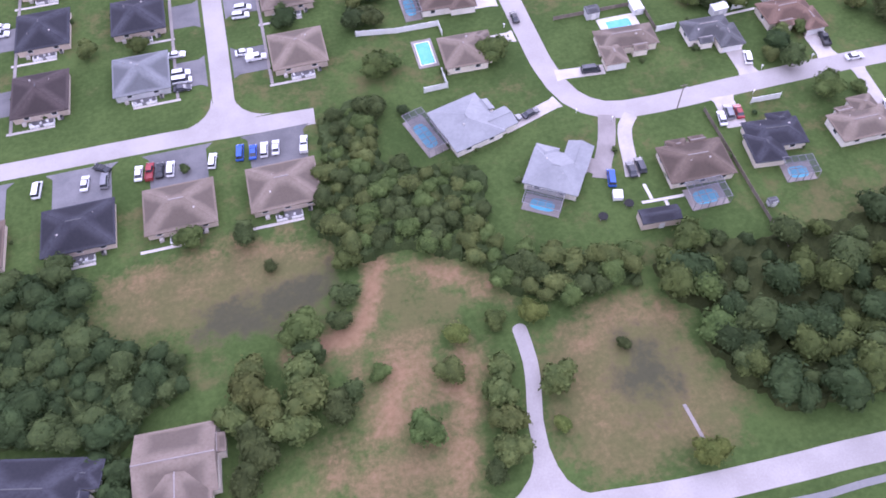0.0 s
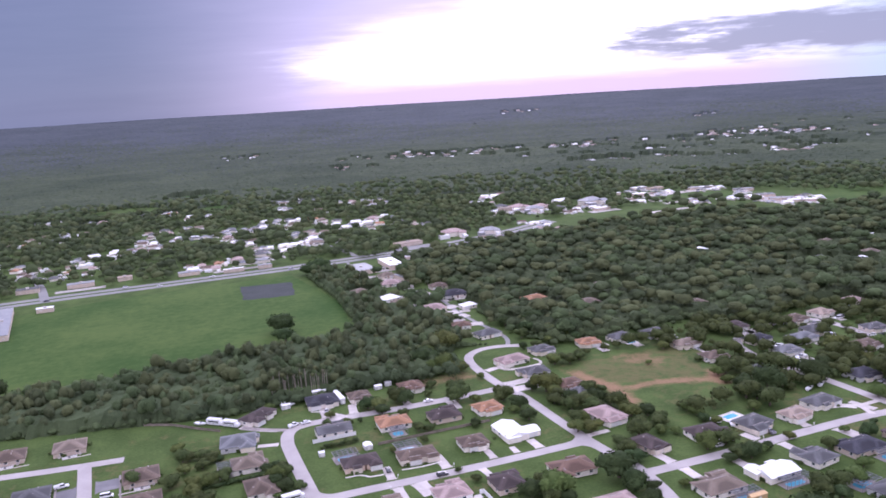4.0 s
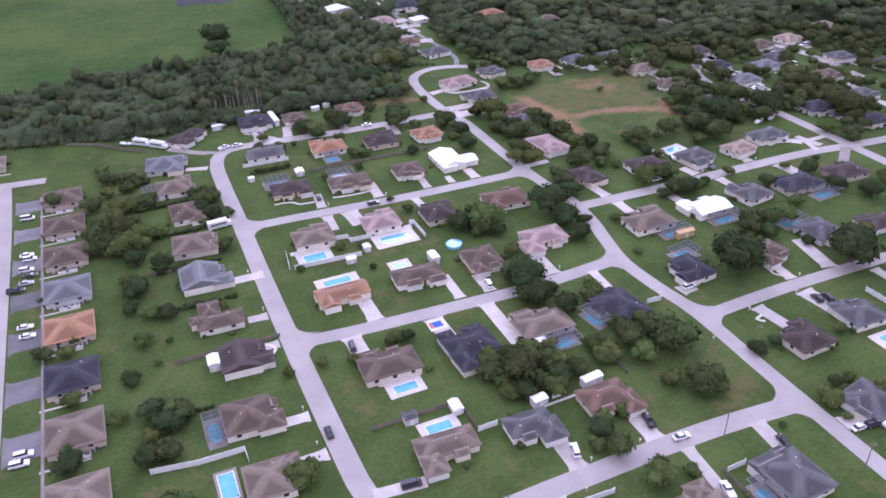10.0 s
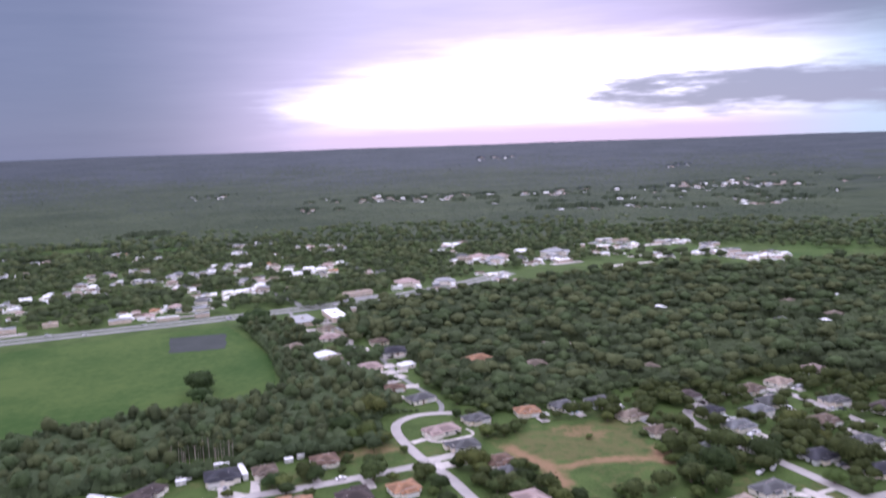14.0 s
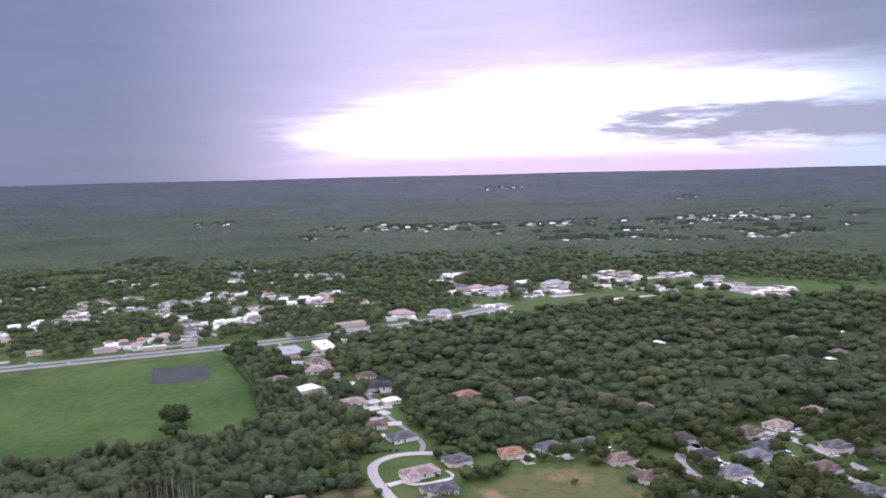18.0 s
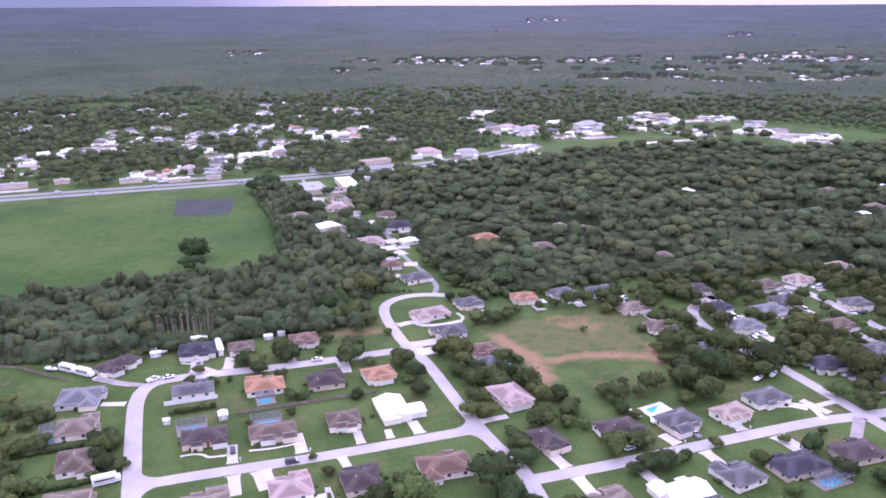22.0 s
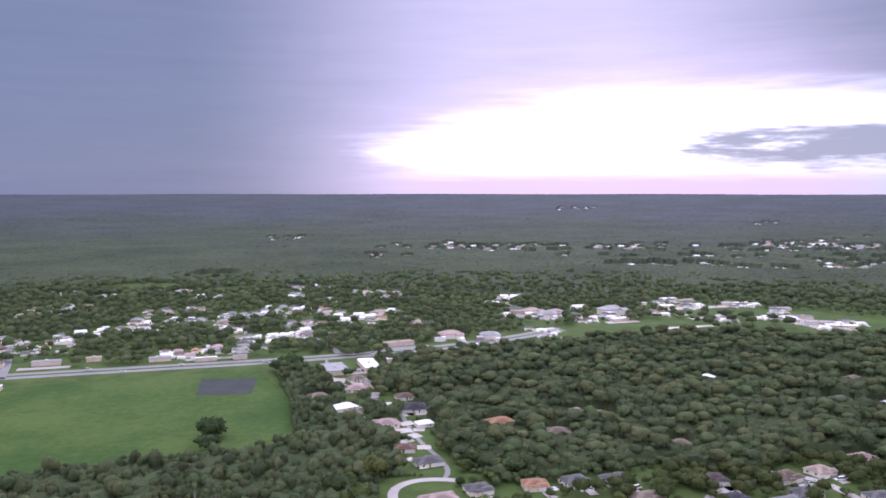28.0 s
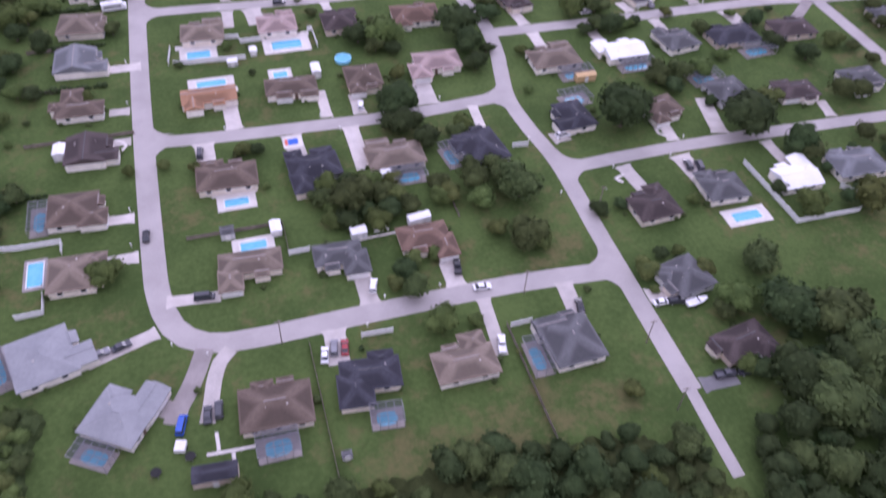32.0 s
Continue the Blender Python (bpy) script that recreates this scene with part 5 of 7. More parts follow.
# ---- pools, cages, fences ----
for a in ((51.3, 231, 0, 12.1, 8.1, 1), (80.3, 230.9, 0, 15.7, 9.4, 1), (53.8, 213.6, 0, 14.3, 6.5, -1), (75.6, 213.6, 0, 7.5, 6.6, -1), (55.4, 156.4, 0, 10.4, 6.0, 1), (57.7, 139.0, 0, 10.7, 6.0, -1),
          (5.4, 142, 0, 5.4, 10.5, 0, (0.38, 0.41), WORN), (189.3, 117.4, 0, 13.5, 6.5), (213, 248.6, 8, 11, 7), (221, 362, 0, 8, 5), (238, 357, 0, 8, 5)):
    pool(*a)
for a in ((5.0, 302.5, 0, 5.5, 10.6), (5.6, 160.8, 0, 4.6, 11.2), (-1.2, 114.2, 17, 5.4, 13), (19.3, 87, 58, 4.8, 8.6), (55.4, 79.6, 0, 8.8, 6), (78.6, 80.6, -6, 7.0, 5.2), (115.6, 87, 0, 4.6, 10), (103, 155, 0, 9.7, 5.6), (117.2, 160.6, 8, 5.0, 9.7),
          (52.1, 291, 0, 10.1, 7.6), (77.3, 286.4, 0, 10.3, 7.4), (79.2, 304, 0, 7, 6.6), (169.6, 191.4, 0, 10.9, 5.4), (191.8, 191.4, 0, 12.6, 5.0), (163.7, 178.6, 6, 9.7, 6.6), (211.0, 179.8, 6, 10.7, 7.3), (238, 190.5, 3, 12, 6)):
    cage(*a)
for pts in ([(-10.7, 153.3), (0.1, 151.6), (11.3, 151.4), (11.4, 147.5)], [(7.8, 133.8), (8.0, 128.4), (1.9, 128.2)], [(43.1, 226.3), (50.6, 226), (66, 225.2)], [(59.2, 238.9), (65.1, 238.4), (65.3, 235.2), (72, 235.1)],
            [(42.6, 236), (41.5, 227)], [(88.6, 238.2), (90, 237.8), (90.2, 227)], [(65.9, 133.4), (71.2, 133.5)], [(78, 103.2), (85.4, 102.9)], [(112.7, 97.2), (118, 97.4)],
            [(200.4, 137.5), (201.4, 111.4), (221.4, 111.1)], [(222.4, 121.4), (226, 116.3)], [(43.2, 312.4), (62.3, 312)], [(136.2, 160.8), (141, 160.4)], [(88.6, 136), (92.5, 136)]):
    fence(pts)
for pts in ([(41, 81.8), (46, 81.5), (50.9, 81.3)], [(43.4, 86.6), (43.5, 84), (43.5, 82.2)], [(46.3, 81), (46.3, 79.6), (46.3, 78)], [(94.8, 134.8), (88.4, 134.6), (84, 134.4)]):
    strip("path", pts, 0.75, PAVER, 0.09, "narrow pale garden walk")
for pts in ([(66, 104), (66, 62)], [(112, 98), (112, 62)], [(41.5, 145), (66, 145), (66, 134)], [(68, 297), (120, 296)], [(-24.1, 372.4), (-11.3, 365.1), (-1.5, 355), (8, 346.5)], [(112, 136), (112, 150)], [(0, 193), (30, 193)], [(-2, 219), (11, 219)], [(-2, 243), (10, 243)]):
    fence(pts, False)

for pts in ([(47.5, 274.6), (52, 274.4), (55, 272.8), (56.4, 270.8), (62, 270.2)], [(69.4, 270.4), (77.7, 269.2), (86, 269.6)], [(50.6, 348.6), (54.6, 346.6), (58, 346.2)], [(25.4, 185), (27.4, 187.6), (26.6, 190), (24.6, 191)], [(184.6, 154.6), (182.4, 157), (183, 160)], [(162, 138.6), (160.4, 140.4), (163.6, 141.6)]):
    strip("path", pts, 0.9, PAVER, 0.085, "narrow pale front walk to a house")
strip("path", [(17.3, 347.2), (25.8, 339), (32.3, 335)], 3.4, CONCRETE, 0.066, "pale concrete driveway beside a street bend")

strip("path", [(42.9, 109.0), (41.1, 104.0), (38.9, 98.9), (36.6, 94.9), (34.8, 90.8)], 4.2, WORN, 0.07, "worn pinkish concrete driveway curving to a metal-roofed house")
strip("path", [(32.9, 95.8), (34.8, 94.3), (36.8, 93.7)], 4.4, WORN, 0.078, "worn concrete parking space beside a house")
strip("path", [(48.6, 107.5), (45.8, 104.3), (44.1, 99.4), (43.0, 93.9), (41.8, 89.3)], 3.4, CONCRETE, 0.074, "pale concrete driveway curving to a brown-roofed house")

# ---- driveways ----
for a in ((33, 228.5, 21.5, 228.5, 4.2), (29, 204.7, 23, 205, 3.4), (29, 189.8, 22.6, 190, 3.2), (29, 156.8, 22.5, 157, 3.4), (29.6, 142.1, 20, 142, 3.6), (33, 116.5, 17.5, 111.2, 3.4), 
          (35.4, 125.2, 48, 124, 3.4), (82.3, 112.6, 82.3, 121.4, 4.4), (104.2, 112.8, 104.2, 121.2, 4.6), (72.2, 107.2, 71.6, 97, 5), (109.2, 107.4, 108, 90, 3.2), (130.4, 107.4, 129.6, 95.5, 4.2)):
    drive(*a)
for a in ((149, 97.8, 154, 97.8, 4), (58.4, 188.4, 58.1, 200.4, 4.6), (48.9, 183.8, 49.2, 171, 5.4), (86.1, 188, 86.3, 202, 3.2), (96.2, 187.4, 96.2, 198, 3.6), (118.2, 187.4, 118.6, 199, 6), (91.8, 182, 91.8, 160, 4.6), (74, 182, 74.6, 170.4, 5.4), (131, 183.5, 130.2, 169, 3)):
    drive(*a)
for a in ((149.3, 161.8, 155, 162.4, 4.4), (185.4, 152.4, 186, 160, 3.6), (201.4, 152.4, 205, 170, 5), (164.8, 145.4, 166.4, 133, 4.4), (183.6, 145.8, 184.8, 133, 6), (241.4, 151.6, 242.8, 160, 3.4), (213, 145.6, 213.4, 134, 3.6)):
    drive(*a)
for a in ((63.1, 257.4, 62.6, 246, 3.8), (71.6, 257.2, 72.6, 246, 6), (63.4, 264.4, 64.4, 276, 3.4), (85.9, 263, 86.2, 276, 4), (105.8, 262, 106.2, 271.6, 3), (116.2, 262, 116.6, 268, 2.6), (126.6, 261.6, 126.4, 270.6, 3.8), (97.6, 256.4, 98.6, 245, 3)):
    drive(*a)
for a in ((56, 338, 57, 350, 5), (68.2, 336.6, 70.4, 348, 4), (94.4, 334, 94, 347, 3.4), (29.6, 319.4, 21, 322, 3), (164.4, 225.4, 163.4, 234.6, 4), (206.4, 225.4, 205, 232.6, 4), (233, 225.2, 233.4, 231, 4), (241.8, 218.6, 243, 206, 6)):
    drive(*a)
for a in ((270.8, 224.6, 268.4, 236, 3.4), (149.6, 262, 160, 262.4, 3), (114, 327.6, 113, 317, 5), (146.6, 325.4, 160, 325, 7), (146.6, 357, 156, 359, 4), (186, 218.8, 187, 204.6, 4), (212, 218.8, 212.6, 206, 4), (165, 219.6, 165, 206, 4)):
    drive(*a)

drive(149.0, 70.6, 158, 70.4, 3.6, ROAD_DARK)
drive(278.4, 218.4, 266, 208, 4, WORN)

# ---- cars ----
n = 0
CARS_SOUTH = ((31.7, 148.5, 88, "black"), (84.1, 117.5, 72, "white"), (110, 110.6, -3, "white"), (106, 118.5, 78, "black"), (42.1, 91, 85, "dark"), (44.5, 91.6, 86, "dark"), (36.7, 89.8, 75, "blue"), (68.8, 100, 78, "white"), (71.2, 101.4, 80, "grey"), (73.6, 101, 80, "red"), (108.8, 92.6, 74, "white"))
CARS_STREETS = ((151.4, 94.8, -2, "white"), (155.2, 94.2, -8, "dark"), (44.3, 124.1, -6, "dark"), (25.1, 114, 20, "dark"), (153, 162.2, 2, "white"), (131.2, 99, 80, "black"), (155.6, 71.6, -4, "dark"), (161, 71, -4, "dark"), (97, 190.6, 78, "white"), (47.6, 178.7, 84, "dark"), (64.2, 272, 86, "dark"))
CARS_NORTH = ((81.8, 258.2, -2, "dark"), (104.3, 332.2, 0, "white"), (39.6, 336, 30, "white"), (45.3, 336.4, 4, "white"), (183.6, 140.4, 80, "dark"), (186.5, 139.1, 80, "dark"), (20.4, 113, 20, "grey"), (166.6, 332, 4, "white"), (156, 325.6, 4, "white"), (57, 344, 80, "silver"))
CARS_WEST_LANE = ((-57.6, 158.8, -4, "white"), (-56.9, 151.4, -2, "white"), (-56.8, 148.6, -2, "white"), (-56.9, 145.9, -2, "dark"), (-38.7, 172.6, -2, "white"), (-40.3, 154.8, -1, "white"), (-37.4, 152, -1, "white"), (-77.2, 124.3, 142, "black"), (-51.6, 119.6, 80, "white"), (-91.9, 121.6, 84, "white"), (-81.1, 120.7, 84, "white"), (-76.6, 120.3, 86, "grey"))
CARS_PADS = ((-68.8, 120.4, 86, "white"), (-66.2, 120.2, 85, "red"), (-63.9, 120, 84, "black"), (-61.4, 119.8, 85, "white"), (-45, 120.4, 83, "blue"), (-42, 119.8, 83, "blue"), (-39.3, 119.8, 83, "white"), (-36.6, 119.8, 83, "white"), (-29.9, 119, 82, "white"), (-103.4, 182.9, -4, "white"), (-103.4, 179.8, -4, "white"))
CARS_WEST_STREET = ((-39.3, 304, -4, "white"), (-39.2, 275.2, -4, "white"), (-39.2, 264.6, -4, "white"), (-39.1, 256, -4, "silver"), (-42.2, 252.4, -4, "dark"), (-39.1, 229.7, -4, "white"), (-39.6, 169.6, -4, "white"), (-55.2, 214.3, -1, "white"), (-38.4, 224.6, -4, "white"), (-38.3, 272, -4, "white"), (-38.1, 260.7, -4, "dark"), (-56.3, 321.6, 4, "white"))
CARS_HIGHWAY = ((-104, 243, 0, "white"), (-106, 252, 0, "white"), (-104.3, 276.6, 2, "white"), (-2.6, 694, -1, "white"), (-30, 708, 1, "white"), (42, 706, 1, "white"), (110, 693, 1, "silver"), (-90, 694, 1, "dark"), (205, 704, 6, "white"))
for row in (CARS_SOUTH, CARS_STREETS, CARS_NORTH, CARS_WEST_LANE, CARS_PADS, CARS_WEST_STREET, CARS_HIGHWAY):
    for x, y, a, c in row:
        car(x, y, a, c, ("sedan", "suv", "sedan", "pickup", "sedan", "suv", "van")[n % 7])
        n += 1

rnd = random.Random(45)
for x, y in ((262, 327), (299, 313), (300, 309), (290, 311), (337, 308), (338, 327), (345, 329), (366, 330), (369, 331), (300, 245), (296, 290), (290, 287), (259, 300), (262, 350), (189, 228), (195, 230), (216, 228), (355, 296), (358, 294), (310, 226)):
    car(x + rnd.uniform(-1, 1), y, rnd.choice((84, 92, 170, 4)), rnd.choice(("white", "white", "silver", "dark", "grey")), rnd.choice(("sedan", "suv", "pickup", "van")))

# ---- small things in the yards ----
t = thing("round_pool", pose(96.9, 217.4, 0), "round above-ground pool with a bright blue liner", "swimming pool")
g = Geo().tube((0, 0, 0), (0, 0, 1.0), 2.7, 2.7, 28)
part("wall", g.mesh("wall", LINER), t, "blue pool wall")
g = Geo()
for i in range(28):
    a0, a1 = i * math.tau / 28, (i + 1) * math.tau / 28
    g.add([(2.5 * math.cos(a0), 2.5 * math.sin(a0), 1.02), (2.82 * math.cos(a0), 2.82 * math.sin(a0), 1.02), (2.82 * math.cos(a1), 2.82 * math.sin(a1), 1.02), (2.5 * math.cos(a1), 2.5 * math.sin(a1), 1.02)], [(0, 1, 2, 3)])
part("rim", g.mesh("rim", LINER), t, "blue top rail")
part("water", Geo().add([(2.5 * math.cos(i * math.tau / 28), 2.5 * math.sin(i * math.tau / 28), 1.012) for i in range(28)], [tuple(range(28))]).mesh("water", WATER), t, "bright blue water")


copy_thing(t, pose(175.7, 298.5, 0))


def shed(x, y, w, d, h=1.9, rot=0, mat=None, wall=None, label="small white garden shed with a pitched roof"):
    t = thing("shed", pose(x, y, 0, 0, 0, rot), label, "shed", "garden sheds")
    rg, wg, cg = roof_piece(0, 0, w, d, h, 0.3, "gable", 0.2)
    part("wall", wg.mesh("wall", wall or STUCCO[4]), t)
    part("roof", rg.mesh("roof", mat or SHINGLE["white"]), t)
    part("door", Geo().box(-0.6, 0.6, -d / 2 - 0.05, -d / 2, 0.05, 1.9).mesh("door", WHITE), t, "white shed door")
    return t


shed(64, 143, 3, 4.4)
shed(51.8, 144, 3.6, 3.2, 2.3, 0, SHINGLE["grey"], None, "small grey-roofed garden shed beside a pool")
shed(86.8, 211.5, 3, 5.2, 2.6, 0, None, None, "white metal carport at the end of a driveway")
shed(68.8, 227.8, 2.6, 3)
shed(61.5, 222.8, 3.4, 2.6)
shed(68.5, 73.9, 2.2, 1.7, 1.4, 0, SHINGLE["grey"], STUCCO[4], "small grey garden shed on a dry lawn")
shed(97, 157.6, 3.4, 3)
shed(42.5, 76.2, 9, 4, 2.5, -4, SHINGLE["charcoal"], STUCCO[2], "long dark-roofed garden shed")
shed(84.4, 135.8, 4.2, 2.8, 2.4, 4)
shed(101, 137, 6.2, 2.6, 2.5, 6)
shed(10, 187.4, 3.4, 5, 2.6, -3, None, None, "white metal-roofed lean-to beside a house")
shed(171.6, 188.6, 7, 3, 2.4, 0, TAN_WOOD, TAN_WOOD, "new yellow pine pool deck shelter")
shed(40.5, 359.4, 4.4, 2.6, 2.2, 5)
shed(56.5, 368.6, 12, 3, 2.8, -2, None, None, "long white metal carport behind a dark-roofed house")
shed(66.6, 357, 2.6, 13, 2.8, 2, None, None, "narrow white metal carport beside a dark-roofed house")
shed(43.8, 298.6, 2.6, 2.2)
shed(63.1, 296.4, 3.6, 4.2)
shed(35.2, 375, 5, 3)
shed(39.8, 364.6, 3, 3)
shed(88, 362, 4, 3)
shed(94, 364, 3.4, 3)
for x, y in ((31.1, 80.1), (37.9, 82.0)):
    t = thing("trampoline", pose(x, y, 0), "round dark trampoline on a lawn", "trampoline")
    part("mat", Geo().tube((0, 0, 0.78), (0, 0, 0.82), 1.1, 1.1, 18).mesh("mat", TYRE), t, "black jumping mat")
    for i in range(5):
        a = i * math.tau / 5
        part("leg", Geo().tube((1.1 * math.cos(a), 1.1 * math.sin(a), 0), (1.1 * math.cos(a), 1.1 * math.sin(a), 0.8), 0.04).mesh("leg", BRONZE), t)
# painted court
t = tagged(new("pavement", Geo().box(-2.9, 2.9, -2.7, 2.7, -0.1, 0.08).mesh("pavement", PAVER)), "small pale sports court with painted keys", "pavement", kind="structure")
t.location = (74, 178.6, 0)
for mat, x0, x1, word in ((BLUE, -1.4, 1.6, "blue"), (RED, -2.3, -1.5, "red")):
    part("painted_area", Geo().box(x0, x1, -1.4, 1.4, 0.08, 0.086).mesh("painted_area", mat), t, f"{word} painted court area")
# motor home on a drive
t = thing("motor_home", pose(25.4, 266.4, 0, 0, 0, 6), "white motor home parked on a drive", "motor home")
part("body", Geo().box(-4.2, 3.0, -1.2, 1.2, 0.5, 3.1).box(3.0, 4.2, -1.1, 1.1, 0.5, 2.0).mesh("body", CARPAINT["white"]), t)
part("window_band", Geo().box(-3.4, 2.4, -1.23, 1.23, 1.7, 2.3).mesh("window_band", GLASS), t, "dark side windows")
part("stripe", Geo().box(-4.1, 2.9, -1.215, 1.215, 1.1, 1.3).mesh("stripe", CARPAINT["grey"]), t, "grey stripe")
part("roof_unit", Geo().box(-1.5, -0.5, -0.5, 0.5, 3.1, 3.4).mesh("roof_unit", WHITE), t)
for wx in (-2.6, 3.2):
    for wy in (-1.05, 1.05):
        part("wheel", WHEEL, t, "", pose(wx, wy, 0.35))
for x, y, a in ((7.2, 356.4, -42), (13.6, 350.4, -44)):
    copy_thing(t, pose(x, y, 0, 0, 0, a))
# boat on a trailer
t = thing("boat", pose(159.8, 92.6, 0, 0, 0, 8), "white motor boat on a trailer beside a house", "boat")
hull = [(-3, 1.0, 0.55), (-1, 1.1, 0.5), (1.2, 0.95, 0.55), (2.5, 0.5, 0.8), (3.2, 0.02, 1.1)]
g = Geo()
for a, b, z in hull:
    g.v += [(a, -b, 1.35), (a, -b * 0.6, z), (a, b * 0.6, z), (a, b, 1.35)]
for i in range(len(hull) - 1):
    k = i * 4
    g.f += [(k, k + 4, k + 5, k + 1), (k + 1, k + 5, k + 6, k + 2), (k + 2, k + 6, k + 7, k + 3), (k + 3, k + 7, k + 4, k)]
g.f.append((0, 1, 2, 3))
part("hull", g.mesh("hull", CARPAINT["white"]), t)
part("windscreen", Geo().box(0.2, 0.3, -0.7, 0.7, 1.35, 1.8).mesh("windscreen", GLASS), t)
part("trailer", Geo().box(-2.6, 3.6, -0.06, 0.06, 0.35, 0.5).box(-1.2, -0.8, -1.1, 1.1, 0.3, 0.55).mesh("trailer", BRONZE), t, "grey metal trailer")
for wy in (-1.1, 1.1):
    part("wheel", WHEEL, t, "", pose(-1, wy, 0.33))
for x, y, a in ((0.6, 359.4, -38), (42.3, 361.2, 4), (203.3, 247.4, 110), (207.5, 241.6, 60), (264.8, 254.8, 20), (272.9, 255.8, 30)):
    copy_thing(t, pose(x, y, 0, 0, 0, a))
# utility trailer behind the blue truck
t = thing("trailer", pose(36.2, 84.6, 0, 0, 0, 75), "white box trailer on a lawn", "trailer")
part("box", Geo().box(-1.2, 1.2, -1.1, 1.1, 0.45, 1.5).mesh("box", WHITE), t)
for wy in (-1.15, 1.15):
    part("wheel", WHEEL, t, "", pose(0, wy, 0.33))
# mailboxes at the kerb
BOX = Geo().box(-0.12, 0.12, -0.28, 0.28, 1.0, 1.3).mesh("box", WHITE)
STAKE = Geo().box(-0.07, 0.07, -0.07, 0.07, 0, 1.0).mesh("post", WHITE)
for x, y in ((28, 159.5), (28, 146), (28.4, 208), (28.4, 231), (36, 111.6), (43.5, 107), (80, 106), (100, 113.6), (86, 113.4), (55.5, 188.8), (84, 188.4), (94, 188), (122, 189), (88.6, 181), (60.4, 257), (66, 265), (88.6, 263), (142.2, 163), (150.4, 160), (142.4, 138), (161.6, 145), (180.4, 145.6), (188.6, 152.6), (209, 225), (236, 225)):
    t = thing("mailbox", pose(x, y, 0, 0, 0, (x * 40) % 360), "white mailbox on a short post by the street", "mailbox", "mailboxes")
    part("box", BOX, t)
    part("post", STAKE, t)
# gazebo-like round bed and grey path by the lane
strip("path", [(30.4, 34.8), (30.8, 31), (31.2, 25.6)], 0.7, WORN, 0.03, "narrow pale path to a round bush")

# ---- trees one by one ----
BIG = ((107.6, 186.5, 8.2, 3), (107, 176, 6.6, 3), (139.9, 225, 8.8, 4), (138.7, 203, 4.6, 3), (172.2, 163, 11, 3), (210.1, 152, 11, 4), (220.7, 140, 6.4, 3), (203, 182, 5.4, 0), (196, 184, 4.8, 0), (84.6, 147, 7.4, 0), (90.2, 138, 4.4, 2), (77.6, 150, 4.6, 0),
       (93, 119.4, 4.2, 3), (93.4, 112.6, 4.4, 0), (119.8, 148, 6.2, 0), (130.4, 140.4, 7.8, 0), (108.7, 143, 3.8, 2), (127.5, 148, 6, 1), (126.3, 122.4, 6.2, 1))
for x, y, r, k in BIG:
    tree(x, y, r, k)
for x, y, r in ((97.2, 102, 5), (22.0, 136, 5.0), (112.6, 224, 7.8), (104, 227, 5.2), (112, 232, 4.4), (112.4, 168, 5.2), (207, 114.8, 5.6), (168.7, 89.4, 6), (178.4, 82.4, 8.6), (188, 78, 8.8), (168.8, 66, 8), (174.2, 57, 9.4),
                (188.3, 66, 8.6), (224.6, 113, 7), (151.6, 104.4, 4.2), (132.6, 73, 3.0), (164.6, 87.6, 3.8), (105, 100.4, 2.4), (164, 70, 4), (17, 212.6, 2.8), (46.3, 171.5, 2.6), (28.2, 174.6, 2.2), (59.8, 176, 3.2)):
    tree(x, y, r)
for x, y, r in ((-0.6, 170, 4.2), (94.4, 337, 5.6), (76, 339, 5.2), (158, 289, 5.4), (165, 284, 5.0), (162, 297, 4.8), (155, 300, 4.4), (174, 303, 4.6), (152.8, 232, 5), (176.7, 270, 5.4), (304.4, 244, 9.6), (168, 252, 7), (183.4, 228, 6), (192.6, 228, 6), (203.7, 217, 2.8), (181, 256, 4.4),
                (201.7, 257, 4.4), (250.4, 266, 9.4), (238, 268, 6.6), (267.8, 280, 10), (276, 264, 9.4), (116.3, 324.6, 6.8), (141, 402, 11), (120.6, 384, 9.4)):
    tree(x, y, r)
for x, y, r in ((2.6, 245.6, 4.8), (-5.7, 234, 5), (-12, 264, 5.4), (-8.6, 287, 5), (24.6, 275.6, 4.6), (26, 291, 4), (24.6, 250, 3.8), (20.2, 294.5, 3.6), (1.6, 217, 4), (-6.9, 206, 3.6), (134, 300, 3.3), (136, 289, 4.4), (136.4, 316, 6.2), (192.7, 214, 5.2),
                (112.2, 349, 3), (245, 192, 5), (246, 207, 4.6), (224, 206, 4), (266.5, 188, 5), (199.6, 250, 3.5), (203, 246, 3), (169.7, 290, 6), (160, 309, 5.6), (44.8, 225, 1.8), (-5.1, 167.3, 4.4), (-10.6, 157.4, 4.4), (-5.2, 157, 3.8)):
    tree(x, y, r)
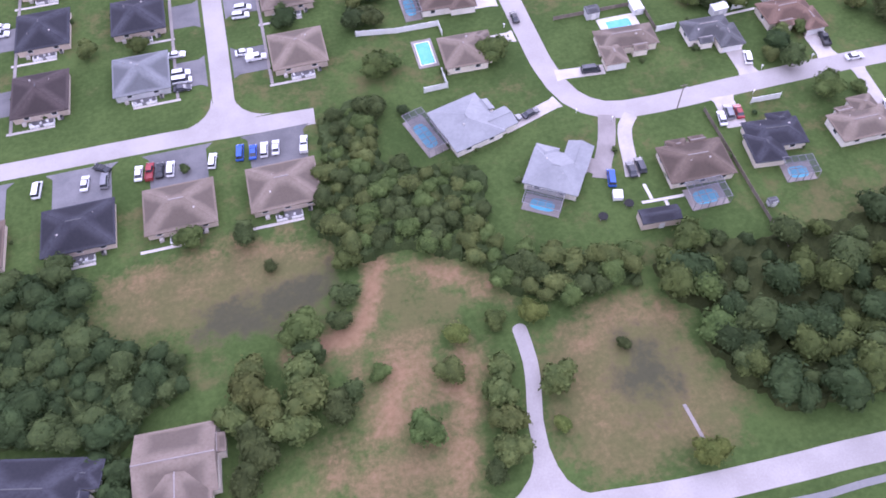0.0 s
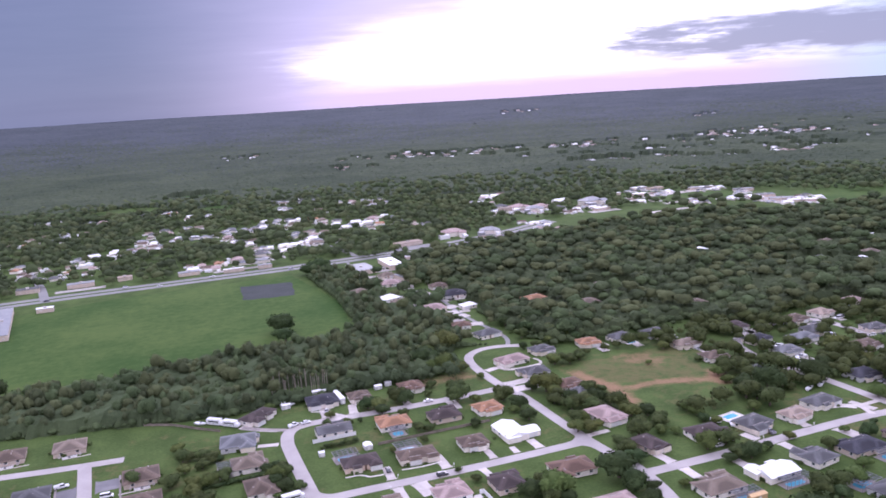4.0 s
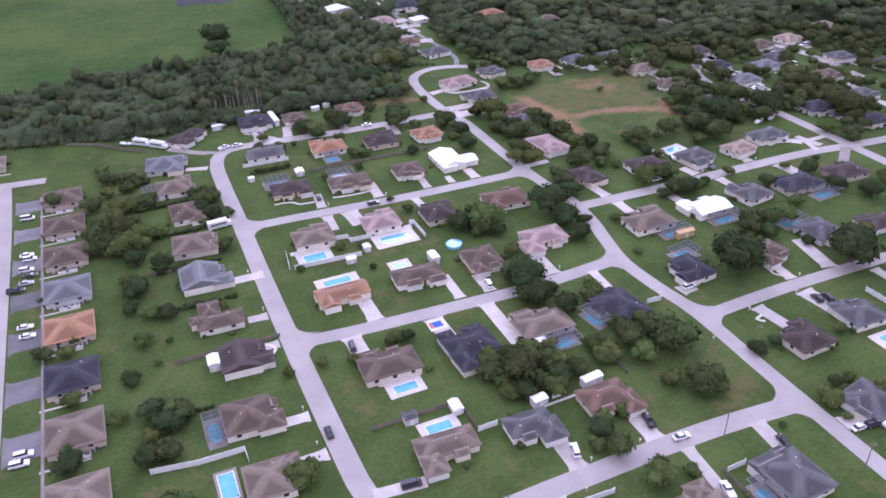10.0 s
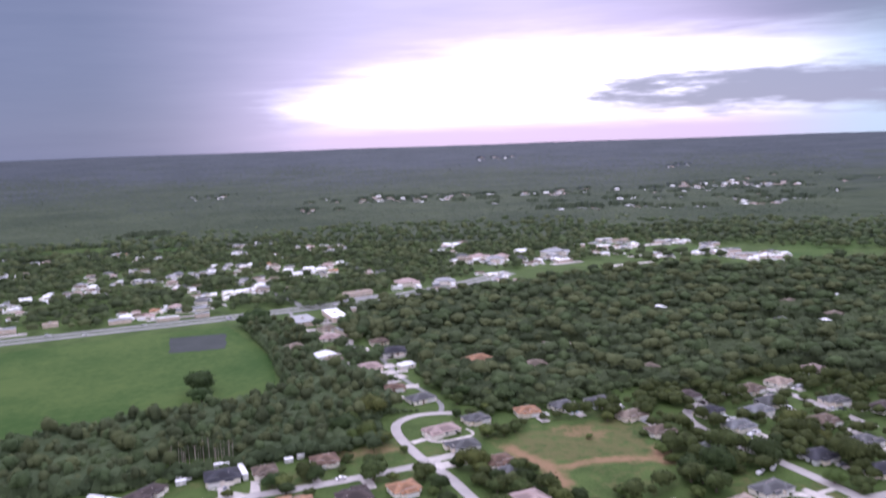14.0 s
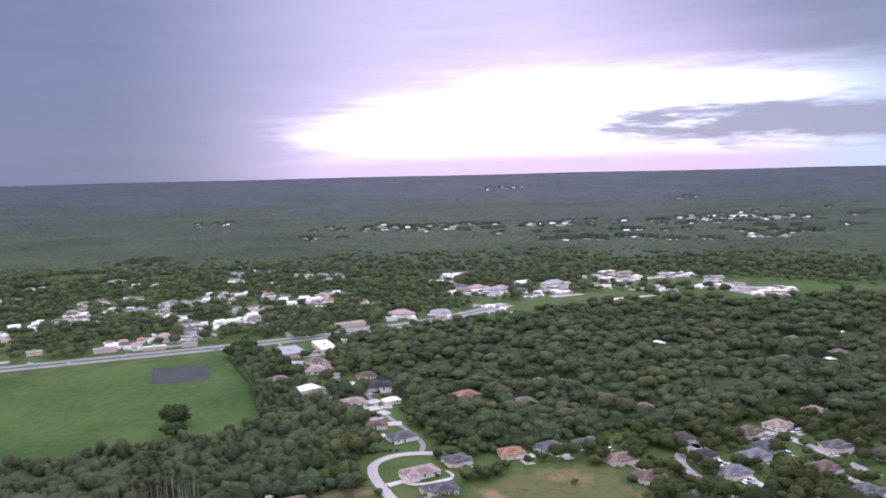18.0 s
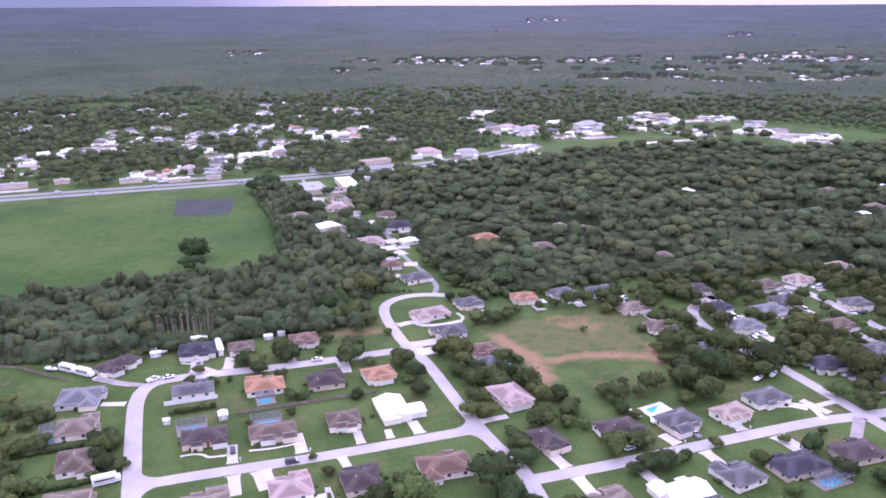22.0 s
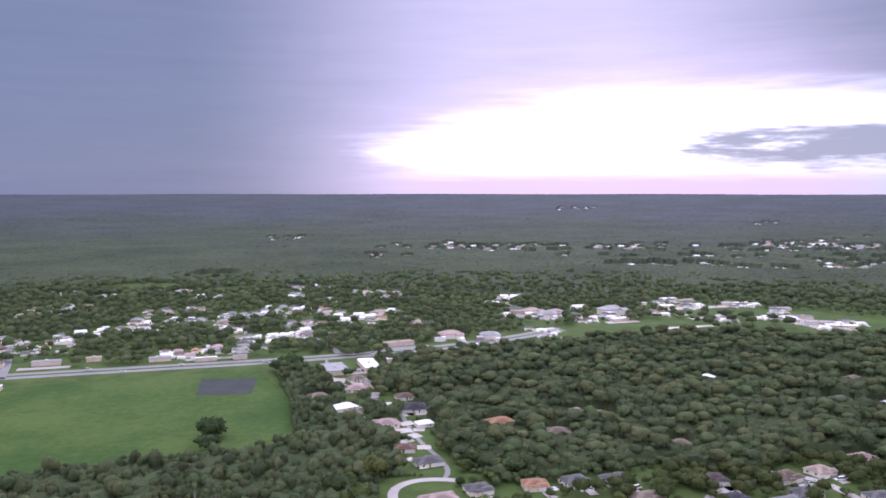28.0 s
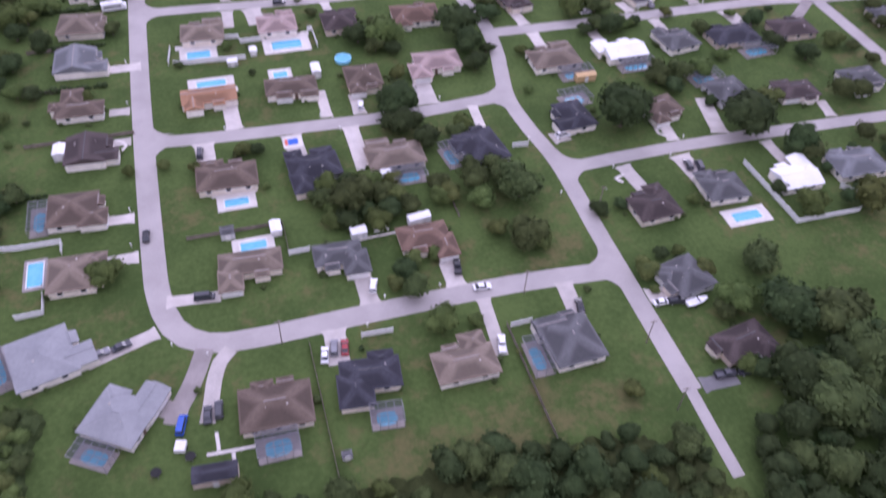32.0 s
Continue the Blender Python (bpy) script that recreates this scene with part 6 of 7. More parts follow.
for x, y, r in ((-8, 262, 6.6), (-1.6, 268.7, 5.4), (-8.3, 239, 4.2), (-3.4, 219, 4), (22.6, 287.6, 4.6), (3.8, 296, 4.4), (-16.4, 266, 4.4), (-16, 300, 5), (-15.6, 283, 4), (-8, 138.4, 5.2), (-4.9, 139.4, 3.6), (-4.9, 123, 1.9),
                (-58.1, 118.6, 1.7), (-66.8, 163.8, 3.4), (-58.3, 97.6, 3.6), (-46.4, 95, 3.6), (-28, 163.2, 4.4), (-34, 211, 3.4), (-11.5, 125, 4.2), (-16, 175, 3), (-12, 190, 3.4), (-9, 224, 3.4), (-3, 283, 3.6), (5, 270, 3.8), (-10, 310, 4), (-80, 165, 3.6), (-79, 212, 4), (-82, 277, 4.8), (-80, 294, 5.4), (-81, 258.5, 4.6), (-86, 308, 4.2), (-58, 254.5, 5), (-58, 279.5, 4.6), (-58.4, 231.6, 4.2), (-27, 187.6, 3.2), (-94, 211.8, 3.2), (-27.6, 209.6, 3.0)):
    tree(x, y, r)
for x, y, r, k in ((-37.9, 68.7, 5, 6), (-49.4, 57.4, 5.4, 5), (-38.6, 53.4, 5.8, 5), (-33.3, 49.5, 4.2, 0), (-53.1, 52.5, 4.4, 5), (-48.8, 44.6, 4.8, 0), (-52.3, 39.8, 4.2, 0), (-49, 61.6, 4.4, 5), (-39, 59, 5, 5), (-42, 47.6, 4.8, 5), (-46.6, 52, 4.8, 8), (-37.6, 64, 3.6, 0), (-49.6, 48, 4.2, 0), (-30.4, 53, 3.4, 0), (-7.6, 59.9, 3.1, 9), (-10.8, 51.9, 3.6, 8), (-18.3, 41.5, 4.3, 2),
                   (-1.2, 50, 3.8, 5), (-3, 45.2, 4.2, 5), (-3, 39.4, 4.2, 5), (-4.4, 34.2, 4.4, 8), (-8, 30.6, 3, 0), (8.4, 45.4, 4.4, 5), (6.8, 36.6, 2.1, 9), (-27.6, 74.6, 3.6, 0), (-29.8, 69, 3, 0), (8, 60.4, 3.6, 9), (0.5, 61, 2.8, 6)):
    tree(x, y, r, k)
for x, y, r, k in ((-26.1, 83, 3.6, 6), (-24.5, 55.6, 2.5, 2), (30.4, 24.2, 3.8, 9), (23.8, 49.6, 1.8, 0), (-35.5, 62.3, 2.3, 0), (-42, 86, 2, 0), (64, 491, 11.5, 3), (62, 471, 7.5, 4), (-96, 452, 9, 3), (128, 660, 12, 3), (118, 655, 9, 3), (46, 69, 5, 2), (40, 64, 4.6, 6), (44, 57, 4.6, 6), (43, 48, 4.8, 6), (46, 40, 4.4, 0)):
    tree(x, y, r, k)

# trees in the yards and between the eastern houses
for x, y, r in ((-7.2, 274.8, 5.7), (-2.6, 262.6, 5), (-5.4, 252.5, 4.5), (-16.9, 274.8, 4.4), (26.6, 287.4, 4.1), (29.4, 274.1, 3.1), (-1.8, 320.7, 4), (-29.4, 310.8, 4.4), (-7.2, 321.4, 3.5), (-11.4, 332, 3.6), (57.2, 337.2, 3.1), (91, 340, 5.9), (80.3, 335.5, 5.2), (120.4, 336.6, 5.9), (124.1, 321, 3.4), (88.2, 302.4, 3.4), (93.2, 300, 2.7), (112.2, 294.7, 3.2), (138.5, 302.8, 5.1), (159.6, 315.4, 8), (148, 267.4, 4.7), (156, 275.8, 3.9), (155.2, 241.2, 4.9), (155.5, 248.1, 4.1), (139.6, 215.2, 6.1), (91.8, 247.8, 2.5), (60.8, 232.6, 2.6), (108.5, 220.5, 4.4), (114.1, 217.5, 4)):
    tree(x, y, r)
for x, y, r in ((107.5, 227.8, 2.8), (111.8, 203.4, 3.4), (104.4, 191.3, 3.6), (181.4, 304.9, 2.7), (145, 211.2, 3.3), (188.7, 216.5, 4.9), (196, 215.4, 5), (183.9, 215, 3.6), (201.3, 216.5, 2.3), (156.4, 207.9, 2.7), (159.5, 204.7, 2.9), (233.6, 261.5, 6.9), (236.2, 249.7, 6.8), (247.5, 291.2, 6.3), (257.4, 263.7, 7.2), (182.2, 246, 2.8), (201.3, 265.8, 3.6), (194.5, 181.7, 4.6), (197.7, 176.4, 4.2), (210.9, 182.5, 4.8), (63.7, 175.8, 2.6), (58, 175.7, 2), (37.7, 175, 2.4), (124.7, 173.3, 3.9), (78.5, 141.4, 3.3), (79.2, 159.9, 2.1), (156.3, 129, 2.3), (158.5, 109, 2.7), (206, 167, 2.7)):
    tree(x, y, r)
for x, y, r in ((222.5, 189.3, 3.6), (217.4, 219.7, 2.9), (241.2, 214.4, 2.5), (63.9, 160.3, 1.4), (151.1, 186.5, 2), (252.6, 182.6, 4.8), (224.1, 162.9, 5.2), (66.9, 216, 1.5), (68, 231.1, 1.8), (71.4, 287.8, 2.1), (88.5, 258.3, 1.7), (0.1, 204.3, 1.4), (-4.2, 194.9, 1.5), (-7.5, 173.8, 4.1), (-7.2, 159.1, 3.3), (-9.4, 164.8, 2.8), (-28.2, 169.2, 2.8), (-25.6, 215.6, 2.2), (32.2, 359.2, 3.8), (-10.1, 322, 4.3), (0.9, 316.2, 3.7), (-3, 311.1, 3.7), (-2.1, 293.8, 4.4), (-7.7, 296.2, 4), (21.6, 281.5, 3.8), (20.9, 271.5, 2.2), (24.9, 297.1, 2.8)):
    tree(x, y, r)
for x, y, r in ((53.2, 328, 2.8), (61.6, 323.5, 3.3), (79.7, 328.5, 4.8), (87.7, 320.4, 3.3), (91.4, 300.8, 2.2), (86.8, 290.6, 2.4), (128.8, 371.1, 7), (127.4, 393.2, 6.2), (133.7, 363, 5.8), (154, 319.7, 4.4), (156.2, 297.6, 3.7), (182.5, 347.4, 5.8), (189.8, 344.1, 4.5), (197, 346.5, 4), (182.5, 301.5, 2.9), (176.6, 285.5, 3.9), (178.4, 278.8, 4.5), (153.2, 276.8, 4.7), (152.9, 264.6, 5.4), (183.3, 267, 4.8), (183.7, 258.6, 4.3), (201.4, 263.2, 3.5), (245.3, 337.6, 4.4), (243, 291.2, 4.3), (239.7, 281.2, 3.9), (236.8, 258.2, 5.6), (226.7, 249.6, 4), (277.8, 277.4, 5.7), (280.8, 270.6, 5.6), (324.5, 339.8, 6.8)):
    tree(x, y, r)
for x, y, r in ((315.7, 287.1, 8.4), (312.2, 276, 7.1), (274.2, 344, 6.4), (292.3, 350.3, 4.8), (293.1, 274.2, 4.7), (287.2, 261.4, 3.3), (250.4, 341.2, 5.6), (283.4, 234, 5.3), (286.9, 223.8, 5.2), (177.1, 249.1, 3.5), (272.9, 309.6, 3.8), (291.6, 322.5, 3.4), (295.6, 336.8, 3.6), (310.1, 305.5, 3.4), (286.6, 307.3, 2.8), (248.5, 312.9, 2.7), (353.9, 313.7, 3.7), (343.5, 282.9, 5.8), (316.1, 267.7, 4.9), (257.7, 214.4, 1.8), (207.7, 263.5, 2.7), (139.3, 348.2, 2.6), (106.9, 339.5, 2.5), (68.1, 325.2, 1.7), (95.4, 122.7, 3.4), (89.3, 115.9, 2.8), (119.6, 139.4, 4.6), (119.9, 128.1, 3.3)):
    tree(x, y, r)
for x, y, r in ((129.7, 120.8, 3.8), (151.4, 98.7, 1.7), (149.3, 128.7, 3.1), (166.7, 101.3, 3.6), (181.3, 99.6, 6.2), (161.6, 71.9, 3.6), (132.5, 72.8, 1.8), (135.2, 103.4, 1.1), (78.9, 95.2, 1.3), (77.3, 99.9, 0.9), (101.6, 123.7, 2.6), (40.6, 97.7, 1), (112.2, 89.8, 1.1), (177.2, 125.7, 2.6), (203, 123.7, 3.1), (163.3, 109.4, 2.1)):
    tree(x, y, r)

# hedgerow trees round the dry lot and along the road through the woods
HEDGEROW = []
rnd = random.Random(21)
for (x0, y0), (x1, y1), n, r in (((267, 340), (252, 280), 9, 4.4), ((240, 268), (204, 258), 6, 3.6), ((176, 300), (178, 276), 5, 3.8), ((180, 348), (206, 352), 5, 3.4), ((215, 352), (258, 350), 6, 3.6)):
    for i in range(n):
        u = i / (n - 1)
        HEDGEROW.append((x0 + (x1 - x0) * u + rnd.uniform(-1.5, 1.5), y0 + (y1 - y0) * u + rnd.uniform(-1.5, 1.5)))
for x, y, r in ((189, 398, 5.0), (196, 406, 6.5), (206, 392, 5.5), (192, 426, 6), (203, 416, 7), (214, 388, 5), (180, 379, 3.2), (187, 377, 3.6), (198, 381, 3.8), (214, 378, 4), (137, 396, 6), (132, 380, 5), (122, 372, 4.5), (140, 408, 6)):
    tree(x, y, r, None, 1.15)
for x, y, r in ((79.9, 154.8, 4.6), (85.6, 155.2, 4.2), (90.7, 154.4, 4.8), (85.9, 147.5, 4.2), (92.7, 148.8, 4.6), (80.1, 145.8, 3.8), (94.6, 141.9, 4.4), (97.8, 148, 3.6), (97.9, 154.2, 3.4), (109.7, 149.5, 4.2), (111.7, 144.5, 4.6), (121.9, 156.3, 3.6), (121.4, 169.4, 3.8), (106.4, 176.6, 3.4), (82.1, 140.6, 4), (77.2, 151.5, 3.6), (88.6, 141.8, 3.8), (100, 142.4, 4.2)):
    tree(x, y, r, None, 0.9)
for i in range(8):
    tree(45.5 + 2.1 * i, 304.5 + (i % 2) * 0.8, 1.5 + 0.2 * (i % 3), (0, 3, 7)[i % 3], 1.0, "hedge bushes")
tree(224, 322, 2.2, 5)
tree(212, 270, 2.8, 0)

# ---- woods round the vacant land: every tree on its own ----


def scatter(poly, gap, seed, keep=1.0):
    """Random points at least gap apart inside a polygon."""
    rng = random.Random(seed)
    xs, ys = [p[0] for p in poly], [p[1] for p in poly]
    out, cells = [], {}
    for _ in range(int((max(xs) - min(xs)) * (max(ys) - min(ys)) / gap ** 2 * 6)):
        x, y = rng.uniform(min(xs), max(xs)), rng.uniform(min(ys), max(ys))
        c = (int(x // gap), int(y // gap))
        if any((x - u) ** 2 + (y - v) ** 2 < gap * gap for i in (-1, 0, 1) for j in (-1, 0, 1) for u, v in cells.get((c[0] + i, c[1] + j), ())):
            continue
        if rng.random() < keep:
            cells.setdefault(c, []).append((x, y))
            out.append((x, y))
    pts = np.array(out)
    return [tuple(p) for p, ok in zip(out, inside(pts[:, 0], pts[:, 1], poly)) if ok]


WOOD_A = [(-26, 124), (-16, 130), (-12, 125), (-13, 108), (-4, 104), (6, 103), (10, 98), (6, 86), (8, 76), (27, 72), (36, 70), (33, 62), (16, 62), (5, 67), (2, 75), (-14, 84), (-23, 82), (-30, 91), (-33, 96), (-27, 104)]
WOOD_B = [(37, 66), (53, 68), (64, 66), (90, 67), (113, 65.5), (127, 63.5), (140, 58), (142.5, 48), (143, 36), (110, 27), (68, 27), (49, 28), (43, 36), (40, 45), (42, 53), (36, 58)]
WOOD_C = [(-130, 98), (-100, 97), (-86, 98), (-81, 90), (-81, 80), (-70, 74), (-60.5, 69), (-62, 63), (-72, 57), (-75.4, 40), (-79, 40), (-79.5, 53), (-86, 57.5), (-130, 62)]
WOOD_G = [(152, 58), (166, 60), (176, 68), (198, 66), (216, 62), (210, 26), (150, 28), (149, 46)]


def woods(name, points, size, mat, lobes, leaves, seed, label, variants=12, lift=0.75, level=1, squash=0.85, leaf=0.17, heads=1):
    """Many crowns joined into one piece of woodland."""
    rng = np.random.default_rng(seed)
    kinds = [crown_arrays(rng, lobes, leaves, squash, leaf, level, heads) for _ in range(variants)]
    kinds = [(v, t[v[t][:, :, 2].max(1) > -0.16 * squash], q) for v, t, q in kinds]     # the shaded underside of a closed wood is left out
    V, T, Q, k = [], [], [], 0
    for x, y in points:
        v, t, q = kinds[rng.integers(variants)]
        a, r = rng.uniform(0, math.tau), size * rng.choice((0.6, 0.75, 0.9, 1.05, 1.2, 1.4)) * rng.uniform(0.9, 1.1)
        c, s = math.cos(a), math.sin(a)
        w = rng.uniform(0.8, 1.2)
        V.append(np.stack([(v[:, 0] * c - v[:, 1] * s) * r * w + x, (v[:, 0] * s + v[:, 1] * c) * r + y, (v[:, 2] + lift) * r * rng.uniform(0.8, 1.1) + float(rise(np.hypot(x, y)))], 1))
        T.append(t + k)
        Q.append(q + k)
        k += len(v)
    ob = new(name, mesh_from(name, np.concatenate(V), np.concatenate(T), np.concatenate(Q), mat))
    return tagged(ob, label, "woods", kind="stuff")


for poly, gap, seed, kinds_ in ((WOOD_A, 2.9, 3, ("lime", "oak", "olive")), (WOOD_B, 4.4, 5, ("dark", "oak", "dark", "lime")), (WOOD_G, 5.2, 8, ("dark", "dark", "oak"))):
    spots = scatter(poly, gap, seed)
    for i, kind in enumerate(kinds_):
        woods("thicket", spots[i::len(kinds_)], gap * 0.98, LEAF[kind], 16, 300, seed + i, "%s round the vacant land" % {"lime": "light green bushes", "olive": "olive-green bushes", "oak": "mid-green trees", "dark": "dense dark green trees"}[kind], variants=8, heads=3, leaf=0.11)
woods("hedgerow", HEDGEROW, 3.9, LEAF["oak"], 14, 170, 71, "row of green trees round the dry lot and along the wood road", variants=8, lift=0.9)


def clear_of(points, spots):
    s = np.array(spots)
    return [p for p in points if (np.hypot(s[:, 0] - p[0], s[:, 1] - p[1]) > s[:, 2]).all()]


def with_yards(points, spots, reach=26.0, half=9.0):
    """Drops the points that would fill the open yards on the street side (south-west) of the given houses."""
    p, keep_ = np.array(points), np.ones(len(points), bool)
    for x, y in spots:
        dx, dy = p[:, 0] - x, p[:, 1] - y
        along, across = dx * 0.26 + dy * 0.966, dx * 0.966 - dy * 0.26
        keep_ &= ~((np.abs(across) < half) & (along > -reach) & (along < 8))
    return p[keep_].tolist()


spots = scatter(WOOD_C, 2.7, 7)
for i, kind in enumerate(("dark", "oak", "dark")):
    woods("thicket", spots[i::3], 3.3, LEAF[kind], 18, 260, 27 + 3 * i, "tangled thicket of green trees beside the vacant land", variants=8, heads=3, leaf=0.10, squash=0.75)
HOMES = [(o.location.x, o.location.y, 11.0) for o in scene.objects if o.type == "EMPTY" and o.name.split(".")[0] in ("house", "duplex")]
TRAIL = [(x, y, 2.4) for x, y in ((180, 398), (182, 410), (182, 422), (181, 434), (180, 445), (180, 459), (180, 473), (181, 487), (182, 500), (183, 513), (183, 526), (180, 537), (176, 548), (172, 560), (168, 572), (163, 590), (158, 610), (156, 626), (156, 642), (158, 660))]
TRAIL += [(x, y - 7, 8.0) for x, y in ((168, 446), (169, 420), (170, 496), (194, 516), (147, 543), (233, 475), (166, 577), (136, 564), (190, 480), (194, 546), (152, 515), (172, 607))] + [(161, 645, 20), (190, 650, 22)]
TRAIL += [(x, y, 10.0) for x, y in ((179, 405), (178, 420), (175, 436), (176, 450), (177, 464), (174, 478), (182, 490), (189, 502), (180, 522), (176, 536), (173, 552), (168, 570), (160, 590), (156, 608), (157, 622))]
GLADE = [(40, 379, 7), (48, 379, 8), (57, 377, 8), (64, 375, 5)]
WOOD_D = [(-150, 440), (-55, 440), (-2, 450), (103, 455), (112, 470), (118, 560), (116, 650), (150, 655), (155, 600), (150, 520), (160, 480), (178, 450), (152, 410), (133, 384), (118, 367), (60, 366), (17, 364), (-26, 374), (-60, 384), (-150, 400)]
WOOD_E = [(205, 690), (240, 665), (300, 690), (457, 700), (540, 698), (590, 676), (620, 644), (770, 624), (760, 430), (560, 330), (410, 320), (380, 370), (330, 350), (290, 380), (225, 379), (196, 400), (192, 460), (190, 520), (205, 560), (200, 610)]
WOOD_F = [(149, 402), (172, 397), (190, 398), (203, 384), (230, 380), (212, 440), (206, 560), (206, 636), (149, 640), (150, 520), (160, 480)]
FRONTS = [(o.location.x, o.location.y - 3, 9.0) for o in scene.objects if o.type == "EMPTY" and o.name.split(".")[0] == "house"]
RURAL = [(o.location.x, o.location.y) for o in scene.objects if o.type == "EMPTY" and o.name.split(".")[0] == "house" and o.location.y > 380]
spots = clear_of(with_yards(scatter(WOOD_F, 5.6, 12), RURAL + [(190, 645), (161, 640), (214, 660), (176, 655)], 32, 11), FRONTS + [(x, y, w if w > 9 else min(w, 5)) for x, y, w in TRAIL])
for i in range(3):
    woods("far_woods", spots[i::3], 4.8, WOODLAND[i], 14, 170, 91 + i, "trees between the houses along the wood road", lift=0.95)
belt = clear_of(with_yards(scatter(WOOD_D, 4.0, 11), RURAL + [(161, 640)], 28, 9), HOMES + TRAIL + GLADE)
for i, word in enumerate(("dark green", "olive-green", "mid-green")):
    woods("far_woods", belt[i::3], 3.3, WOODLAND[i], 14, 84, 21 + i, "belt of %s trees along the meadow" % word, squash=1.55, lift=1.75, heads=2, leaf=0.14)
pts = clear_of(with_yards(scatter(WOOD_E, 7.4, 13), RURAL + [(190, 645), (214, 660), (240, 715), (293, 750)], 32, 10), [(x, y, 9) for x, y, _ in HOMES] + TRAIL + [(262, 446, 10)])
for i, word in enumerate(("dark green", "olive-green", "mid-green")):
    woods("far_woods", pts[i::3], 6.3, WOODLAND[i], 16, 62, 31 + i, "large dense wood of %s oaks" % word, squash=0.74, lift=1.1, heads=2, leaf=0.15)
EAST = [(150, 300), (330, 385), (420, 330), (480, 300), (520, 140), (290, 100), (240, 90), (210, 60), (150, 40), (230, 150), (270, 180), (290, 250), (240, 262), (180, 260)]
LANES = [(281, y, 8) for y in range(130, 300, 8)] + [(x, 220, 8) for x in range(150, 330, 8)] + [(x, 148, 8) for x in range(146, 300, 8)] + [(353, y, 8) for y in range(265, 350, 8)] + [(277, y, 6) for y in range(296, 340, 6)]
LANES += [(x, y, 7) for x in range(186, 250, 7) for y in range(268, 348, 7)]
LANES += [(x + 0.6 * (y - 92), y, 7) for x in range(196, 236, 6) for y in range(84, 112, 6)]     # open lawn behind the white fence
east = clear_of(scatter(EAST, 5.8, 17, 0.95), [(x + 1, y - 2, 8.6) for x, y, _ in HOMES] + [(x + 3, y - 12, 5.0) for x, y, _ in HOMES] + LANES)
woods("far_woods", [p for p in east if p[1] > 135], 3.9, LEAF["oak"], 14, 120, 24, "scattered green trees between the eastern houses", lift=0.9)
woods("thicket", [p for p in east if p[1] <= 135], 3.8, LEAF["dark"], 16, 380, 28, "thicket of dark green trees at the end of the street", variants=8, heads=2, leaf=0.11)

SKIRT_E = [(196, 374), (210, 371), (330, 371), (350, 384), (330, 402), (290, 398), (230, 396), (196, 404)]
SKIRT_W = [(-20, 366), (40, 362), (118, 360), (128, 352), (137, 366), (138, 384), (146, 404), (130, 392), (116, 374), (60, 372), (0, 372)]
for poly, seed in ((SKIRT_E, 54), (SKIRT_W, 55)):
    spots = clear_of(scatter(poly, 4.6, seed), [(x, y, 8.5) for x, y, _ in HOMES] + [(66.6, 357, 6), (56.5, 368.6, 7), (88, 362, 4), (94, 364, 4), (10, 356, 9), (41.5, 358, 5)] + GLADE)
    woods("thicket", spots, 3.6, WOODLAND[0 if seed == 55 else 2], 14, 150, seed, "green trees at the edge of the woods behind the houses", lift=0.8)
EDGE = []
for poly in (WOOD_D, WOOD_E, WOOD_F):
    for (x0, y0), (x1, y1) in zip(poly, poly[1:] + poly[:1]):
        n = int(math.hypot(x1 - x0, y1 - y0) / 3.2)
        EDGE += [(x0 + (x1 - x0) * i / n, y0 + (y1 - y0) * i / n) for i in range(n)]
EDGE = clear_of(EDGE, [(x, y, 9) for x, y, _ in HOMES] + [(x, y, 4) for x, y, _ in TRAIL] + [(172, 391, 9), (160, 391, 8), (181, 400, 6), (150, 385, 7)] + GLADE)
woods("undergrowth", EDGE, 2.5, WOODLAND[2], 10, 60, 57, "bushes along the edge of the woods", lift=0.5)

# slender pale-stemmed trees at the belt's open edge
rng = np.random.default_rng(33)
SLIM = []
for i in range(3):
    V, T, Q = crown_arrays(rng, 14, 150, 1.3, 0.16, 1, 3)
    SLIM.append(mesh_from("crown", V * 1.8 + np.array([0.2, 0.1, 12.2]), T, Q, WOODLAND[(1, 2, 0)[i]]))
STEM = Geo().tube((0, 0, -0.1), (0.1, 0.05, 5.5), 0.20, 0.16, 7).tube((0.1, 0.05, 5.5), (0.2, 0.1, 11.5), 0.16, 0.08, 7).tube((0.14, 0.07, 8), (1.1, 0.5, 10.4), 0.07, 0.03, 5).tube((0.12, 0.06, 7.4), (-0.8, -0.4, 9.8), 0.07, 0.03, 5).mesh("trunk", PALE_BARK)
rnd = random.Random(14)
for i in range(30):
    k = rnd.uniform(0.72, 1.15)
    t = thing("slender_tree", pose(37 + 0.95 * i + rnd.uniform(-1.3, 1.3), 376 - 0.08 * i + rnd.uniform(-3.0, 8.5), 0, rnd.uniform(-2, 2), rnd.uniform(-2, 2), rnd.uniform(0, 360)) @ Matrix.Diagonal((k, k, k, 1)), "slender tall tree with a bare pale trunk at the wood's edge", "tree", "slender trees at the wood's edge")
    part("trunk", STEM, t, "bare pale grey trunk")
    part("crown", SLIM[i % 3], t)

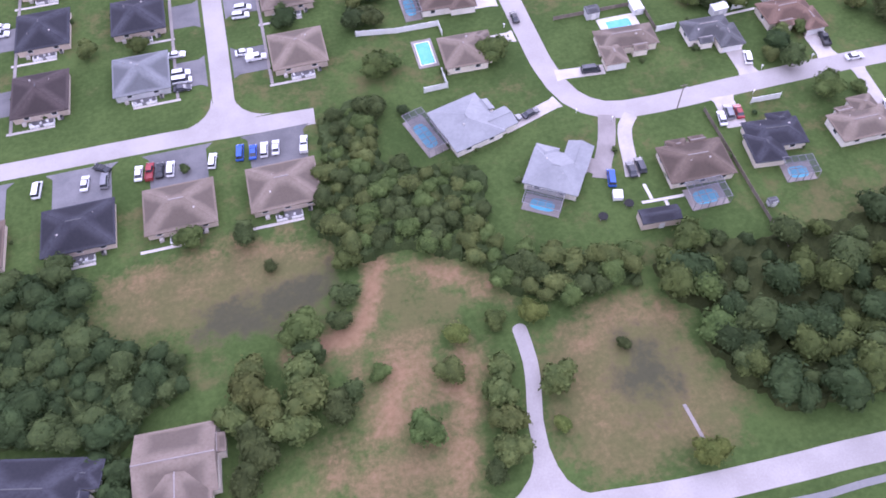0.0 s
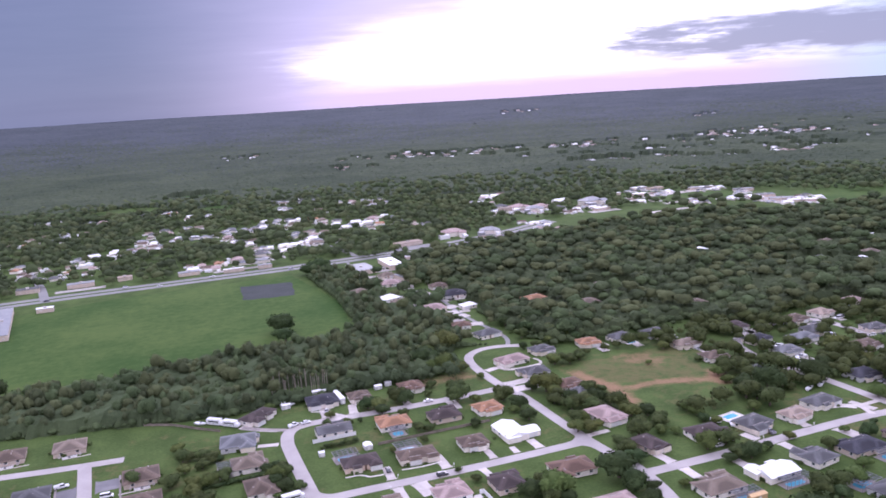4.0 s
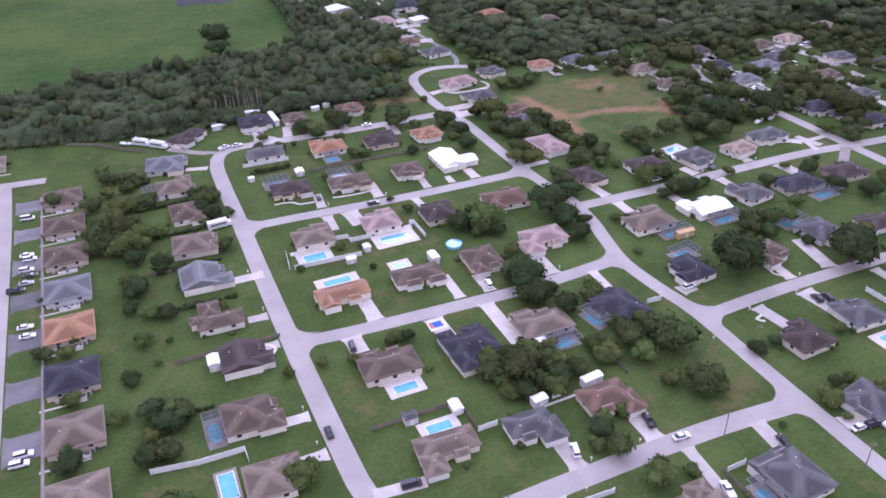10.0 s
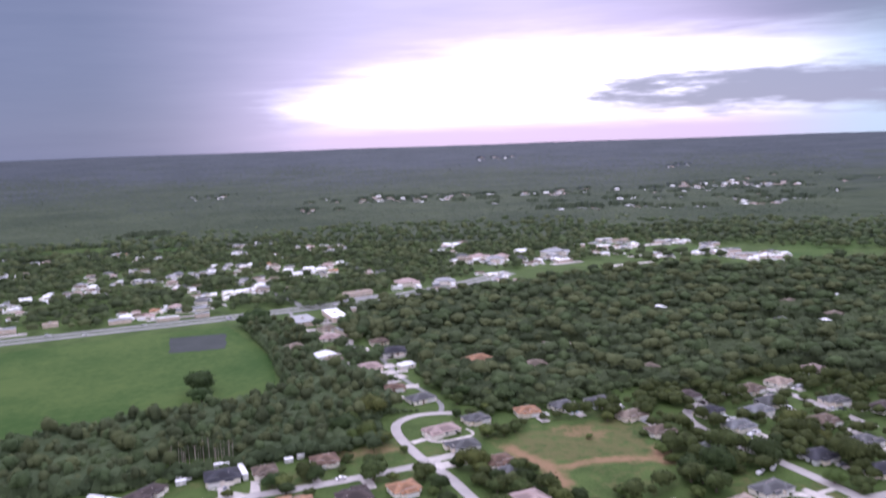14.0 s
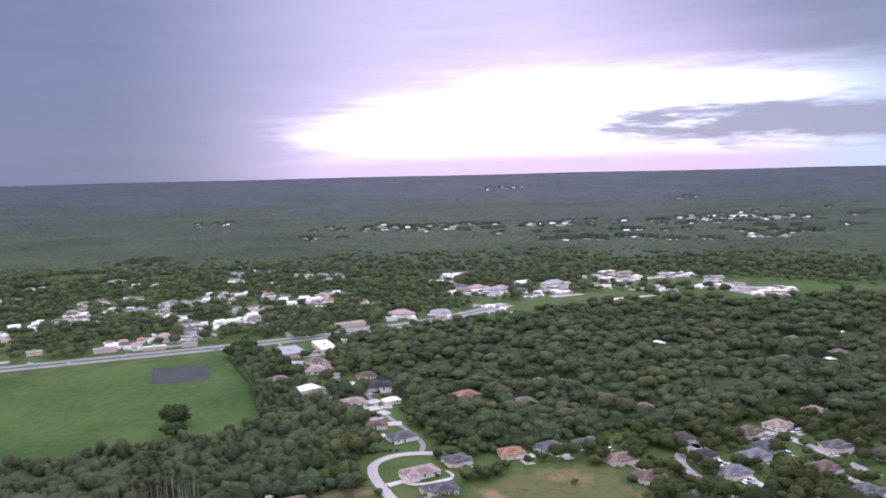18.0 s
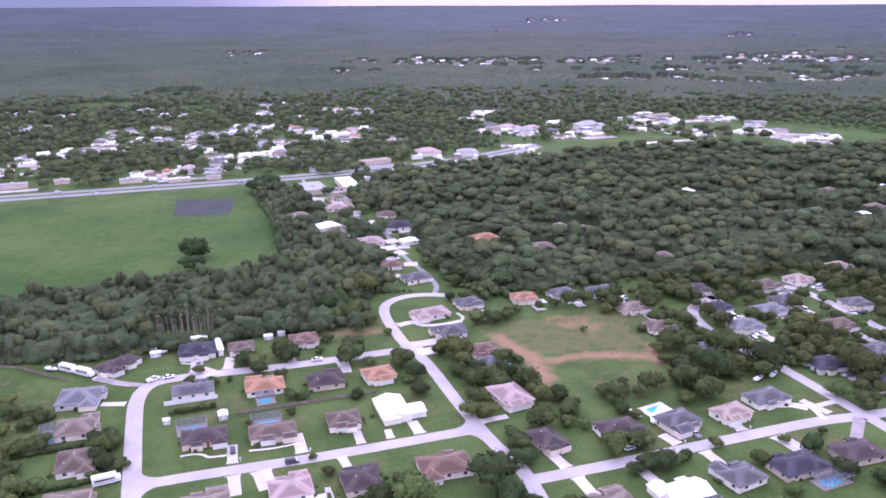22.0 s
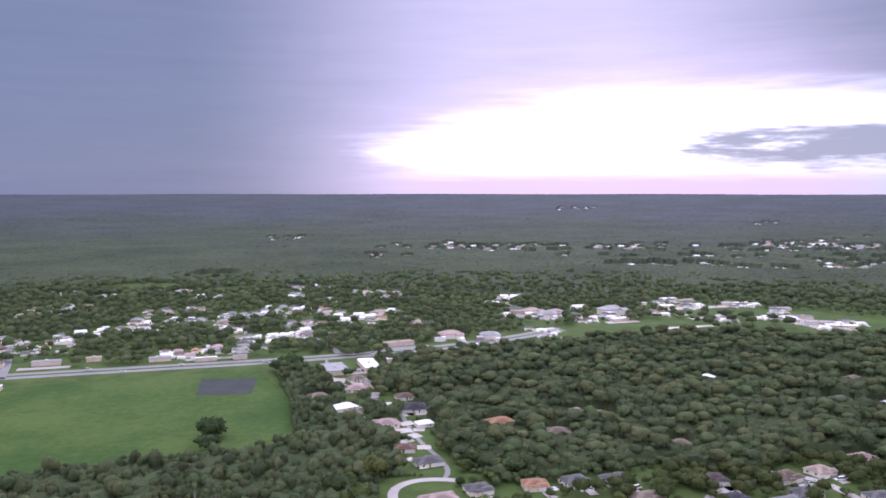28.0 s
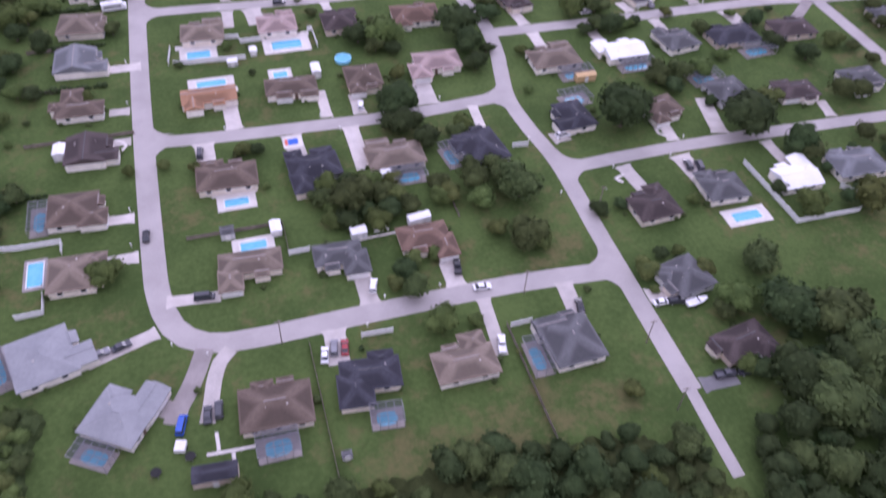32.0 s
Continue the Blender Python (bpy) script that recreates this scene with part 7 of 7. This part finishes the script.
# understorey that closes the wood's floor
for poly, seed, step, low_, spread, mat in ((WOOD_D, 51, 3.2, 4.2, 3.2, WOODLAND[0]), (WOOD_E, 52, 3.2, 4.2, 3.0, WOODLAND[0]), (WOOD_A, 58, 1.3, 1.0, 1.5, LEAF["oak"]), (WOOD_B, 59, 1.6, 0.7, 1.5, LEAF["oak"]), (WOOD_C, 60, 1.4, 0.9, 1.6, LEAF["oak"])):
    xs, ys = [p[0] for p in poly], [p[1] for p in poly]
    ux, uy = np.meshgrid(np.arange(min(xs), max(xs), step), np.arange(min(ys), max(ys), step))
    r_ = np.random.default_rng(seed)
    ux, uy = ux + r_.normal(0, step * 0.22, ux.shape), uy + r_.normal(0, step * 0.22, uy.shape)
    uz = np.where(inside(ux.ravel(), uy.ravel(), poly).reshape(ux.shape), low_ + spread * r_.random(ux.shape), -2.0)
    for x, y, w in HOMES + TRAIL + GLADE:
        uz = np.where(np.hypot(ux - x, uy - y) < w + 1, -2.0, uz)
    n_ = np.arange(ux.size).reshape(ux.shape)
    uq = np.stack([n_[:-1, :-1], n_[:-1, 1:], n_[1:, 1:], n_[1:, :-1]], -1).reshape(-1, 4)
    uq = uq[uz.ravel()[uq].max(1) > 0]
    tagged(new("undergrowth", mesh_from("undergrowth", np.stack([ux, uy, uz], -1).reshape(-1, 3), np.zeros((0, 3), int), uq, mat)), "dense dark green undergrowth beneath the wood's crowns", "undergrowth", kind="stuff")

# shrubs along the walls and in the beds of the near houses
rnd = random.Random(9)
spots = []
for o in list(scene.objects):
    if o.type == "EMPTY" and o.name.split(".")[0] in ("house", "duplex") and o.location.y < 420:
        for _ in range(5 if o.name.startswith("house") else 3):
            a, r = rnd.uniform(0, math.tau), rnd.uniform(6.6, 8.8)
            spots.append((o.location.x + r * math.cos(a), o.location.y + r * math.sin(a) * 0.85))
PAVED = [(v.co.x, v.co.y, 3.2) for o in scene.objects if o.type == "MESH" and o.name.split(".")[0] == "road" for v in o.data.vertices if v.co.y < 420]
PAVED += [(o.location.x, o.location.y, 6.0) for o in scene.objects if o.type == "EMPTY" and o.name.split(".")[0] in ("swimming_pool", "pool_cage")]
PAVED += [(o.location.x, o.location.y, 3.4) for o in scene.objects if o.type == "EMPTY" and o.name.split(".")[0] in ("car", "van", "pickup_truck", "shed")]
PAVED += [(sum(v.co.x for v in o.data.vertices) / 12, sum(v.co.y for v in o.data.vertices) / 12, 4.5) for o in scene.objects if o.name.split(".")[0] == "driveway" and o.type == "MESH"]
HEDGE = []
for x0, x1, y in ((-4, 26, 291.6), (-6, 24, 267.8), (-2, 8, 316), (2, 24, 243.6), (4, 24, 219.2), (-4, 9, 170.5)):
    HEDGE += [(x0 + 1.5 * i, y + 0.25 * (i % 3)) for i in range(int((x1 - x0) / 1.5))]
woods("hedge", clear_of(HEDGE, [(x, y, 7) for x, y, _ in HOMES]), 1.5, LEAF["dark"], 8, 60, 63, "dark green hedges between the western plots", lift=0.5, leaf=0.16)
woods("shrubs", clear_of(spots, PAVED), 1.15, LEAF["oak"], 6, 24, 61, "dark green shrubs planted round the houses", lift=0.35, level=0, leaf=0.22)

# timber poles along the south street
for x, y in ((119.5, 106.4), (142.2, 84.8), (140.6, 66.3), (60, 106.2), (150.2, 130)):
    t = thing("utility_pole", pose(x, y, 0), "grey timber utility pole with a short crossarm beside the street", "pole", "utility poles")
    part("pole", Geo().tube((0, 0, -0.2), (0, 0, 8.5), 0.14, 0.10, 8).mesh("pole", WOODGREY), t)
    part("crossarm", Geo().box(-0.9, 0.9, -0.06, 0.06, 7.9, 8.05).mesh("crossarm", WOODGREY), t)
    part("lamp_arm", Geo().tube((0, 0, 6.8), (0.9, 0, 7.2), 0.035, 0.035, 6).box(0.8, 1.2, -0.1, 0.1, 7.14, 7.26).mesh("lamp_arm", BRONZE), t, "pale metal lamp arm")

# ---- the far side of the highway: houses under trees ----
rnd = random.Random(77)
FAR_ROOFS = ("taupe", "grey", "white", "pink", "brown", "metal", "orange", "blue_grey")
FAR_V, FAR_F, FAR_M = [], [], []


def far_house(x, y, s, k, rot):
    """Adds one distant house, with a wing and a driveway, to the joined suburb."""
    m = pose(x, y, float(rise(math.hypot(x, y))), 0, 0, rot) @ Matrix.Diagonal((s, s, s, 1))
    rg, wg, _ = roof_piece(0, 0, 14, 10, 3.0, 0.4, "hip" if k % 2 else "gable")
    rg2, wg2, _ = roof_piece(4.5, -6, 5, 5, 2.95, 0.4, "gable")
    slab = Geo().box(2.4, 6.8, -17, -8.6, -0.1, 0.08)
    van, hut = Geo().box(3.2, 5.6, -15 + k % 3, -10.4 + k % 3, 0.3, 2.1), Geo().box(-9 - k % 4, -5.4, -11, -7 + k % 3, 0, 2.6)
    for g, slot in ((rg, k), (rg2, k), (wg, 8), (wg2, 8), (slab, 9), (van, 2), (hut, (2, 5, 8, 2)[k % 4])):
        n = len(FAR_V)
        FAR_V.extend(tuple(m @ Vector(p)) for p in g.v)
        FAR_F.extend(tuple(i + n for i in f) for f in g.f)
        FAR_M.extend([slot] * len(g.f))


SUBURB = [(-330, 790), (-150, 760), (-60, 745), (80, 742), (150, 745), (260, 765), (330, 780), (420, 860), (420, 1000), (330, 1120), (50, 1200), (-180, 1270), (-480, 1320)]
homes = []
for x, y in [p for p in scatter(SUBURB, 17, 31, 0.9) if math.sin(p[0] / 31 + 2 * math.sin(p[1] / 47)) + math.sin(p[1] / 38 + p[0] / 90) > 1.15]:
    homes.append((x, y - 7, 10))
    far_house(x, y, rnd.uniform(0.6, 0.95), rnd.choice((0, 1, 4, 7, 0, 1, 4, 3, 2, 5, 6)), rnd.choice((0, 90, 180, 270)) + rnd.uniform(-12, 12))
for x, y, s, k in ((293.9, 757, 1.6, 3), (331, 745, 1.4, 5), (432, 877, 1.5, 3), (443, 852, 1.4, 5), (410, 866, 1.2, 0), (460, 868, 1.2, 3), (522, 850, 2.0, 5), (470, 842, 1.1, 1), (500, 890, 1.2, 2), (420, 900, 1.2, 1), (380, 850, 1, 4), (540, 880, 1.1, 0)):
    far_house(x, y, s, k, rnd.uniform(-20, 20))
    homes.append((x, y, 12 * s))
CLUSTERS_WEST = ((-73, 1170), (-128, 1232), (27, 1200), (67, 1130), (204, 1203), (230, 1192), (178, 1124), (150, 1005), (4, 947), (36, 955), (67, 921), (91, 967), (115, 957), (114, 776), (169, 879), (167, 818), (151, 825), (223, 884), (264, 941), (287, 1078), (320, 1085), (-30, 899), (-2, 899), (-55, 886), (86, 875), (108, 831), (228, 1062), (42, 750))
CLUSTERS_EAST = ((450, 1009), (469, 1022), (423, 961), (414, 879), (424, 843), (456, 861), (506, 825), (471, 809), (398, 731), (394, 773), (323, 711), (333, 697), (634, 918), (656, 909), (587, 829), (643, 869), (696, 865), (720, 855), (624, 776), (671, 772), (717, 802), (693, 718), (696, 688), (737, 714))
CLUSTERS_FAR = ((834, 1380), (860, 1368), (909, 1373), (919, 1342), (987, 1355), (1005, 1303), (1013, 1257), (1082, 1226), (1248, 1283), (1346, 1238))
for row, n, w in ((CLUSTERS_WEST, 6, 19), (CLUSTERS_EAST, 5, 15), (CLUSTERS_FAR, 5, 22)):
    for x, y in row:
        for _ in range(n):
            u, v = x + rnd.uniform(-w, w), y + rnd.uniform(-w, w)
            far_house(u, v, rnd.uniform(0.45, 0.82), rnd.choice((2, 3, 5, 2, 0, 4, 1, 5, 7)), rnd.uniform(-25, 25))
            homes.append((u, v - 6, 8))
for x, y, n, w in ((1771, 3480, 7, 60), (2021, 2440, 3, 25), (1571, 1732, 9, 70), (1552, 1632, 8, 70), (1480, 1700, 8, 60), (1640, 1650, 7, 60), (1179, 1808, 6, 60), (1100, 1800, 5, 50),
                   (781, 1868, 6, 60), (594, 1987, 4, 60), (453, 1704, 3, 30), (342, 2355, 4, 50), (700, 1900, 4, 50), (640, 1890, 3, 40), (880, 1890, 4, 40), (1900, 1700, 8, 120), (1250, 1240, 5, 60)):
    for _ in range(int(n * 1.6)):
        u, v = x + rnd.uniform(-w, w) * 1.9, y + rnd.uniform(-w, w) * 1.6
        far_house(u, v, 0.8 * (1 + math.hypot(u, v) / 6000), rnd.choice((1, 2, 5, 0, 3)), rnd.uniform(-20, 20))
        homes.append((u, v, 9))
for i in range(70):
    x = rnd.uniform(700, 1750)
    y = 1640 - 0.33 * (x - 600) + rnd.choice((0, 180, 330)) + rnd.uniform(-40, 40)
    far_house(x, y, rnd.uniform(0.6, 0.95), rnd.choice((1, 2, 5, 7, 0)), rnd.uniform(-20, 20))
    homes.append((x, y, 9))


me = bpy.data.meshes.new("far_houses")
me.from_pydata(FAR_V, [], FAR_F)
for m in [SHINGLE[r] for r in FAR_ROOFS] + [STUCCO[1], CONCRETE]:
    me.materials.append(m)
me.polygons.foreach_set("material_index", FAR_M)
tagged(new("far_houses", me), "distant low houses with pale roofs, driveways and vans among trees", "houses", kind="stuff")


def hall(x, y, w, d, h, rot, mat, label):
    """A flat-roofed shop or shed with a parapet, a front band of windows and a roof unit."""
    t = thing("commercial_building", pose(x, y, 0, 0, 0, rot), label, "building", "buildings along the highway")
    h *= 0.8
    part("wall", Geo().box(-w / 2, w / 2, -d / 2, d / 2, -0.2, h).mesh("wall", STUCCO[2]), t)
    g = Geo().box(-w / 2 - 0.2, w / 2 + 0.2, -d / 2 - 0.2, d / 2 + 0.2, h, h + 0.25)
    part("roof", g.mesh("roof", mat), t)
    for i in range(max(2, int(w / 5))):
        part("window", WINDOW, t, "", pose(-w / 2 + (i + 0.5) * w / max(2, int(w / 5)), -d / 2 - 0.03, 1.7))
    part("roof_unit", Geo().box(-1.2, 1.2, -1, 1, h + 0.25, h + 1.3).mesh("roof_unit", CONCRETE), t)
    return t


hall(190, 650, 13, 36, 5, 0, SHINGLE["white"], "bright white metal-roofed warehouse by the highway")
hall(161, 645, 18, 30, 4.5, 4, SHINGLE["metal"], "pale flat-roofed shop by the highway")
hall(214, 668, 12, 16, 5, 0, SHINGLE["white"], "white flat-roofed shop by the highway")
hall(24, 728, 18, 8, 4, 3, SHINGLE["metal"], "pale flat-roofed shop beyond the highway")
hall(62, 716, 18, 4, 4, 2, SHINGLE["white"], "long white canopy beyond the highway")
hall(90, 716, 12, 6, 4, 2, SHINGLE["metal"], "pale flat-roofed shop beyond the highway")
hall(-30, 744, 12, 7, 4, 6, SHINGLE["tan"], "tan flat-roofed shop beyond the highway")
hall(-66, 738, 22, 8, 4.5, 3, SHINGLE["metal"], "long pale flat-roofed store beyond the highway")
hall(-108, 742, 18, 9, 4.5, 0, SHINGLE["grey"], "grey flat-roofed store beyond the highway")
hall(236, 735, 28, 10, 4.5, 8, SHINGLE["tan"], "low tan shop beyond the highway")
for i in range(4):
    hall(-157 + 14.5 * i, 612 + 4 * i, 11.5, 88, 5, 4, SHINGLE["metal"], "long pale metal-roofed shed beside the meadow")
hall(-88, 656, 12, 6, 4, 0, SHINGLE["white"], "small white hut at the meadow's corner")
hall(185, 590, 16, 20, 4.5, 10, SHINGLE["metal"], "pale flat-roofed store among trees")
for x, y, w, d, r, m in ((612, 872, 30, 16, 0, "white"), (664, 908, 44, 12, 10, "tan"), (697, 870, 26, 20, -10, "metal"), (712, 752, 34, 22, -30, "blue_grey"), (702, 716, 44, 20, -30, "metal"), (590, 900, 30, 12, 0, "white"), (628, 782, 46, 18, 12, "metal"), (650, 927, 36, 14, 5, "white"), (716, 866, 34, 14, 8, "white"), (732, 812, 40, 14, -20, "metal"), (506, 800, 34, 14, 8, "white"), (512, 834, 24, 14, 4, "tan"), (708, 690, 50, 16, -30, "white"), (690, 745, 24, 40, -30, "white")):
    hall(x, y, w * 0.62, d * 0.62, 4, r, SHINGLE[m], "far pale flat-roofed shop in a retail park")
for x, y, w, d, c in ((-66, 726, 40, 9, ROAD), (70, 725, 50, 8, ROAD), (178, 640, 46, 20, ROAD), (240, 722, 46, 14, HIGHWAY), (700, 735, 40, 90, ROAD), (640, 860, 110, 16, CONCRETE), (558, 742, 60, 10, CONCRETE), (620, 790, 60, 10, CONCRETE), (505, 792, 40, 14, CONCRETE)):
    g = Geo().box(-w / 2, w / 2, -d / 2, d / 2, -0.1, 0.07)
    o = tagged(new("pavement", g.mesh("pavement", c)), "pale paved car park beside shops", "pavement", kind="structure")
    o.location = (x, y, 0)
homes += [(192, 645, 30), (160, 655, 22), (214, 668, 14), (24, 728, 18), (62, 716, 18), (90, 716, 14), (-30, 744, 16), (-66, 738, 26), (-108, 742, 18), (236, 735, 20)]
pts = clear_of(with_yards(scatter([(-560, 730), (-150, 722), (150, 722), (190, 690), (240, 728), (430, 790), (600, 800), (600, 960), (420, 1060), (330, 1160), (50, 1260), (-180, 1340), (-560, 1420)], 7.8, 41, 0.95), [(x, y + 6) for x, y, w in homes if math.hypot(x, y) < 1300], 26, 5.5), homes + [(645, 880, 60), (106, 1221, 32), (-33, 1280, 52), (49, 902, 20), (395, 800, 22)])
for i in range(3):
    woods("far_woods", pts[i::3], 5.7, WOODLAND[i], 10, 30, 45 + i, "trees between the houses beyond the highway", level=0, leaf=0.2)
pts = clear_of(scatter([(560, 720), (780, 690), (1000, 700), (1000, 1000), (600, 1000)], 16, 43, 0.6), [(x, y, 40) for x, y in ((612, 872), (664, 908), (640, 845), (697, 870), (716, 800), (712, 752), (702, 716), (645, 880), (690, 800))] + [(800, 710, 110)])
woods("far_woods", pts, 7, WOODLAND[0], 9, 6, 26, "trees round the far retail park", level=1)

# crowns that can still be told apart beyond the last houses
arc = [math.radians(a) for a in range(-32, 57, 4)]
FRINGE = [(1080 * math.sin(a), 1080 * math.cos(a)) for a in arc] + [(1420 * math.sin(a), 1420 * math.cos(a)) for a in reversed(arc)]
pts = np.array([p for p in scatter(FRINGE, 11, 47) if (p[1] > 1180 or p[0] > 560 or (p[0] > 300 and p[1] > 1160 - 0.74 * (p[0] - 330))) and (p[0] > 770 or p[1] > 800)])
keep = np.ones(len(pts), bool)
for x, y, s in homes + [(106, 1221, 30), (-33, 1290, 55), (82, 1420, 36), (800, 710, 140)]:
    d = math.hypot(x, y)
    along, across = (pts[:, 0] * x + pts[:, 1] * y) / d - d, (pts[:, 0] * y - pts[:, 1] * x) / d
    keep &= ~((np.abs(across) < s * 1.1) & (along > -60) & (along < 12))
pts = pts[keep].tolist()
for i in range(3):
    woods("far_woods", pts[i::3], 6.6, WOODLAND[i], 9, 12, 81 + i, "tree crowns of the forest beyond the last houses", level=0, lift=0.7, leaf=0.25)

# ---- unbroken forest out to the horizon ----
rng = np.random.default_rng(5)
rr = 780 * np.exp(np.linspace(0, math.log(4850 / 780), 300))
aa = np.radians(np.concatenate([np.linspace(-62, -29, 30), np.linspace(-28.8, 50, 620), np.linspace(51, 112, 50)]))            # clockwise from +y
A, R = np.meshgrid(aa, rr)
R = R + rng.normal(0, 0.0016, R.shape) * R
A = A + rng.normal(0, 0.0006, A.shape)
FX, FY = np.sin(A) * R, np.cos(A) * R
H = 9 + 2.4 * rng.random(A.shape) + 1.6 * np.sin(FX / 90 + 2 * np.sin(FY / 130)) * np.cos(FY / 110) + 0.00012 * R * rng.normal(0, 0.6, A.shape)
open_ = np.zeros(A.shape, bool)
low = np.zeros(A.shape, bool)
for x, y, s in homes:
    if y > 1050 or x > 560:
        d = math.hypot(x, y)
        along, across = (FX * x + FY * y) / d - d, (FX * y - FY * x) / d
        low |= (np.abs(across) < s * 1.25) & (along > -75) & (along < 14)
for x, y, w in ((640, 860, 150), (800, 710, 150), (106, 1221, 36), (-33, 1290, 60), (82, 1420, 40), (470, 860, 110)):
    open_ |= np.hypot(FX - x, FY - y) < w
H = np.where(low, 0.12 * H + 0.6, H)
H = H * np.clip(0.30 + (R - 1250) / 320, 0.30, 1.0)     # below the single crowns
edge_n = np.maximum.reduce([np.clip((FY - 1180) / 120, 0, 1), np.where(FX > 300, np.clip((FY + 0.74 * (FX - 330) - 1160) / 80, 0, 1), 0), np.clip((FX - 560) / 150, 0, 1), np.clip((-520 - FX) / 100, 0, 1)])
edge_e = np.maximum.reduce([np.clip((FX - 770) / 100, 0, 1), np.clip((FY - 800) / 120, 0, 1), np.clip(-FX / 50, 0, 1)])
k = np.minimum(edge_n, edge_e)                         # the wood's edge rises step by step
H = np.where(open_ | (k <= 0), -3.0, H * k)
FZ = H + rise(np.hypot(FX, FY))
ny, nx = A.shape
idx = np.arange(nx * ny).reshape(ny, nx)
Q = np.stack([idx[:-1, :-1], idx[1:, :-1], idx[1:, 1:], idx[:-1, 1:]], -1).reshape(-1, 4)
Q = Q[FZ.ravel()[Q].max(1) - rise(np.hypot(FX, FY)).ravel()[Q].max(1) > -2.5]
# canopy colours pass into bluer, paler ones far out: painted distance haze
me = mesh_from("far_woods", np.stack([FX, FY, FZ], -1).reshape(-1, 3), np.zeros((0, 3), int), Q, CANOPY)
me.materials.append(HAZED_CANOPY[0])
me.materials.append(HAZED_CANOPY[1])
me.materials.append(HAZED_CANOPY[2])
haze_band = (R.ravel()[Q].mean(1) - 1500) / 620 + rng.normal(0, 0.55, len(Q)) + 0.5 * np.sin(FX.ravel()[Q].mean(1) / 170) * np.sin(FY.ravel()[Q].mean(1) / 240)
me.polygons.foreach_set("material_index", np.clip(haze_band, 0, 3).astype(np.int32))
tagged(new("far_woods", me), "unbroken dark green forest reaching the horizon, tinted with painted haze", "woods", kind="stuff")

# the last of the country before the horizon, its haze painted as blue-grey
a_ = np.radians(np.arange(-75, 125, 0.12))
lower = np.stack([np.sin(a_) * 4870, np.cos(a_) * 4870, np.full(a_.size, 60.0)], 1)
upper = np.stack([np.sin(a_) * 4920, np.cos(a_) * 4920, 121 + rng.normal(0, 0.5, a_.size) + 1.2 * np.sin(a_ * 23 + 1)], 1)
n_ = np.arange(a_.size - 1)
tagged(new("backdrop", mesh_from("backdrop", np.concatenate([lower, upper]), np.zeros((0, 3), int), np.stack([n_, n_ + a_.size, n_ + 1 + a_.size, n_ + 1], 1), HAZED_DISTANCE)), "distant wooded country at the horizon, blue-grey with painted haze", "backdrop", kind="structure")
